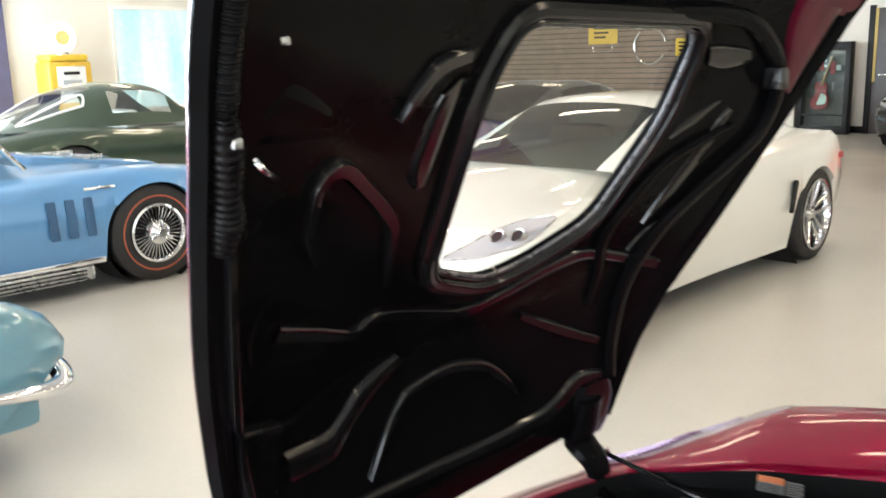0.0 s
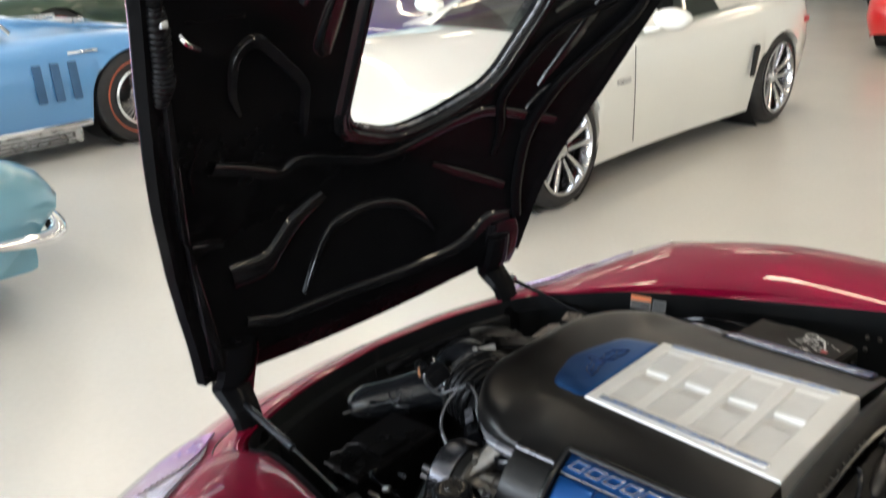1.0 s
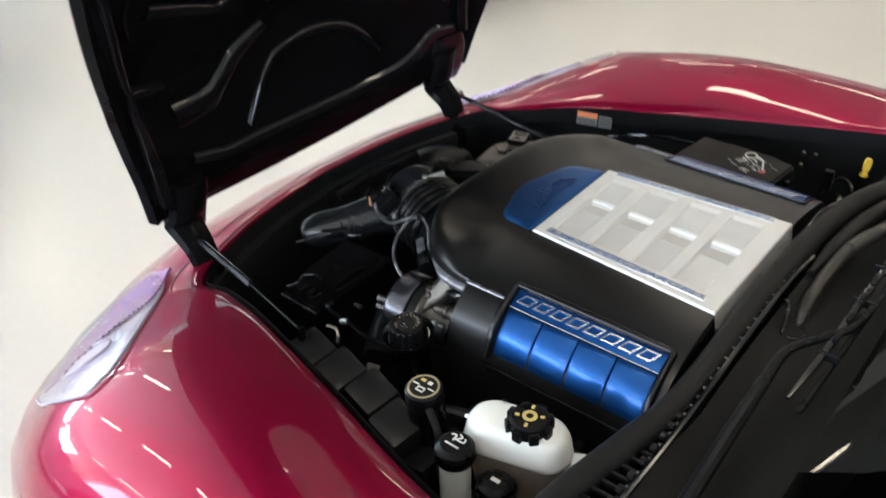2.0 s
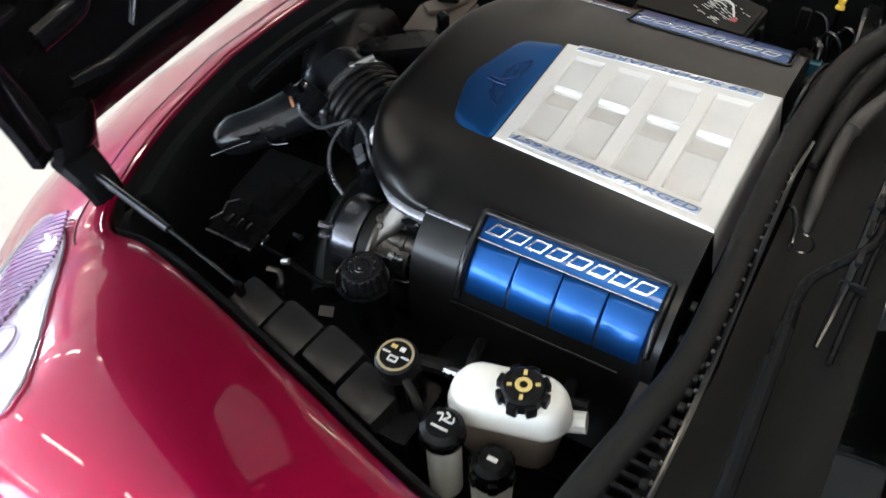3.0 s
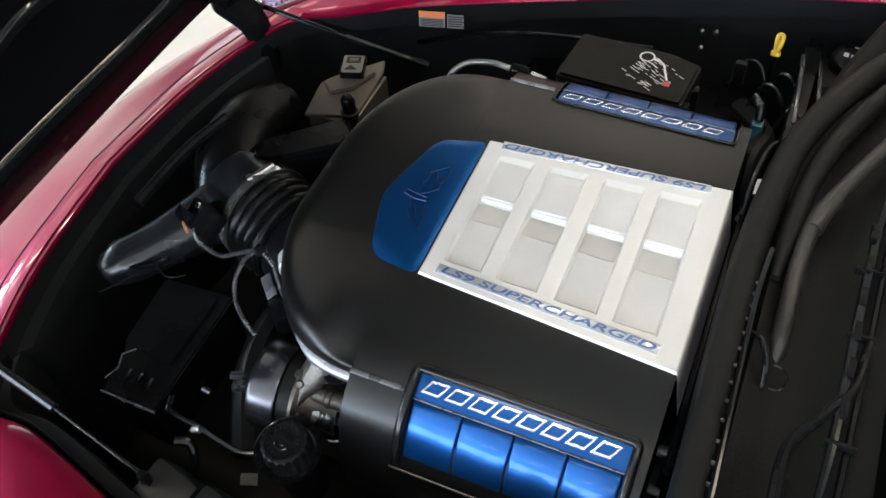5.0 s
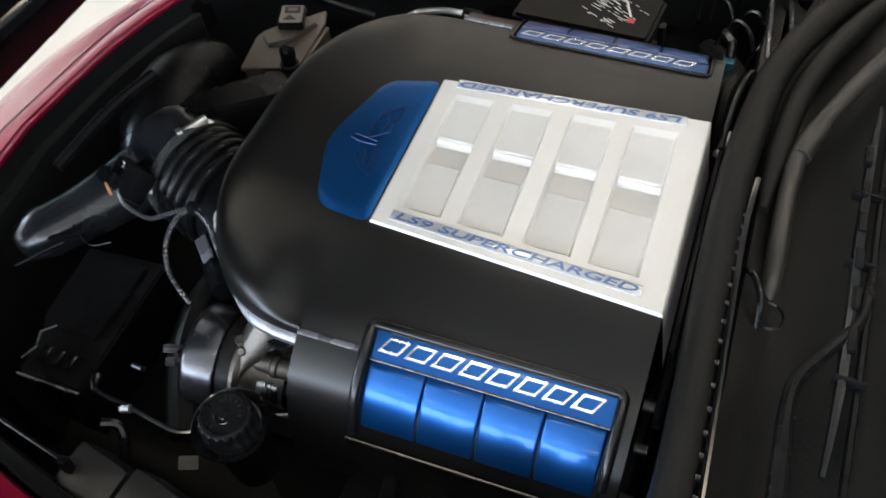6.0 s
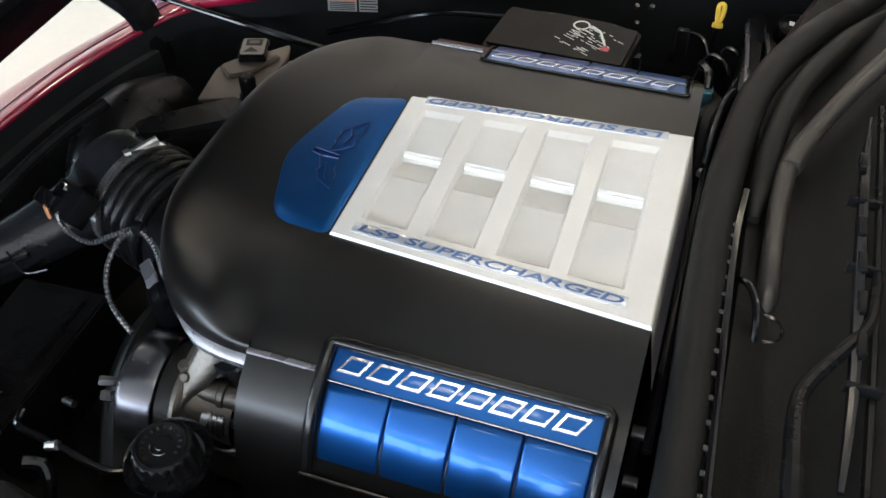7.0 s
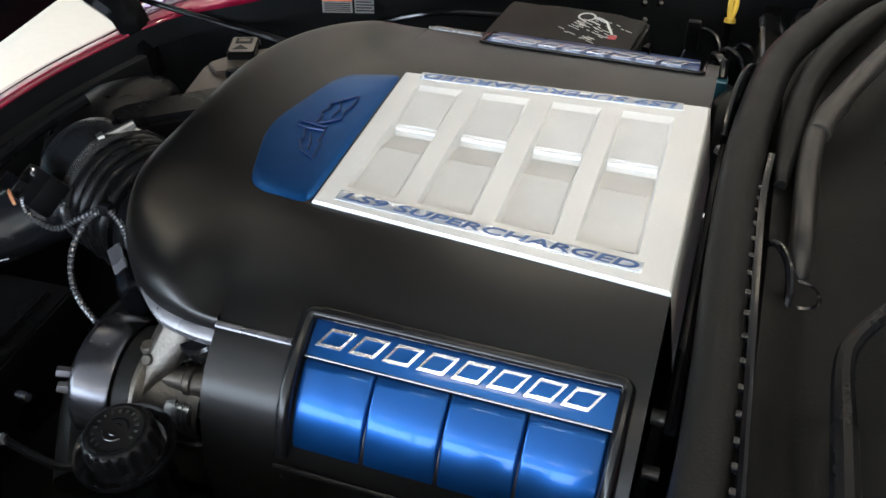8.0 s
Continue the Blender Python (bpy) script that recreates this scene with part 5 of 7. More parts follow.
def cover_z(x, y):
    if x > XB:
        z = block_z(y)
        return z
    w = max(cover_w(x, 1 if y > 0 else -1), 1e-4)
    s = min(1.0, abs(y) / w)
    h = 0.0405 * max(0.0, 1 - (max(0.0, -0.42 - x) / 0.128) ** 6) ** 0.5
    z = 0.777 + h * max(0.0, 1 - s ** 14) ** 0.5
    if x > -0.43:
        t = (x + 0.43) / (XB + 0.43)
        z += t * t * (3 - 2 * t) * (1 - s ** 60) * (block_z(y) - z)
    return z


def lid_half(x):
    return lerp(x, [-0.333, 0.0], [0.124, 0.149])


BLUEP = rounded([(-0.3355, -0.127), (-0.385, -0.122), (-0.402, -0.113), (-0.411, -0.095), (-0.430, -0.032), (-0.432, -0.008), (-0.428, 0.015), (-0.406, 0.092), (-0.394, 0.108), (-0.3355, 0.124)], 0.012, 3)


def rail_in(x, y):
    y = -y if y < 0 else y - 0.018
    return -0.284 < x < -0.018 and 0.236 < y < 0.322


ss = sorted(set(np.round(np.r_[np.sin(np.linspace(-math.pi / 2, math.pi / 2, 61)), np.linspace(-0.99, 0.99, 121), 0.716, -0.716, 0.728, -0.728], 4)))


def cover_row(x):
    w, w2 = cover_w(x), cover_w(x, 1)
    r = []
    for s in ss:
        y = (w if s < 0 else w2) * s
        z = cover_z(x, y)
        if rail_in(x, y):
            z -= 0.014 if y < 0 else 0.010
        if x > -0.33 and abs(y) < lid_half(x) - 0.010:
            z -= 0.02
        r.append(Vector((x, y, z)))
    low = cover_e(x) - (0.05 if x > XB else 0.014)
    return [Vector((x, -w, low))] + r + [Vector((x, w2, low))]


bm = nb()
grid(bm, [cover_row(x) for x in list(-0.547 + 0.186 * (1 - np.cos(np.linspace(0, math.pi / 2, 46))))])
back = grid(bm, [cover_row(x) for x in [XB + 0.0001] + list(np.linspace(-0.358, 0.0, 72))])
bm.faces.new(back[-1])
cover = part("cover", bm, COVER, eng, "satin black moulded cover", angle=28)
# lower lip round the nose: a chamfered flange with its highlight painted grey, and the thin ledge along the blocks,
# painted likewise
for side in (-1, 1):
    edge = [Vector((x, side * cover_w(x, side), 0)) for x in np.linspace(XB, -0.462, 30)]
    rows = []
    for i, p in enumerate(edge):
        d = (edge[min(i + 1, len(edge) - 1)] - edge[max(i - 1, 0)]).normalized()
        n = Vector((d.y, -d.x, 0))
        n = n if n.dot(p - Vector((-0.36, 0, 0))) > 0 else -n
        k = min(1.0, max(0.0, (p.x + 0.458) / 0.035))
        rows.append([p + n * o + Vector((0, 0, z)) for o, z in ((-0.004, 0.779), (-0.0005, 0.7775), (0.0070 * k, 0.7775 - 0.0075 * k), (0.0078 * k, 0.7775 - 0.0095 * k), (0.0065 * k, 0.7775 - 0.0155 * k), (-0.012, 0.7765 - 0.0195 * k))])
    bm = nb()
    grid(bm, rows)
    part("lip", bm, LIPGREY, cover, "lip round the nose of the cover, its highlight painted grey", angle=40)
for s in (-1, 1):
    part("ledge", tb([(x, s * (0.263 if s < 0 else 0.285), block_z(s * (0.263 if s < 0 else 0.285)) + 0.0012) for x in np.linspace(XB, -0.290, 6)], 0.0036, n=1, seg=10, flat=0.7), LIPGREY, cover, "thin ledge, its highlight painted grey")
    # flat front face of the block under the lip
    prof = [(s * y, block_z(s * y) - 0.0015) for y in np.linspace(0.20, 0.325 if s < 0 else 0.353, 16)]
    prof += [(prof[-1][0], 0.60), (prof[0][0], 0.60)]
    bm = nb()
    f = bm.faces.new([bm.verts.new((XB - 0.001, y, z)) for y, z in prof])
    r = bmesh.ops.extrude_face_region(bm, geom=[f])
    for v in r["geom"]:
        if isinstance(v, bmesh.types.BMVert):
            v.co.x += 0.004
    part("block_face", bm, COVER, cover, smooth=False)

# silver lid: frame plate with four pocketed columns
lid = part("lid", nb(), LIDSILVER, eng, "silver lid with four inset panels")
ZL = 0.8225
cols = [(-0.310, -0.259), (-0.239, -0.185), (-0.163, -0.108), (-0.089, -0.033)]
bm = nb()
gx = sorted(set([-0.333, -0.331, -0.002, 0.0] + [v for c in cols for v in (c[0], c[0] + 0.003, c[1] - 0.003, c[1])]))
prof = [(-1.0, 0.002), (-0.992, 0.0), (-0.755, 0.0), (-0.745, 0.0042), (-0.14, 0.0050), (0.160, 0.0150), (0.170, 0.0150), (0.215, 0.006), (0.740, 0.0026), (0.806, 0.0), (0.992, 0.0), (1.0, 0.002)]
rows = []
for x in gx:
    inside = any(c[0] + 0.001 < x < c[1] - 0.001 for c in cols)
    r = [Vector((x, -lid_half(x), ZL - 0.030))]
    for f, d in prof:
        deep = d if inside or abs(f) == 1.0 else 0.0
        if x in (-0.333, 0.0):
            deep = 0.002
        r.append(Vector((x, f * lid_half(x), ZL - deep)))
    r.append(Vector((x, lid_half(x), ZL - 0.030)))
    rows.append(r)
grid(bm, rows)
# rear and front faces of the lid
for x, z1 in ((0.0, ZL - 0.002), (-0.333, ZL - 0.002)):
    w = lid_half(x)
    bm.faces.new([bm.verts.new(p) for p in ((x, -w, z1), (x, w, z1), (x + (0.014 if x == 0 else 0), w, z1 - 0.09 if x == 0 else z1 - 0.02), (x + (0.014 if x == 0 else 0), -w, z1 - 0.09 if x == 0 else z1 - 0.02))])
bmesh.ops.remove_doubles(bm, verts=bm.verts, dist=1e-5)
bm.to_mesh(lid.data)
bm.free()
lid.data.transform(INV[eng.name])
for c in cols:
    x0, x1, h = c[0] + 0.004, c[1] - 0.004, lid_half(c[0])
    # brighter silver stands in for the light on the step's face
    part("ledge", tb([(x0, 0.193 * h, ZL - 0.0085), (x1, 0.193 * h, ZL - 0.0080)], 0.0024, n=1, seg=12), LEDGE, lid, "step edge, its highlight painted in brighter silver")
    # two flat panels and, between them, a ramp that sinks to the step
    for f0, f1, z0, z1 in ((0.225, 0.735, 0.0048, 0.0022), (-0.738, -0.145, 0.0034, 0.0040), (-0.138, 0.150, 0.0044, 0.0135)):
        bm = nb()
        box(bm, x0, x1, f0 * h, f1 * h, -0.002, 0.0, 0.0005)
        for v in bm.verts:
            v.co.z += ZL - z0 - (z1 - z0) * (v.co.y - f0 * h) / ((f1 - f0) * h)
        part("inset_panel", bm, LIDPANEL, lid, smooth=False)
# lettering on both long borders
for s in (-1, 1):
    m = Matrix.Translation((-0.170, s * 0.1175 + (0.013 if s > 0 else 0), ZL + 0.0012)) @ pose(0, 0, 0, 0, 0, -3.4 if s < 0 else 183.8)
    part("letter_plate", box(nb(), -0.143, 0.143, -0.0072, 0.0072, -0.0012, -0.0004, 0.0003, m=m), LETTERPLATE, lid, "pale polished plate")
    part("lettering", words("LS9 SUPERCHARGED", 0.0142, m @ Matrix.Translation((0, 0, -0.0006)), 0.0006, shear=0.22, stretch=2.12, bold=0.00022), LETTERBLUE, lid, "raised blue lettering", smooth=False)

# blue front panel with an embossed emblem of plain shapes
bp = part("front_panel", patch(BLUEP, cover_z, off=0.002, edge=0.0025), BLUEPANEL, eng, "dark blue front panel with embossed emblem")
def emb(pts):
    return [(x, y, cover_z(x, y) + 0.0030) for x, y in pts]
for pts in ([(-0.392, -0.012), (-0.385, -0.030), (-0.387, -0.035), (-0.380, -0.049), (-0.361, -0.061), (-0.364, -0.036), (-0.368, -0.031), (-0.370, -0.012), (-0.392, -0.012)],
            [(-0.385, -0.002), (-0.384, 0.013), (-0.388, 0.019), (-0.384, 0.029), (-0.386, 0.040), (-0.374, 0.050), (-0.362, 0.060), (-0.361, 0.042), (-0.365, 0.027), (-0.363, 0.014), (-0.376, 0.003), (-0.385, -0.002)],
            [(-0.404, -0.007), (-0.402, 0.000), (-0.386, -0.003), (-0.371, -0.006), (-0.373, -0.012), (-0.393, -0.011), (-0.404, -0.007)],
            [(-0.377, 0.044), (-0.371, 0.030), (-0.374, 0.015)], [(-0.381, -0.022), (-0.375, -0.036), (-0.372, -0.048)]):
    part("emblem_line", tb(emb(pts), 0.0012, n=1, seg=6), BLUEDARK, bp)

# rail covers: strip with chrome lettershapes, four rounded segments
def rail_pt(x, y, d=0.0):
    """A point of the cover beside the rail, d metres out of its surface; the far side lies 18 mm further out."""
    d = d if y < 0 else d + 0.0075
    y = y if y < 0 else y + 0.018
    dz = cover_z(x, y + 0.002) - cover_z(x, y - 0.002)
    n = Vector((0, -dz, 0.004)).normalized()
    return Vector((x, y, cover_z(x, y))) + n * d


for s in (-1, 1):
    rail = part("rail_cover", nb(), BLUECOVER, eng, "glossy blue rail cover with chrome lettering")
    bm = nb()
    grid(bm, [[rail_pt(x, s * y, -0.005) for y in np.linspace(0.2385, 0.2675, 8)] for x in np.linspace(-0.278, -0.022, 24)])
    bm.to_mesh(rail.data)
    bm.free()
    rail.data.transform(INV[eng.name])
    for f in rail.data.polygons:
        f.use_smooth = True
    part("groove_line", tb([rail_pt(x, s * 0.2685, -0.0035) for x in np.linspace(-0.278, -0.022, 12)], 0.0009, n=1, seg=6), LIPGREY, rail)
    for k in range(4):
        x0, x1 = -0.278 + 0.064 * k, -0.278 + 0.064 * (k + 1) - 0.0006
        bm = nb()
        xsq = [x0, x0 + 0.0006, x0 + 0.0016, x0 + 0.0032, (x0 + x1) / 2, x1 - 0.0032, x1 - 0.0016, x1 - 0.0006, x1]
        dq = [-0.0085, -0.0056, -0.0045, -0.004, -0.004, -0.004, -0.0045, -0.0056, -0.0085]
        grid(bm, [[rail_pt(x, s * y, d - (0.004 if i in (0, 13) else 0)) for i, y in enumerate(np.linspace(0.2695, 0.3195, 14))] for x, d in zip(xsq, dq)])
        part("segment", bm, BLUECOVER, rail, angle=50)
    # plain slanted chrome outlines in place of the name
    wd = 0.0290
    for k in range(8):
        a = -0.268 + 0.0296 * k if s < 0 else -0.034 - 0.0296 * k - wd
        lean = 0.62 * (1 if s < 0 else -1)
        at = lambda f, y, d: rail_pt(a + wd * f + lean * (0.2525 - y), s * y, d)
        o = [(0.06, 0.2448), (0.84, 0.2448), (0.80, 0.2600), (0.02, 0.2600)]
        i = [(0.145, 0.2472), (0.765, 0.2472), (0.715, 0.2576), (0.105, 0.2576)]
        bm = nb()
        grid(bm, [[at(f, y, d) for f, y in q] for q, d in ((o, -0.0048), (o, -0.0026), (i, -0.0026), (i, -0.0048))], closed_v=True)
        part("chrome_shape", bm, BRIGHTMETAL, rail, "slanted hollow chrome shape", smooth=False)
    # raised black frame round the recess
    fr = [(-0.284, 0.318), (-0.284, 0.240), (-0.280, 0.236), (-0.020, 0.236), (-0.016, 0.240), (-0.016, 0.318)]
    pts = []
    for (ax, ay), (bx_, by_) in zip(fr[:-1], fr[1:]):
        for f in np.linspace(0, 1, 10)[:-1]:
            pts.append(rail_pt(ax + (bx_ - ax) * f, s * (ay + (by_ - ay) * f), 0.001 if s < 0 else -0.006))
    part("rail_frame", tb(pts, 0.0060 if s < 0 else 0.0020, n=1, seg=12), FRAMEGLOSS, eng, "glossy black raised frame")
    foot = [rail_pt(x, s * 0.3205, 0.001) for x in np.linspace(-0.292, -0.045, 10)]
    part("sill", tb(foot, 0.0026, n=1, seg=8), FRAMEGLOSS, eng, "thin sill below the blue panel")

# ---- intake: corrugated duct, clamp and air box at the nose ----
ai = thing("air_intake", "black air intake duct with corrugated boot and steel clamp", "air intake", Matrix.Translation((-0.75, 0, 0.50)), design_world=True)
AX = Vector((0.92, -0.38, -0.02)).normalized()
C0 = Vector((-0.641, -0.013, 0.694))
bel = nb()
tube(bel, [C0 + AX * 0.008, C0 + AX * 0.034, C0 + AX * 0.060, C0 + AX * 0.086], [0.077, 0.080, 0.079, 0.076], seg=44, n=30, ring=lambda s: 0.94 + 0.075 * abs(math.sin(s * 4.5 * math.pi)) ** 0.7)
part("boot", bel, BOOT, ai, "black rubber bellows")
part("boot_end", tb([C0 + AX * 0.084, C0 + AX * 0.10, C0 + AX * 0.15], [0.070, 0.0725, 0.072], seg=40, n=3), PLASTIC, ai)
part("clamp", rv([(0.0745, -0.006), (0.0800, -0.0055), (0.0805, 0.0055), (0.0745, 0.006)], 48, axis(C0, AX)), CLAMPMETAL, ai, "steel band clamp")
scr = Vector((-0.634, 0.004, 0.772))
part("clamp_screw", tb([scr - Vector((0.012, 0.018, 0.004)), scr + Vector((0.008, 0.014, 0.001))], 0.006, n=1, seg=10), SATINMETAL, ai)
part("screw_head", tb([scr - Vector((0.016, 0.023, 0.004)), scr - Vector((0.011, 0.017, 0.003))], 0.0085, n=1, seg=6), SATINMETAL, ai)
part("meter_housing", tb([C0 - AX * 0.075, C0 - AX * 0.05, C0 - AX * 0.008], [0.066, 0.071, 0.073], seg=40, n=3), DUCT, ai, "round black meter housing")
part("duct", tb([C0 - AX * 0.06 - Vector((0, 0, 0.012)), (-0.735, -0.035, 0.668), (-0.785, -0.105, 0.655), (-0.822, -0.150, 0.648), (-0.842, -0.175, 0.640)], [0.056, 0.046, 0.038, 0.037, 0.024], seg=28), DUCT, ai, "smooth black duct")
part("duct_bracket", tb([(-0.80, -0.165, 0.665), (-0.765, -0.155, 0.672), (-0.735, -0.14, 0.685)], 0.004, n=3), GLOSSPL, ai)
part("air_box", tb([(-0.74, 0.02, 0.655), (-0.785, 0.11, 0.650), (-0.80, 0.20, 0.640), (-0.79, 0.28, 0.62)], [0.05, 0.062, 0.062, 0.05], seg=24, flat=0.85), PLASTIC, ai, "black air box")
part("air_box_rib", tb([(-0.86, -0.05, 0.668), (-0.835, 0.06, 0.690), (-0.80, 0.14, 0.706)], 0.010, seg=10), PLASTIC, ai)
sm = Matrix.Translation((-0.622, 0.096, 0.742)) @ pose(0, 0, 0, -6, 4, 44)
part("snorkel", pr(rounded([(-0.085, -0.018), (-0.06, -0.034), (0.062, -0.040), (0.074, -0.026), (0.074, 0.026), (0.062, 0.036), (-0.06, 0.030), (-0.085, 0.016)], 0.012), -0.05, 0.014, bevel=0.009, m=sm, seg=4), PLASTIC, ai, "tapered black duct box")
part("snorkel_tail", tb([(-0.73, 0.02, 0.70), (-0.675, 0.045, 0.738)], [0.03, 0.022], flat=0.7, n=2), PLASTIC, ai)
part("sensor", box(nb(), -0.030, 0.030, -0.022, 0.022, -0.016, 0.014, 0.005, m=Matrix.Translation((-0.692, -0.088, 0.737)) @ pose(0, 0, 0, 30, -10, -25)), PLASTIC, ai, "air flow sensor")
part("sensor_plug", box(nb(), -0.018, 0.018, -0.010, 0.010, -0.010, 0.010, 0.003, m=Matrix.Translation((-0.716, -0.095, 0.743)) @ pose(0, 0, 0, 30, -10, -25)), GLOSSPL, ai)
for p_ in ((-0.703, -0.077, 0.752), (-0.671, -0.095, 0.735)):
    part("screw", rv([(0, 0.006), (0.004, 0.0055), (0.0055, 0.003), (0.0055, -0.006)], 10, axis(p_, (-0.1, -0.5, 0.8))), CHROME, ai)
part("bracket_line", tb([(-0.75, -0.155, 0.70), (-0.715, -0.175, 0.695), (-0.685, -0.165, 0.70)], 0.0013, n=4, seg=6), GLOSSPL, ai)
part("shield_edge", tb([(-0.82, -0.215, 0.655), (-0.785, -0.185, 0.668), (-0.765, -0.170, 0.675)], 0.0014, n=3, seg=6), GLOSSPL, ai)
for k, dz in enumerate((0.0, 0.005, -0.004)):
    part("wire", tb([(-0.712, -0.105 - 0.002 * k, 0.742 + dz), (-0.706, -0.114, 0.744 + dz), (-0.700, -0.118, 0.737)], 0.0022, seg=6, n=4), COPPER, ai, "orange-brown wire")
part("throttle_neck", tb([(-0.562, -0.075, 0.700), (-0.535, -0.108, 0.738), (-0.520, -0.132, 0.752)], [0.017, 0.017, 0.015], seg=20), LEDGE, ai, "bright metal neck")
lm = thing("wiring_loom", "black braided wiring loom arching over the duct", "wiring", Matrix.Translation((-0.6, -0.18, 0.70)), design_world=True)
L1 = [(-0.701, -0.117, 0.737), (-0.685, -0.130, 0.726), (-0.647, -0.137, 0.722), (-0.61, -0.138, 0.745), (-0.572, -0.137, 0.766), (-0.548, -0.145, 0.758), (-0.535, -0.157, 0.742), (-0.520, -0.172, 0.737), (-0.487, -0.200, 0.745)]
L2 = [(-0.575, -0.137, 0.765), (-0.590, -0.148, 0.754), (-0.598, -0.170, 0.732), (-0.592, -0.190, 0.710), (-0.575, -0.205, 0.695), (-0.545, -0.222, 0.690)]
braid = lambda s: 1.0 + 0.16 * math.sin(s * 330)
for pts in (L1, L2):
    part("sleeve", tube(nb(), pts, 0.0033, seg=8, n=26, ring=braid), BRAID, lm, "braided sleeve")
part("tie", bx(-0.576, -0.562, -0.142, -0.130, 0.760, 0.775, 0.003), PLASTIC, lm)
part("connector", tb([(-0.560, -0.130, 0.700), (-0.535, -0.165, 0.705), (-0.500, -0.205, 0.715)], [0.018, 0.019, 0.015]), GLOSSPL, lm)
part("connector_tip", bx(-0.018, 0.018, -0.008, 0.008, -0.003, 0.003, 0.002, m=Matrix.Translation((-0.552, -0.160, 0.722)) @ pose(0, 0, 0, 30, 10, -45)), LIPGREY, lm)

lm.location += Vector((-0.006, 0.012, -0.012))
ai.location += Vector((-0.013, 0.006, -0.017))

# ---- supercharger drive and castings at the front corner ----
dr = thing("drive_pulley", "dark satin drive pulley with cast aluminium housing", "pulley", Matrix.Translation((-0.46, -0.27, 0.55)), design_world=True)
ax = axis((-0.480, -0.267, 0.679), (-1, -0.06, 0.02))
part("pulley", rv([(0.0, 0.006), (0.030, 0.008), (0.036, 0.017), (0.054, 0.020), (0.059, 0.0195), (0.0612, 0.0165), (0.0616, 0.013), (0.0616, -0.017), (0.060, -0.020), (0.050, -0.020)], 64, ax), DARKPULLEY, dr, "smooth dark steel pulley")
part("hub", rv([(0.0, 0.040), (0.016, 0.040), (0.020, 0.036), (0.022, 0.018), (0.030, 0.012), (0.034, 0.008)], 32, ax), GLOSSPL, dr)
for q in ((-0.548, -0.271, 0.668), (-0.538, -0.285, 0.664)):
    part("nut", rv([(0, 0.008), (0.005, 0.008), (0.006, 0.0065), (0.006, -0.014)], 6, axis(q, (-0.8, -0.45, 0.4))), DARKPULLEY, dr, "bright hex nut")
part("belt", rv([(0.050, -0.019), (0.0565, -0.022), (0.057, -0.038), (0.050, -0.041)], 48, ax), RUBBER, dr, "black drive belt")
ah = axis((-0.480, -0.262, 0.676), (-1, 0, 0))
part("housing", rv([(0.046, -0.036), (0.0570, -0.038), (0.0600, -0.041), (0.0605, -0.046), (0.0575, -0.050), (0.0520, -0.053), (0.0465, -0.059), (0.0420, -0.068), (0.0400, -0.080), (0.0410, -0.100)], 64, ah), CASTALU, dr, "rough cast aluminium housing")
for a in (0.25, 0.75, 1.45, 2.2, 3.0):
    part("lug", rv([(0, 0.009), (0.0055, 0.009), (0.007, 0.006), (0.0075, -0.004)], 10, ah @ Matrix.Rotation(a + 1.2, 4, "Z") @ Matrix.Translation((0.0585, 0, -0.044)) @ pose(0, 0, 0, 0, 90, 0)), CASTALU, dr)
fl_out = spline([(-0.434, -0.306, 0.690), (-0.428, -0.302, 0.712), (-0.428, -0.279, 0.737), (-0.417, -0.262, 0.763)], 6)
fl_in = spline([(-0.426, -0.285, 0.680), (-0.424, -0.284, 0.704), (-0.410, -0.281, 0.731), (-0.393, -0.262, 0.756)], 6)
bm = nb()
grid(bm, [[p + Vector((-0.014, 0.012, -0.006)) for p in fl_out], [p + Vector((-0.003, 0.001, 0.0)) for p in fl_out], fl_out, [a.lerp(b, 0.5) + Vector((0.001, -0.002, 0.002)) for a, b in zip(fl_out, fl_in)], fl_in, [p + Vector((0.003, 0.004, -0.002)) for p in fl_in], [p + Vector((0.004, 0.024, -0.006)) for p in fl_in]])
part("web", bm, CASTALU, dr, "cast flange sweeping up under the cover", angle=50)
for q in ((-0.431, -0.279, 0.733), (-0.430, -0.305, 0.700)):
    part("flange_bolt", rv([(0, 0.006), (0.004, 0.006), (0.0055, 0.004), (0.0055, -0.006)], 10, axis(q, (0.1, -0.6, 0.75))), CASTALU, dr)
well = axis((-0.388, -0.283, 0.697), (0.25, -0.66, 0.70))
part("well", rv([(0.0, -0.050), (0.028, -0.050), (0.031, -0.006), (0.0335, 0.0), (0.036, 0.0), (0.0375, -0.006), (0.0375, -0.03)], 40, well @ Matrix.Diagonal((1.0, 1.12, 1.0, 1))), GLOSSPL, dr, "black round well")
for x0, x1, r in ((-0.428, -0.412, 0.0150), (-0.412, -0.400, 0.0182), (-0.400, -0.394, 0.0165), (-0.394, -0.386, 0.0182)):
    part("stepped_sleeve", rv([(r - 0.004, 0.0), (r, 0.001), (r, x1 - x0 - 0.001), (r - 0.003, x1 - x0)], 28, axis((x0, -0.287, 0.686), (1, 0, 0))), SATINMETAL, dr, "machined metal sleeve")
part("stepped_end", rv([(0, 0.001), (0.0168, 0.001), (0.0168, -0.003)], 24, axis((-0.386, -0.287, 0.686), (1, 0, 0))), GLOSSPL, dr)
part("nut", rv([(0, 0.010), (0.0055, 0.010), (0.0070, 0.008), (0.0070, -0.003)], 6, axis((-0.3835, -0.288, 0.691), (0.75, -0.45, 0.48))), CHROME, dr, "bright hex nut")
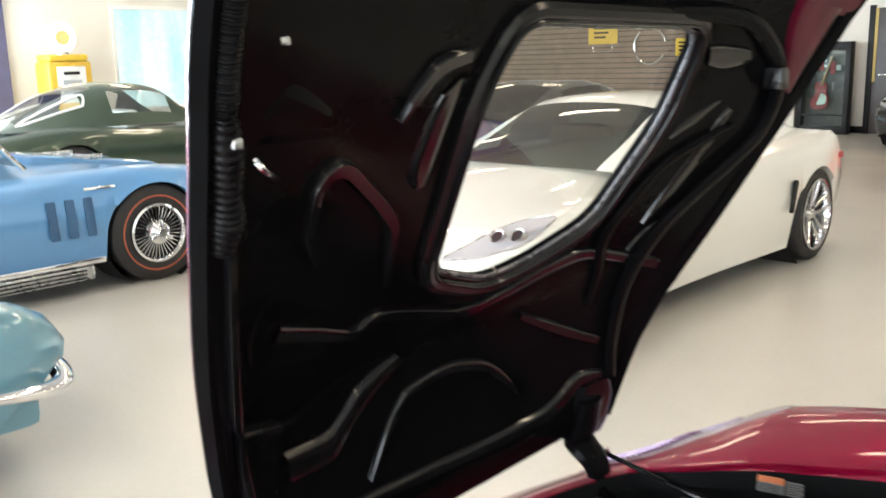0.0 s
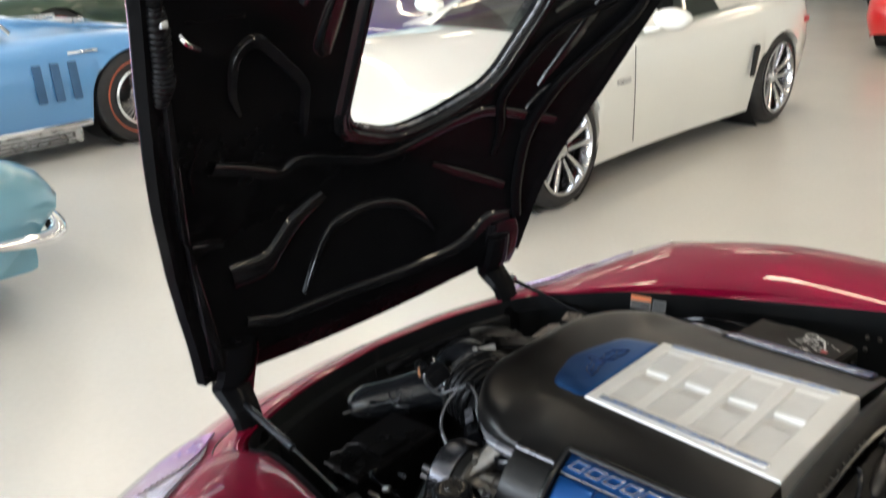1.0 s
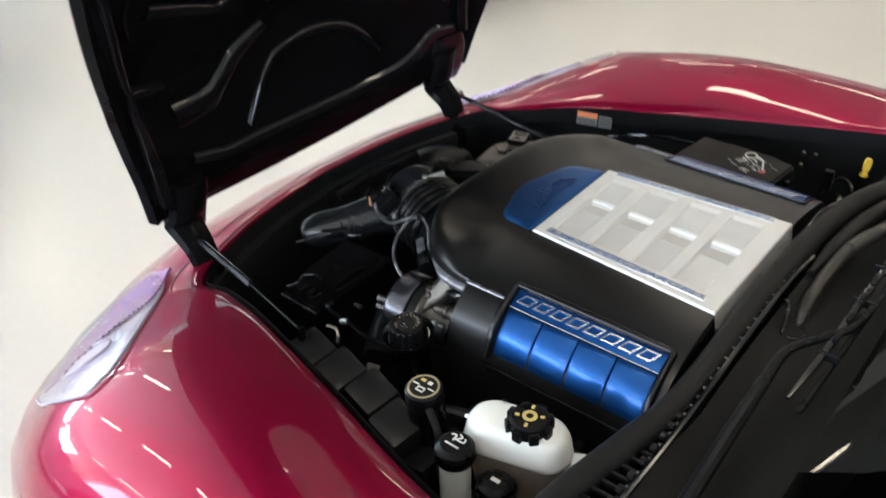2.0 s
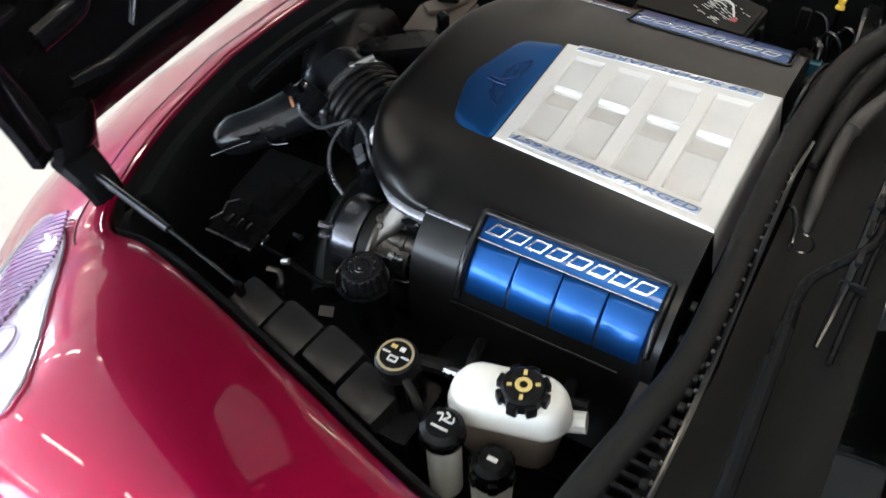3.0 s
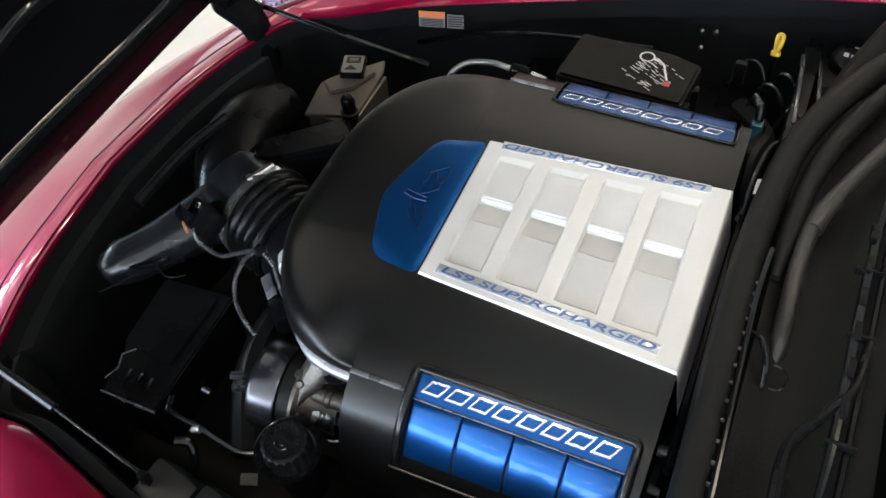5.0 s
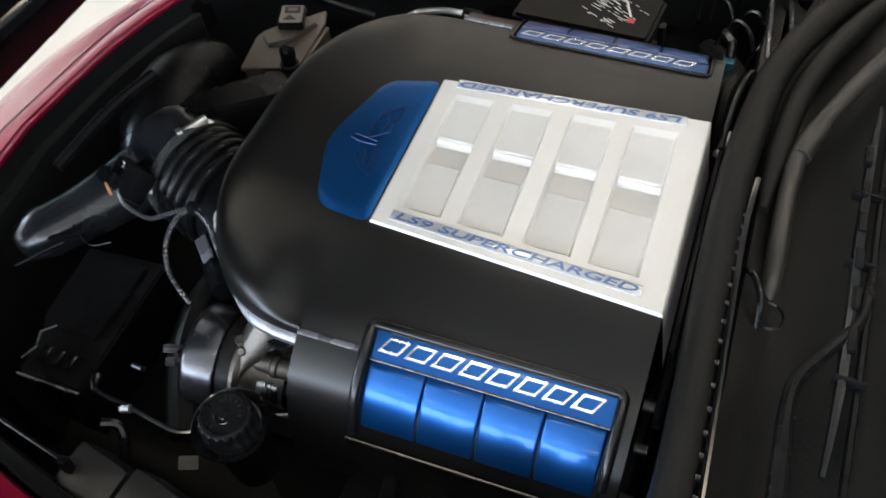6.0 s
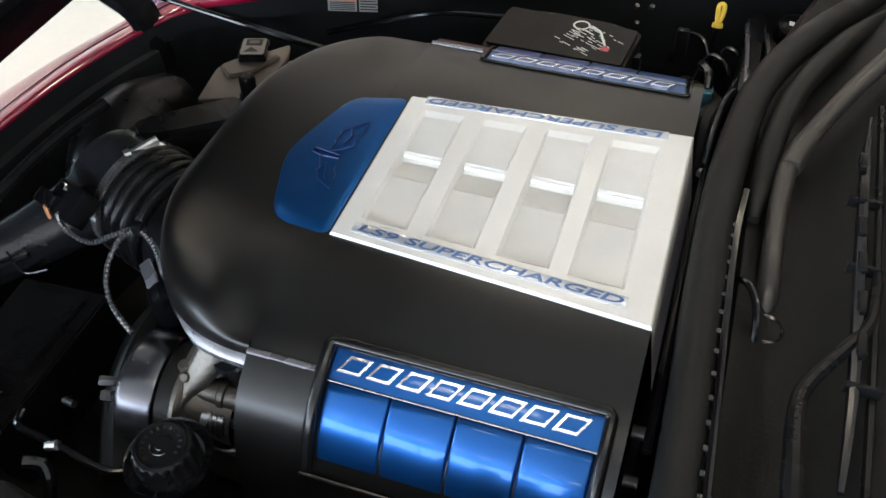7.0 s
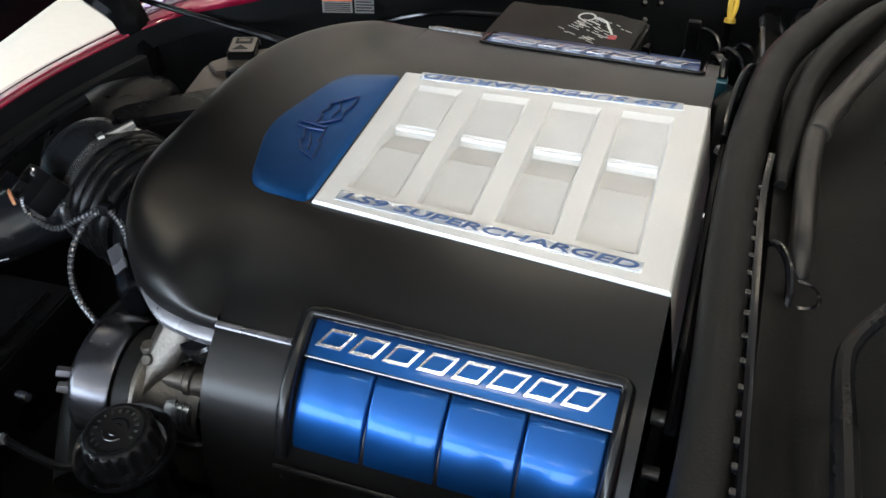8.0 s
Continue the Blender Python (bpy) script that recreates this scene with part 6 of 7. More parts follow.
for x0, x1, r in ((-0.426, -0.398, 0.0115), (-0.398, -0.390, 0.0140), (-0.390, -0.363, 0.0125)):
    part("upper_sleeve", rv([(r - 0.003, 0.0), (r, 0.001), (r, x1 - x0 - 0.001), (r - 0.003, x1 - x0)], 24, axis((x0, -0.274, 0.712), (1, 0, 0))), CASTALU, dr)
part("water_neck", rv([(0.0, 0.003), (0.020, 0.003), (0.0225, 0.0), (0.0225, -0.02)], 32, axis((-0.390, -0.252, 0.756), (-0.1, -0.35, 0.93))), GLOSSPL, dr)
part("neck_edge", tb([(-0.409, -0.260, 0.766), (-0.401, -0.262, 0.754), (-0.389, -0.262, 0.747), (-0.366, -0.262, 0.747)], 0.0017, n=5, seg=8), LEDGE, dr, "bright edge below the lip")
part("lower_casting", bx(-0.44, -0.35, -0.30, -0.22, 0.56, 0.64, 0.012), CASTALU, dr, "cast boss below the housing")

lone("paper_tag", bx(-0.011, 0.011, -0.008, 0.008, -0.0015, 0.0015, 0.0005, m=Matrix.Translation((-0.475, -0.379, 0.62)) @ pose(0, 0, 0, 35, 10, 25)), mat("dull_grey_tag", (0.045, 0.043, 0.04), 0.6, var=0.2, scale=40), "small grey tag below the oil cap", "tag")
oc = thing("oil_filler_cap", "black ribbed oil filler cap on a round neck", "filler cap", Matrix.Translation((-0.397, -0.362, 0.66)), design_world=True)
om = Matrix.Translation((-0.4095, -0.3570, 0.716)) @ pose(0, 0, 0, 4, -3, 0)
part("neck", rv([(0.028, -0.11), (0.030, -0.030), (0.036, -0.012), (0.0425, -0.006), (0.0437, -0.0015), (0.0425, 0.0018), (0.0395, 0.0), (0.034, -0.004), (0.028, -0.004)], 56, om), GLOSSPL, oc, "flanged neck with a shiny rim")
bm = nb()
rows = []
for r, z, w in ((0.0, 0.0225, 0), (0.020, 0.0228, 0), (0.0255, 0.0224, 0), (0.0280, 0.0210, 0.3), (0.0296, 0.0180, 1), (0.0302, 0.010, 1), (0.0304, 0.0, 1), (0.0300, -0.006, 1)):
    rows.append([om @ Vector(((r + w * 0.0011 * math.cos(18 * a)) * math.cos(a), (r + w * 0.0011 * math.cos(18 * a)) * math.sin(a), z)) for a in np.linspace(0, 2 * math.pi, 144, endpoint=False)])
grid(bm, rows, closed_v=True)
bmesh.ops.remove_doubles(bm, verts=bm.verts, dist=1e-6)
part("cap", bm, PLASTIC, oc, "round black cap with a scalloped grip")
part("embossed_ring", rv([(0.0225, 0.0226), (0.0230, 0.0236), (0.0240, 0.0236), (0.0245, 0.0224)], 40, om), PLASTIC, oc)
for a0, a1, r in ((0.3, 2.4, 0.011), (3.4, 5.6, 0.011), (0.9, 2.0, 0.0055), (4.0, 5.2, 0.0055)):
    arc = [om @ Vector((r * math.cos(a), r * math.sin(a), 0.0230)) for a in np.linspace(a0, a1, 9)]
    part("embossed_arc", tb(arc, 0.0008, n=1, seg=5), GLOSSPL, oc)
for k in range(14):
    a = 0.35 * k - 0.2
    part("embossed_mark", box(nb(), 0.0165, 0.0200, -0.0011, 0.0011, 0.0224, 0.0234, m=om @ Matrix.Rotation(a, 4, "Z")), GLOSSPL, oc, smooth=False)

# ---- fluid reservoirs along the driver's side ----
br = thing("brake_fluid_reservoir", "white plastic brake fluid reservoir with a black cap", "reservoir", Matrix.Translation((-0.14, -0.45, 0.66)), design_world=True)
rot = Matrix.Translation((-0.136, -0.446, 0)) @ pose(0, 0, 0, 0, 0, 14)
ov = [(0.040 * math.copysign(1, math.cos(a)) + 0.036 * math.cos(a), 0.036 * math.sin(a)) for a in np.linspace(0, 2 * math.pi, 40, endpoint=False)]
rows = [[rot @ Vector((x * k, y * k, z)) for x, y in ov] for k, z in ((0.94, 0.722), (1.0, 0.724), (1.03, 0.728), (1.03, 0.733), (1.005, 0.738), (0.99, 0.748), (0.96, 0.757), (0.90, 0.765), (0.80, 0.770), (0.60, 0.7725), (0.3, 0.773))]
bm = nb()
vs = grid(bm, rows, closed_v=True)
bm.faces.new(vs[-1])
part("tank", bm, WHITEPLASTIC, br, "milky white upper shell")
bm = nb()
grid(bm, [[rot @ Vector((x * k, y * k, z)) for x, y in ov] for k, z in ((0.80, 0.64), (0.90, 0.69), (0.94, 0.715), (0.945, 0.7235))], closed_v=True)
part("lower_tank", bm, mat("amber_tinted_plastic", (0.20, 0.16, 0.13), 0.3, var=0.2), br, "fluid-tinted lower tank")
cm = Matrix.Translation((-0.119, -0.446, 0))
part("cap", rv([(0, 0.7915), (0.024, 0.7915), (0.027, 0.789), (0.0275, 0.777), (0.0275, 0.770)], 32, cm), PLASTIC, br, "black cap with yellow print")
for k in range(8):
    part("grip", box(nb(), 0.026, 0.0335, -0.007, 0.007, 0.768, 0.787, 0.003, m=cm @ Matrix.Rotation(k * math.pi / 4, 4, "Z")), PLASTIC, br)
part("print", rv([(0.005, 0.7922), (0.010, 0.7924), (0.0105, 0.7920)], 20, cm), YELLOWPRINT, br, "yellow round symbol")
for a, l in ((0.5, 0.006), (1.9, 0.007), (3.6, 0.006), (5.0, 0.007)):
    part("print", box(nb(), 0.014, 0.014 + l, -0.0022, 0.0022, 0.7912, 0.7922, m=cm @ Matrix.Rotation(a, 4, "Z")), YELLOWPRINT, br, smooth=False)
part("spout", tb([(-0.075, -0.425, 0.715), (-0.055, -0.42, 0.720), (-0.045, -0.417, 0.722)], 0.014), WHITEPLASTIC, br)

br.location.z -= 0.012
st = thing("surge_tank", "black coolant tank neck with a printed pressure cap", "tank", Matrix.Translation((-0.283, -0.47, 0.55)), design_world=True)
cm = Matrix.Translation((-0.283, -0.470, 0.75)) @ pose(0, 0, 0, 3, -2, 0) @ Matrix.Translation((0, 0, -0.75))
part("neck", rv([(0.030, 0.56), (0.030, 0.70), (0.026, 0.72), (0.026, 0.735)], 28, cm), GLOSSPL, st)
part("cap", rv([(0, 0.757), (0.024, 0.757), (0.0275, 0.754), (0.0285, 0.738), (0.027, 0.728)], 36, cm), PLASTIC, st, "black pressure cap")
part("print", rv([(0.0205, 0.7576), (0.0235, 0.7577), (0.0238, 0.757)], 30, cm), mat("dull_gold_print", (0.30, 0.25, 0.14), 0.5), st, "dull gold print ring")
for x0, x1, y0, y1, mm in ((-0.012, -0.004, 0.008, 0.013, YELLOWPRINT), (0.001, 0.008, 0.007, 0.013, PALEPRINT), (-0.019, -0.008, -0.001, 0.001, PALEPRINT), (0.008, 0.019, -0.001, 0.001, PALEPRINT), (-0.007, 0.006, -0.011, -0.009, PALEPRINT), (-0.007, 0.006, -0.004, -0.002, PALEPRINT), (-0.007, -0.005, -0.011, -0.002, PALEPRINT), (0.004, 0.006, -0.011, -0.002, PALEPRINT)):
    part("print", box(nb(), x0, x1, y0, y1, 0.757, 0.7577, m=cm), mm, st, smooth=False)
part("tank", bx(-0.345, -0.235, -0.535, -0.425, 0.50, 0.665, 0.02), PLASTIC, st)
part("overflow_hose", tb([(-0.262, -0.485, 0.735), (-0.235, -0.50, 0.72), (-0.225, -0.505, 0.68), (-0.235, -0.50, 0.62)], 0.006), RUBBER, st)

wc = thing("washer_fluid_cap", "black washer fluid cap with a pale symbol", "filler cap", Matrix.Translation((-0.183, -0.521, 0.62)), design_world=True)
cm = Matrix.Translation((-0.186, -0.523, 0))
part("neck", rv([(0.022, 0.60), (0.022, 0.73)], 24, cm), WHITEPLASTIC, wc)
part("cap", rv([(0, 0.752), (0.020, 0.751), (0.027, 0.744), (0.029, 0.728), (0.027, 0.722)], 30, cm), PLASTIC, wc, "domed black cap")
for a in (0.4, 1.2, 2.0):
    part("symbol", tb([cm @ Vector((0.004 * math.cos(a + 1), 0.004 * math.sin(a + 1), 0.7522)), cm @ Vector((0.012 * math.cos(a), 0.012 * math.sin(a), 0.7525)), cm @ Vector((0.015 * math.cos(a + 0.5), 0.015 * math.sin(a + 0.5), 0.752))], 0.0012, seg=5, n=3), PALEPRINT, wc)
part("symbol", box(nb(), -0.011, 0.011, -0.008, -0.0055, 0.751, 0.7526, m=cm), PALEPRINT, wc, smooth=False)

cc = thing("clutch_fluid_cap", "small black clutch fluid cap on a clear bottle", "filler cap", Matrix.Translation((-0.118, -0.525, 0.60)), design_world=True)
cm = Matrix.Translation((-0.120, -0.522, 0))
part("bottle", rv([(0.024, 0.58), (0.027, 0.67), (0.024, 0.69)], 24, cm), WHITEPLASTIC, cc)
part("cap", rv([(0, 0.722), (0.016, 0.722), (0.024, 0.716), (0.027, 0.70), (0.027, 0.686)], 28, cm), PLASTIC, cc)
for k in range(6):
    part("grip", box(nb(), 0.024, 0.030, -0.006, 0.006, 0.687, 0.708, 0.002, m=cm @ Matrix.Rotation(k * math.pi / 3, 4, "Z")), PLASTIC, cc)
part("symbol", box(nb(), -0.006, 0.007, -0.003, 0.003, 0.7215, 0.7228, m=cm), PALEPRINT, cc, smooth=False)

# ---- electrical boxes ----
fb = thing("fuse_box", "black fuse box with a printed diagram on its lid", "fuse box", Matrix.Translation((-0.205, 0.43, 0.66)), design_world=True)
fm = Matrix.Translation((-0.209, 0.424, 0.745)) @ pose(0, 0, 0, -2, -2.5, -5)
part("lid", pr(rounded([(-0.104, -0.062), (0.104, -0.060), (0.104, 0.050), (0.05, 0.056), (-0.02, 0.058), (-0.104, 0.060)], 0.010), -0.03, 0.008, bevel=0.005, m=fm), DUSTY, fb, "flat black lid")
part("base", pr(rounded([(-0.096, -0.054), (0.096, -0.052), (0.096, 0.044), (-0.096, 0.052)], 0.012), -0.13, -0.031, m=fm), PLASTIC, fb)
for q in ((0.098, -0.045), (0.100, 0.0), (0.0, -0.066)):
    part("clip", box(nb(), q[0], q[0] + 0.014, q[1], q[1] + 0.016, -0.045, -0.008, 0.003, m=fm), PLASTIC, fb)
pm = fm @ Matrix.Translation((0.035, 0.0, 0.0082))
part("print", rv([(0.010, 0.0), (0.0125, 0.0006), (0.013, 0)], 20, pm @ Matrix.Translation((-0.018, 0.035, 0))), PALEPRINT, fb)
rg = random.Random(9)
for k in range(64):
    x, y = rg.uniform(-0.036, 0.036), rg.uniform(-0.036, 0.034)
    if abs(x - 0.3 * y) < 0.034:
        part("print", box(nb(), x, x + rg.uniform(0.004, 0.016), y, y + 0.0009, 0, 0.0005, m=pm @ pose(0, 0, 0, 0, 0, -28)), PALEPRINT, fb, smooth=False)
part("print", tb([pm @ Vector(p_) for p_ in ((-0.005, 0.032, 0.0004), (0.012, 0.025, 0.0006), (0.022, 0.005, 0.0006), (0.030, -0.012, 0.0004))], 0.0018, seg=5), PALEPRINT, fb)
part("print", box(nb(), 0.027, 0.038, -0.026, -0.015, 0, 0.0006, m=pm), REDPRINT, fb, "small red printed mark", smooth=False)

rb = thing("radiator_bracket", "aged aluminium bracket with a warning tag", "bracket", Matrix.Translation((-0.66, 0.29, 0.60)), design_world=True)
P4 = [(-0.712, 0.288), (-0.690, 0.314), (-0.632, 0.380), (-0.620, 0.346), (-0.615, 0.232), (-0.648, 0.222), (-0.700, 0.204)]
part("plate", pr(rounded(P4, 0.006, 2), 0.675, 0.681, bevel=0.0015), TANALU, rb, "tan aluminium plate")
part("step", pr(rounded([(-0.704, 0.286), (-0.688, 0.308), (-0.640, 0.352), (-0.628, 0.336), (-0.648, 0.285), (-0.678, 0.262)], 0.005, 2), 0.6812, 0.689, bevel=0.002), TANALU, rb)
part("flange", bx(-0.618, -0.612, 0.234, 0.344, 0.63, 0.677, 0.002), TANALU, rb, "folded edge")
part("leg", bx(-0.70, -0.63, 0.215, 0.235, 0.56, 0.674, 0.004), TANALU, rb)
tm = Matrix.Translation((-0.667, 0.328, 0.690)) @ pose(0, 0, 0, 0, 0, 18)
tag = part("tag", pr(rounded([(-0.021, -0.025), (0.021, -0.025), (0.021, 0.025), (-0.021, 0.025)], 0.005, 3), 0, 0.011, bevel=0.002, m=tm), PLASTIC, rb, "black warning tag")
part("tag_face", pr(rounded([(-0.018, -0.022), (0.018, -0.022), (0.018, 0.022), (-0.018, 0.022)], 0.004, 3), 0.0112, 0.0122, m=tm), mat("worn_tan_label", (0.13, 0.115, 0.10), 0.45, 0.2, var=0.2, scale=40), tag, "worn tan label")
part("tag_print", pr([(-0.013, -0.016), (0.009, -0.015), (-0.003, -0.003)], 0.0123, 0.0130, m=tm), SLOT, tag, smooth=False)
part("tag_print", box(nb(), -0.012, 0.013, 0.002, 0.018, 0.0123, 0.0130, m=tm), SLOT, tag, smooth=False)
part("tag_mark", box(nb(), -0.007, 0.008, 0.006, 0.014, 0.0131, 0.0136, m=tm), TANALU, tag, smooth=False)
part("stud", rv([(0.0, 0.040), (0.009, 0.039), (0.012, 0.034), (0.012, 0.010), (0.015, 0.008), (0.015, 0.0)], 16, Matrix.Translation((-0.626, 0.230, 0.6815))), PLASTIC, rb)

eb = thing("black_side_box", "black plastic module box beside the radiator", "module box", Matrix.Translation((-0.66, -0.28, 0.55)), design_world=True)
em = Matrix.Translation((-0.68, -0.25, 0.652)) @ pose(0, 0, 0, 2, 3, 0)
part("case", pr(rounded([(-0.041, -0.098), (0.047, -0.102), (0.052, 0.10), (-0.060, 0.09), (-0.056, -0.02), (-0.041, -0.045)], 0.006), -0.12, 0.0, bevel=0.003, m=em), PLASTIC, eb, "black moulded case")
part("lid_step", pr(rounded([(-0.030, -0.03), (0.030, -0.035), (0.035, 0.085), (-0.045, 0.075)], 0.008), 0.0005, 0.006, bevel=0.002, m=em), PLASTIC, eb)
part("edge_clip", box(nb(), -0.041, 0.046, -0.1035, -0.1005, -0.006, -0.001, 0.001, m=em), LIPGREY, eb, "bright grey front edge")
part("latch_edge", tb([em @ Vector(q) for q in ((-0.030, -0.030, 0.002), (-0.043, -0.045, 0.003), (-0.036, -0.065, 0.003), (-0.044, -0.085, 0.002))], 0.0014, n=1, seg=6), LIPGREY, eb)
for k in range(3):
    part("tab", box(nb(), -0.026 + 0.018 * k, -0.014 + 0.018 * k, -0.080, -0.060, 0.0, 0.006, 0.002, m=em), GLOSSPL, eb)
# fender rail of three stepped blocks on the driver's side
for n, (x, y) in enumerate(((-0.537, -0.449), (-0.461, -0.459), (-0.385, -0.470), (-0.309, -0.500))):
    m = Matrix.Translation((x, y, 0.668 + 0.004 * n)) @ pose(0, 0, 0, 14, 4, -14)
    lone("fender_block", box(nb(), -0.0355, 0.0355, -0.031, 0.031, -0.05, 0.022, 0.010, m=m), BLOCKGREY, "dusty black stepped plastic block on the inner fender", "plastic block", group="inner fender blocks")

# pipes, hoses and loose lines
def line(name, label, cat, pts, r, m, n=6):
    return lone(name, tb(pts, r, n=n, seg=10), m, label, cat)


line("coolant_pipe", "thin black pipe with bright fittings by the pulley", "pipe", [(-0.613, -0.33, 0.665), (-0.606, -0.346, 0.669), (-0.592, -0.353, 0.672), (-0.551, -0.358, 0.672), (-0.514, -0.365, 0.672), (-0.480, -0.368, 0.672), (-0.455, -0.357, 0.672)], 0.0042, GLOSSPL)
line("hose_fitting", "bright metal hose fitting beside the pulley", "fitting", [(-0.558, -0.362, 0.670), (-0.545, -0.360, 0.675)], 0.0055, SATINMETAL, 1)
line("hose_fitting", "small bright fitting by the drive pulley", "fitting", [(-0.585, -0.300, 0.655), (-0.570, -0.303, 0.658)], 0.0045, DARKPULLEY, 1)
line("drain_line", "black rubber line with a bright end below the pulley", "hose", [(-0.572, -0.385, 0.668), (-0.555, -0.378, 0.66), (-0.545, -0.392, 0.64), (-0.55, -0.41, 0.60)], 0.007, GLOSSPL)
line("refrigerant_pipe", "bent bare aluminium pipe behind the cover", "pipe", [(-0.548, 0.440, 0.590), (-0.537, 0.452, 0.620), (-0.520, 0.466, 0.634), (-0.500, 0.474, 0.640), (-0.455, 0.455, 0.665), (-0.412, 0.415, 0.698), (-0.380, 0.415, 0.698)], 0.0055, mat("bare_aluminium_pipe", (0.62, 0.60, 0.54), 0.35, 0.8), 4)
line("pipe_end", "bright pipe end past the black joint", "pipe", [(-0.372, 0.415, 0.698), (-0.345, 0.414, 0.693)], 0.005, SATINMETAL, 1)
line("pipe_joint", "black joint on the aluminium pipe", "fitting", [(-0.408, 0.416, 0.700), (-0.376, 0.415, 0.698)], 0.009, PLASTIC, 1)
line("lower_hose", "thick black coolant hose", "hose", [(-0.52, -0.06, 0.60), (-0.56, -0.14, 0.62), (-0.55, -0.24, 0.62), (-0.50, -0.34, 0.60)], 0.028, RUBBER)
line("upper_hose", "thick black coolant hose crossing the far corner", "hose", [(-0.62, 0.24, 0.64), (-0.52, 0.30, 0.66), (-0.44, 0.34, 0.68), (-0.33, 0.35, 0.67)], 0.02, RUBBER)
line("heater_hose", "black heater hose at the bulkhead", "hose", [(0.02, 0.24, 0.62), (0.01, 0.33, 0.70), (0.02, 0.42, 0.68), (-0.03, 0.52, 0.64)], 0.016, RUBBER)
line("vacuum_line", "thin black line along the far fender", "hose", [(-0.62, 0.49, 0.64), (-0.45, 0.50, 0.70), (-0.33, 0.53, 0.70), (-0.2, 0.56, 0.69)], 0.005, GLOSSPL)
line("brake_line", "thin black brake line by the seal", "pipe", [(0.018, 0.13, 0.80), (0.022, 0.20, 0.815), (0.03, 0.25, 0.818), (0.038, 0.27, 0.805), (0.03, 0.29, 0.74)], 0.004, GLOSSPL)
line("steel_tube", "slim dark steel tube rising at the bulkhead", "pipe", [(0.056, 0.405, 0.70), (0.055, 0.43, 0.72), (0.044, 0.582, 0.725)], 0.0042, DARKPULLEY, 2)
line("braided_line", "thin braided line at the far bulkhead", "hose", [(0.085, 0.47, 0.72), (0.078, 0.54, 0.72), (0.070, 0.60, 0.71)], 0.004, BRAID, 3)
dp_at = Vector((-0.012, 0.020, -0.006))
dp = thing("dipstick", "yellow loop handle of a dipstick", "dipstick", Matrix.Translation((0.0, 0.55, 0.60)), design_world=True)
part("tube", tb([(0.010, 0.54, 0.60), (0.012, 0.568, 0.715)], 0.005, n=1), GLOSSPL, dp)
part("base_ring", rv([(0, 0.004), (0.008, 0.004), (0.0085, -0.002), (0, -0.002)], 14, axis((0.012, 0.569, 0.717), (0, 0.3, 1))), YELLOW, dp)
part("handle", tb([(0.012, 0.570, 0.718), (0.009, 0.575, 0.732), (0.009, 0.580, 0.746), (0.016, 0.580, 0.746), (0.016, 0.575, 0.732), (0.012, 0.570, 0.718)], 0.0040, n=4), YELLOW, dp, "yellow plastic loop")
dp.location += dp_at
tc_ = thing("connector", "dark teal electrical connector by the cover", "connector", Matrix.Translation((0.02, 0.36, 0.64)), design_world=True)
part("shell", bx(-0.004, 0.014, 0.405, 0.430, 0.655, 0.71, 0.005), TEALCLIP, tc_)
part("lead", tb([(0.005, 0.418, 0.71), (0.002, 0.435, 0.725), (-0.01, 0.46, 0.72)], 0.007), GLOSSPL, tc_)
# dark masses on the far side: brake booster side, coil packs

lone("module_box", bx(0.075, 0.15, 0.56, 0.64, 0.60, 0.69, 0.012), SLOT, "black module box on the far bulkhead", "module box")
lone("small_bracket", bx(-0.055, -0.036, 0.50, 0.512, 0.70, 0.745, 0.004), PLASTIC, "small black bracket by the fuse box", "bracket")
lone("battery_shelf", bx(-0.42, -0.02, 0.36, 0.60, 0.50, 0.62, 0.02), PLASTIC, "black plastic shelf under the fuse box", "shelf")

# filler cap and bolts at the far bulkhead
bc = thing("far_filler_cap", "black round filler cap with a pale symbol", "filler cap", Matrix.Translation((0.118, 0.615, 0.66)), design_world=True)
cm = Matrix.Translation((0.118, 0.615, 0.72)) @ pose(0, 0, 0, 12, 6, 0)
part("cap", rv([(0, 0.0), (0.022, -0.001), (0.028, -0.005), (0.030, -0.018), (0.028, -0.05)], 28, cm), PLASTIC, bc)
part("symbol", box(nb(), -0.014, -0.006, -0.006, 0.002, -0.0005, 0.0008, m=cm), PALEPRINT, bc, smooth=False)
for k in range(3):
    part("symbol", box(nb(), -0.002 + 0.006 * k, 0.002 + 0.006 * k, -0.006, 0.001, -0.0005, 0.0008, m=cm), PALEPRINT, bc, smooth=False)
part("rim_mark", box(nb(), 0.0, 0.016, 0.017, 0.0195, -0.001, 0.0006, m=cm), PALEPRINT, bc, smooth=False)
for q in ((-0.128, 0.600, 0.715), (-0.105, 0.605, 0.715), (-0.122, 0.575, 0.70)):
    lone("bolt", rv([(0, 0.008), (0.0035, 0.008), (0.0045, 0.005), (0.0045, -0.002)], 6, axis(q, (0.2, -0.6, 0.7))), CASTALU, "small bright bolt on the far bracket", "bolt", group="bolts on the far bracket")
for k, (x, y, z) in enumerate(((-0.02, 0.50, 0.66), (0.03, 0.47, 0.65), (0.0, 0.56, 0.64), (-0.06, 0.55, 0.66))):
    line("far_lead", "thin black lead in the far corner of the bay", "lead", [(x, y, z), (x + 0.02, y + 0.02, z + 0.04), (x + 0.05, y + 0.01 * (k % 2), z + 0.03), (x + 0.07, y - 0.03, z - 0.03)], 0.004, GLOSSPL, 5)

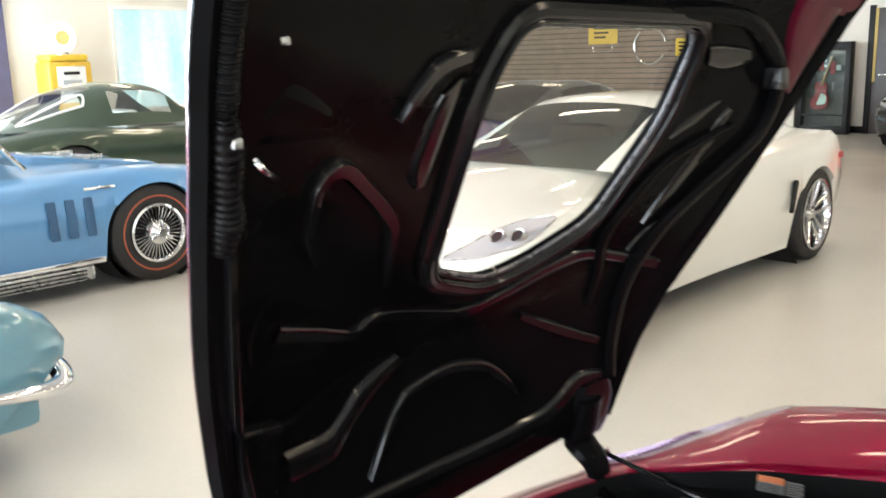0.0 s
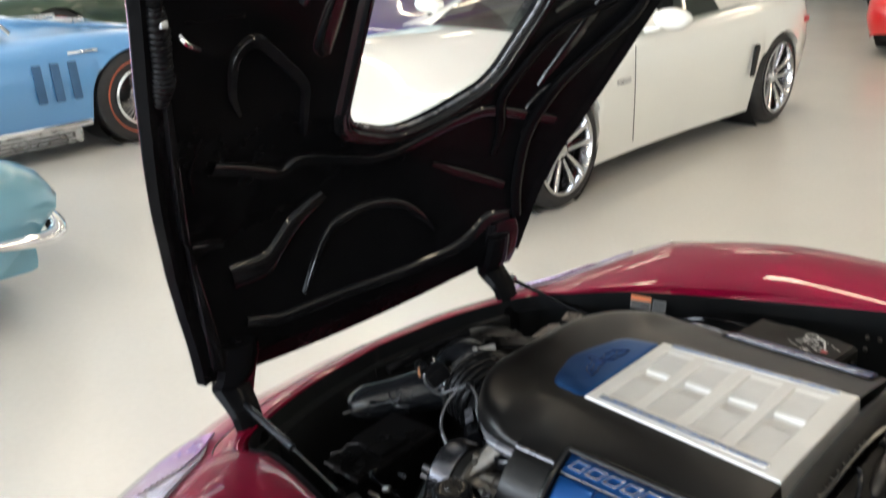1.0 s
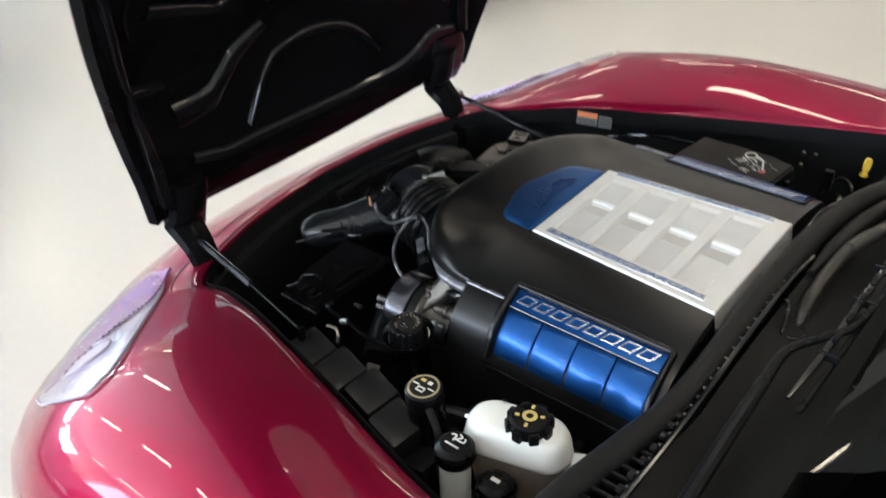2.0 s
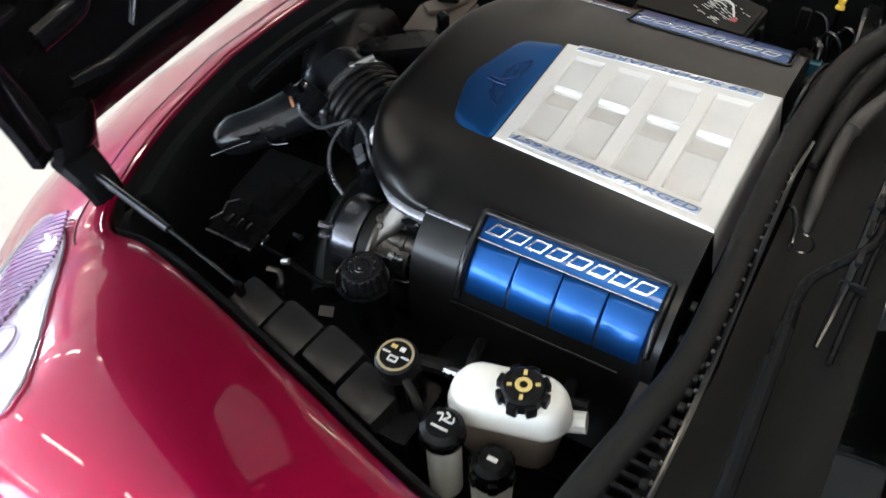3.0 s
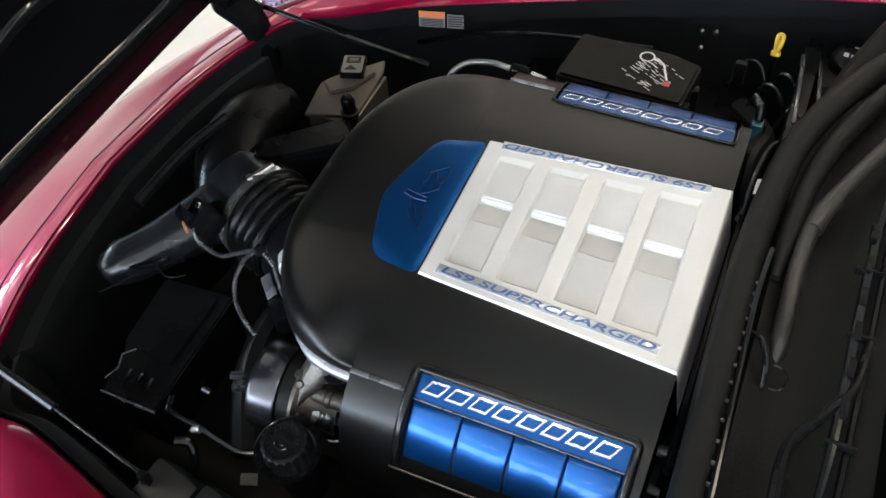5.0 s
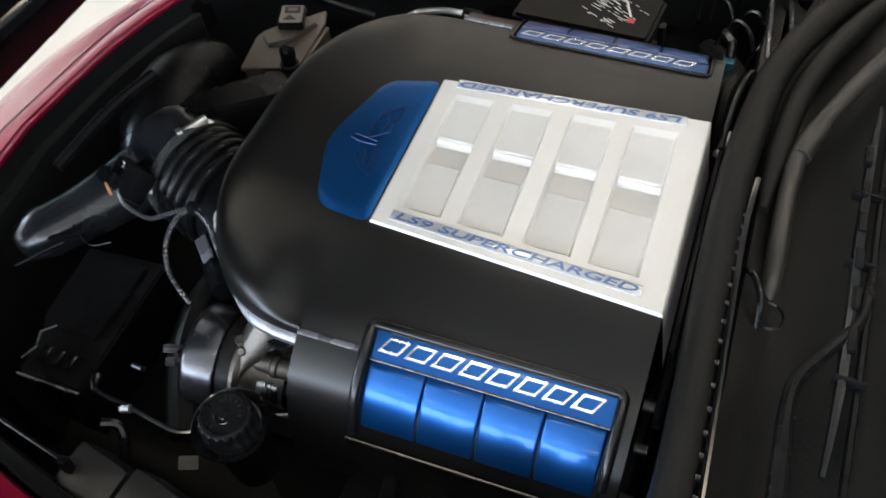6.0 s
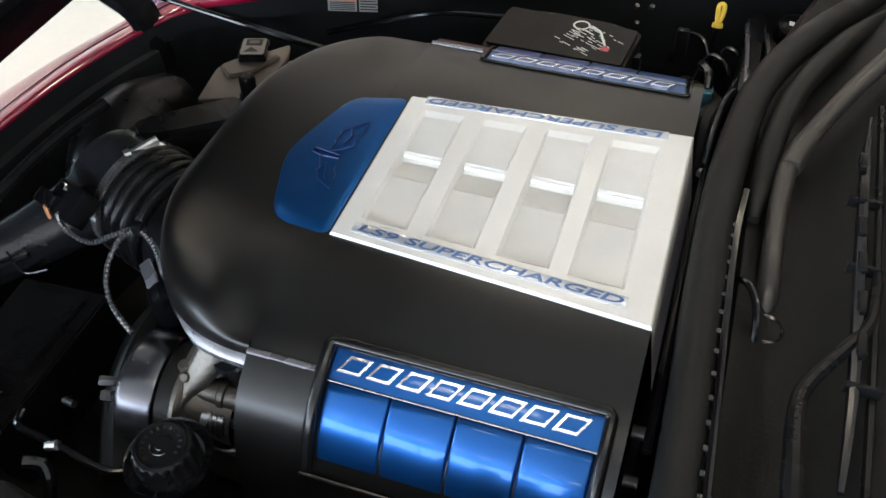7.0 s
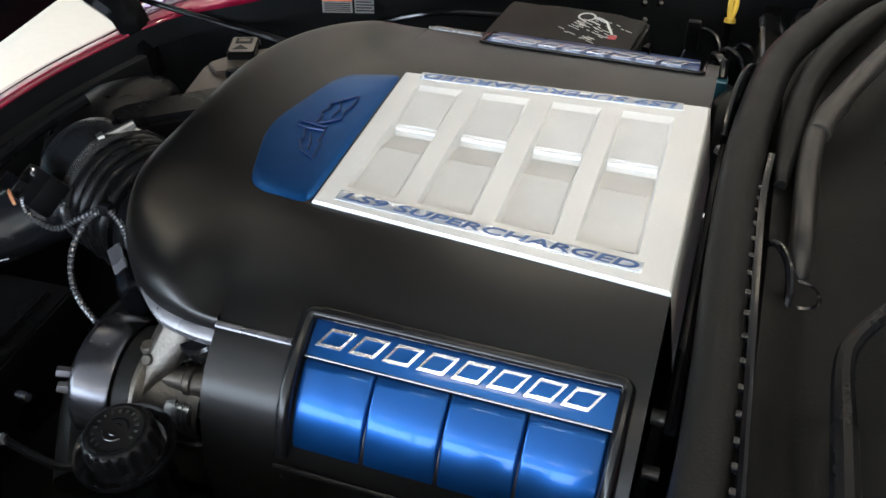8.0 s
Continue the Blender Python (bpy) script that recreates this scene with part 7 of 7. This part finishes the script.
# far inner fender: labels and hole
LABELGREY = mat("dull_label_grey", (0.20, 0.20, 0.20), 0.5, var=0.15)
lb = thing("warning_label", "orange and grey warning label on the inner fender", "label", Matrix.Translation((-0.57, 0.50, 0.66)), design_world=True)
lmx = Matrix.Translation((-0.572, 0.4815, 0.700)) @ pose(0, 0, 0, 80, 0, 14)
part("orange_strip", box(nb(), -0.035, 0.012, 0.012, 0.024, 0, 0.001, m=lmx), ORANGE, lb, smooth=False)
part("grey_panel", box(nb(), -0.035, 0.012, -0.006, 0.0115, 0, 0.001, m=lmx), LABELGREY, lb, smooth=False)
part("second_panel", box(nb(), 0.016, 0.046, -0.006, 0.020, 0, 0.001, m=lmx), LABELGREY, lb, smooth=False)
for k in range(5):
    part("print", box(nb(), -0.032, 0.009, -0.004 + 0.003 * k, -0.0026 + 0.003 * k, 0.001, 0.0015, m=lmx), SLOT, lb, smooth=False)
    part("print", box(nb(), 0.018, 0.047 - 0.004 * (k % 2), -0.003 + 0.0045 * k, -0.001 + 0.0045 * k, 0.001, 0.0015, m=lmx), SLOT, lb, smooth=False)
line("wall_plug", "round black plug in the inner fender", "plug", [(-0.70, 0.478, 0.645), (-0.70, 0.470, 0.645)], 0.013, SLOT, 1)

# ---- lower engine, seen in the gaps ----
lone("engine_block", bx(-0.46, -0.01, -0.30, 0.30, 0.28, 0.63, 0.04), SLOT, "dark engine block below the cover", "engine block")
lone("valve_cover", bx(-0.30, -0.02, -0.40, -0.29, 0.48, 0.62, 0.03), PLASTIC, "black valve cover below the blue rail cover", "valve cover")
rc = thing("rear_housing", "black throttle housing with small metal fittings behind the cover", "housing", Matrix.Translation((0.01, -0.1, 0.60)), design_world=True)
part("casting", tb([(0.004, -0.30, 0.64), (0.012, -0.15, 0.68), (0.014, 0.0, 0.69), (0.012, 0.12, 0.685)], 0.014), PLASTIC, rc)
part("cable", tb([(0.020, -0.24, 0.76), (0.020, -0.10, 0.775), (0.020, 0.05, 0.78), (0.022, 0.15, 0.775)], 0.005, seg=8), GLOSSPL, rc, "black cable along the lid")
part("fitting", tb([(0.004, -0.195, 0.722), (0.020, -0.195, 0.722)], 0.007, n=1, seg=16), CASTALU, rc, "small bright fitting")
part("fitting", tb([(0.006, -0.236, 0.700), (0.020, -0.236, 0.700)], 0.006, n=1, seg=16), CASTALU, rc, "small cast fitting")
part("fitting", tb([(0.004, -0.285, 0.675), (0.018, -0.285, 0.675)], 0.006, n=1, seg=16), CASTALU, rc)
part("bolt", rv([(0, 0.006), (0.006, 0.006), (0.007, 0)], 6, axis((0.018, 0.155, 0.765), (0.2, 0, 1))), SATINMETAL, rc)
for x in (-0.24, -0.17, -0.10):
    line("plug_lead", "brown-black plug lead beside the valve cover", "lead", [(x, -0.33, 0.64), (x + 0.01, -0.37, 0.655), (x + 0.015, -0.40, 0.63)], 0.008, RUBBER)
line("side_hose", "black hose under the reservoir", "hose", [(-0.34, -0.40, 0.62), (-0.26, -0.405, 0.66), (-0.20, -0.40, 0.65), (-0.06, -0.37, 0.66)], 0.012, RUBBER)
line("metal_line", "bright metal line beside the reservoir", "pipe", [(-0.245, -0.415, 0.675), (-0.215, -0.42, 0.69)], 0.008, SATINMETAL, 1)


# ---- cowl: weather seals, panel, hose, wipers ----
SEAL = [(-0.01, -0.62, 0.800), (0.0, -0.56, 0.812), (0.022, -0.46, 0.820), (0.042, -0.36, 0.824), (0.044, -0.25, 0.826), (0.040, -0.10, 0.828), (0.040, 0.05, 0.828), (0.048, 0.16, 0.828), (0.060, 0.25, 0.826), (0.084, 0.33, 0.824), (0.118, 0.41, 0.820), (0.17, 0.50, 0.815), (0.25, 0.60, 0.80)]
cw = thing("cowl", "black cowl panel with rubber weather seals below the windscreen", "cowl", Matrix.Translation((0.12, 0, 0.78)), design_world=True)
part("weather_seal", tb(SEAL, 0.0195, seg=14, flat=1.0), RUBBER, cw, "thick rubber weather seal")
part("seal_base", tb([(x + 0.001, y, z - 0.022) for x, y, z in SEAL], 0.018, seg=8), PLASTIC, cw)
S2_ = [(0.075, 0.02, 0.828), (0.080, 0.10, 0.830), (0.090, 0.19, 0.830), (0.108, 0.27, 0.829), (0.135, 0.345, 0.826), (0.175, 0.43, 0.820), (0.235, 0.52, 0.812), (0.30, 0.60, 0.80)]
part("second_seal", tb(S2_, [0.006, 0.013, 0.014, 0.015, 0.016, 0.016, 0.016], seg=12), RUBBER, cw, "second rubber seal")
# panel: a shallow dish from the seal to the glass
rows = []
for y in np.linspace(-0.70, 0.70, 57):
    bow = 0.10 * max(0.0, abs(y) - 0.22) ** 1.6 * 4
    sag = -0.10 * max(0.0, -0.36 - y) * 1.6
    rows.append([(x + (bow if y > 0 else sag + bow * 0.25), y, z) for x, z in ((0.055, 0.800), (0.062, 0.818), (0.070, 0.826), (0.085, 0.822), (0.10, 0.812), (0.125, 0.812), (0.15, 0.822), (0.165, 0.832), (0.19, 0.842), (0.26, 0.862))])
bm = nb()
grid(bm, rows)
part("panel", bm, DUSTY, cw, "dusty black cowl panel")
# beaded edge strip
bead = [(0.066, -0.56, 0.836), (0.068, -0.42, 0.838), (0.066, -0.30, 0.838), (0.062, -0.15, 0.838), (0.060, -0.02, 0.836), (0.064, 0.06, 0.832)]
part("edge_strip", tb(bead, 0.0042, seg=8), GLOSSPL, cw)
cur = spline(bead, 12)
for i, q in enumerate(cur):
    if i % 2 == 0 and q.y < -0.0:
        part("bead", bx(q.x - 0.0075, q.x - 0.003, q.y - 0.0030, q.y + 0.0030, q.z - 0.002, q.z + 0.0035, 0.001), GLOSSPL, cw)
        part("bead_foot", bx(q.x - 0.016, q.x - 0.0075, q.y - 0.0045, q.y + 0.0045, q.z - 0.010, q.z - 0.002, 0.002), RUBBER, cw)
# intake grille at the driver's end
for i in range(11):
    y = -0.585 + 0.017 * i
    part("grille_slat", bx(0.018 + 0.12 * max(0, y + 0.47) , 0.060, y - 0.0025, y + 0.0025, 0.800, 0.824, 0.001), PLASTIC, cw)
part("grille_bed", bx(0.0, 0.062, -0.60, -0.39, 0.785, 0.800), SLOT, cw, smooth=False)

hs = thing("drain_hose", "grey-brown rubber hose running into a grommet", "hose", Matrix.Translation((0.11, 0.0, 0.80)), design_world=True)
part("hose", tb([(0.106, -0.098, 0.795), (0.104, -0.070, 0.826), (0.103, -0.02, 0.838), (0.104, 0.05, 0.842), (0.111, 0.115, 0.845), (0.135, 0.175, 0.853), (0.165, 0.235, 0.865), (0.205, 0.305, 0.878), (0.25, 0.38, 0.885)], 0.0108, seg=16), mat("brown_grey_rubber", (0.016, 0.014, 0.012), 0.36, var=0.3, scale=10, fine=200, rvar=0.1), hs)
part("sleeve", tb([(0.110, 0.100, 0.845), (0.119, 0.135, 0.848), (0.128, 0.155, 0.851)], 0.0122, seg=16), mat("brown_grey_sleeve", (0.018, 0.016, 0.013), 0.42, var=0.3), hs)
part("grommet", rv([(0.013, -0.004), (0.0145, 0.005), (0.0165, 0.0065), (0.0185, 0.005), (0.0205, -0.006)], 28, Matrix.Translation((0.106, -0.112, 0.815))), GLOSSPL, hs, "round black grommet")
part("grommet_hole", rv([(0, -0.0005), (0.014, 0.0)], 24, Matrix.Translation((0.107, -0.113, 0.815))), SLOT, hs)
part("thin_cable", tb([(0.072, -0.072, 0.834), (0.082, -0.085, 0.846), (0.092, -0.108, 0.845), (0.096, -0.128, 0.832), (0.096, -0.140, 0.820)], 0.0036, seg=8), GLOSSPL, hs)
part("drip_line", tb([(0.074, -0.13, 0.823), (0.076, -0.18, 0.821), (0.070, -0.205, 0.823)], 0.003, seg=6), GLOSSPL, hs)


hs.location += Vector((-0.006, 0.005, -0.008))
wp_ = thing("wiper", "black windscreen wiper lying below the glass", "wiper", Matrix.Translation((0.16, -0.1, 0.85)), design_world=True)
part("arm", tb([(0.130, -0.56, 0.848), (0.126, -0.42, 0.858), (0.123, -0.30, 0.862), (0.122, -0.235, 0.864), (0.130, -0.205, 0.866), (0.155, -0.165, 0.868), (0.176, -0.125, 0.868), (0.184, -0.06, 0.866)], [0.010, 0.010, 0.009, 0.0075, 0.0065, 0.006, 0.006, 0.005], seg=10, n=5), PLASTIC, wp_, "bent black wiper arm")
part("blade_rail", tb([(0.157, -0.300, 0.862), (0.164, -0.20, 0.866), (0.167, -0.05, 0.868), (0.172, 0.09, 0.866), (0.180, 0.19, 0.860)], [0.003, 0.0055, 0.006, 0.0055, 0.002], seg=8), GLOSSPL, wp_)
part("blade_rubber", tb([(0.176, -0.31, 0.856), (0.183, -0.10, 0.860), (0.192, 0.22, 0.856)], 0.004, seg=6), PLASTIC, wp_)
for y in (-0.20, -0.06, 0.035):
    part("clip", bx(0.156, 0.186, y - 0.002, y + 0.002, 0.860, 0.872, 0.001), PLASTIC, wp_)
for k_ in range(6):
    part("link", bx(0.164, 0.172, -0.17 + 0.05 * k_, -0.145 + 0.05 * k_, 0.866, 0.876, 0.002), PLASTIC, wp_)
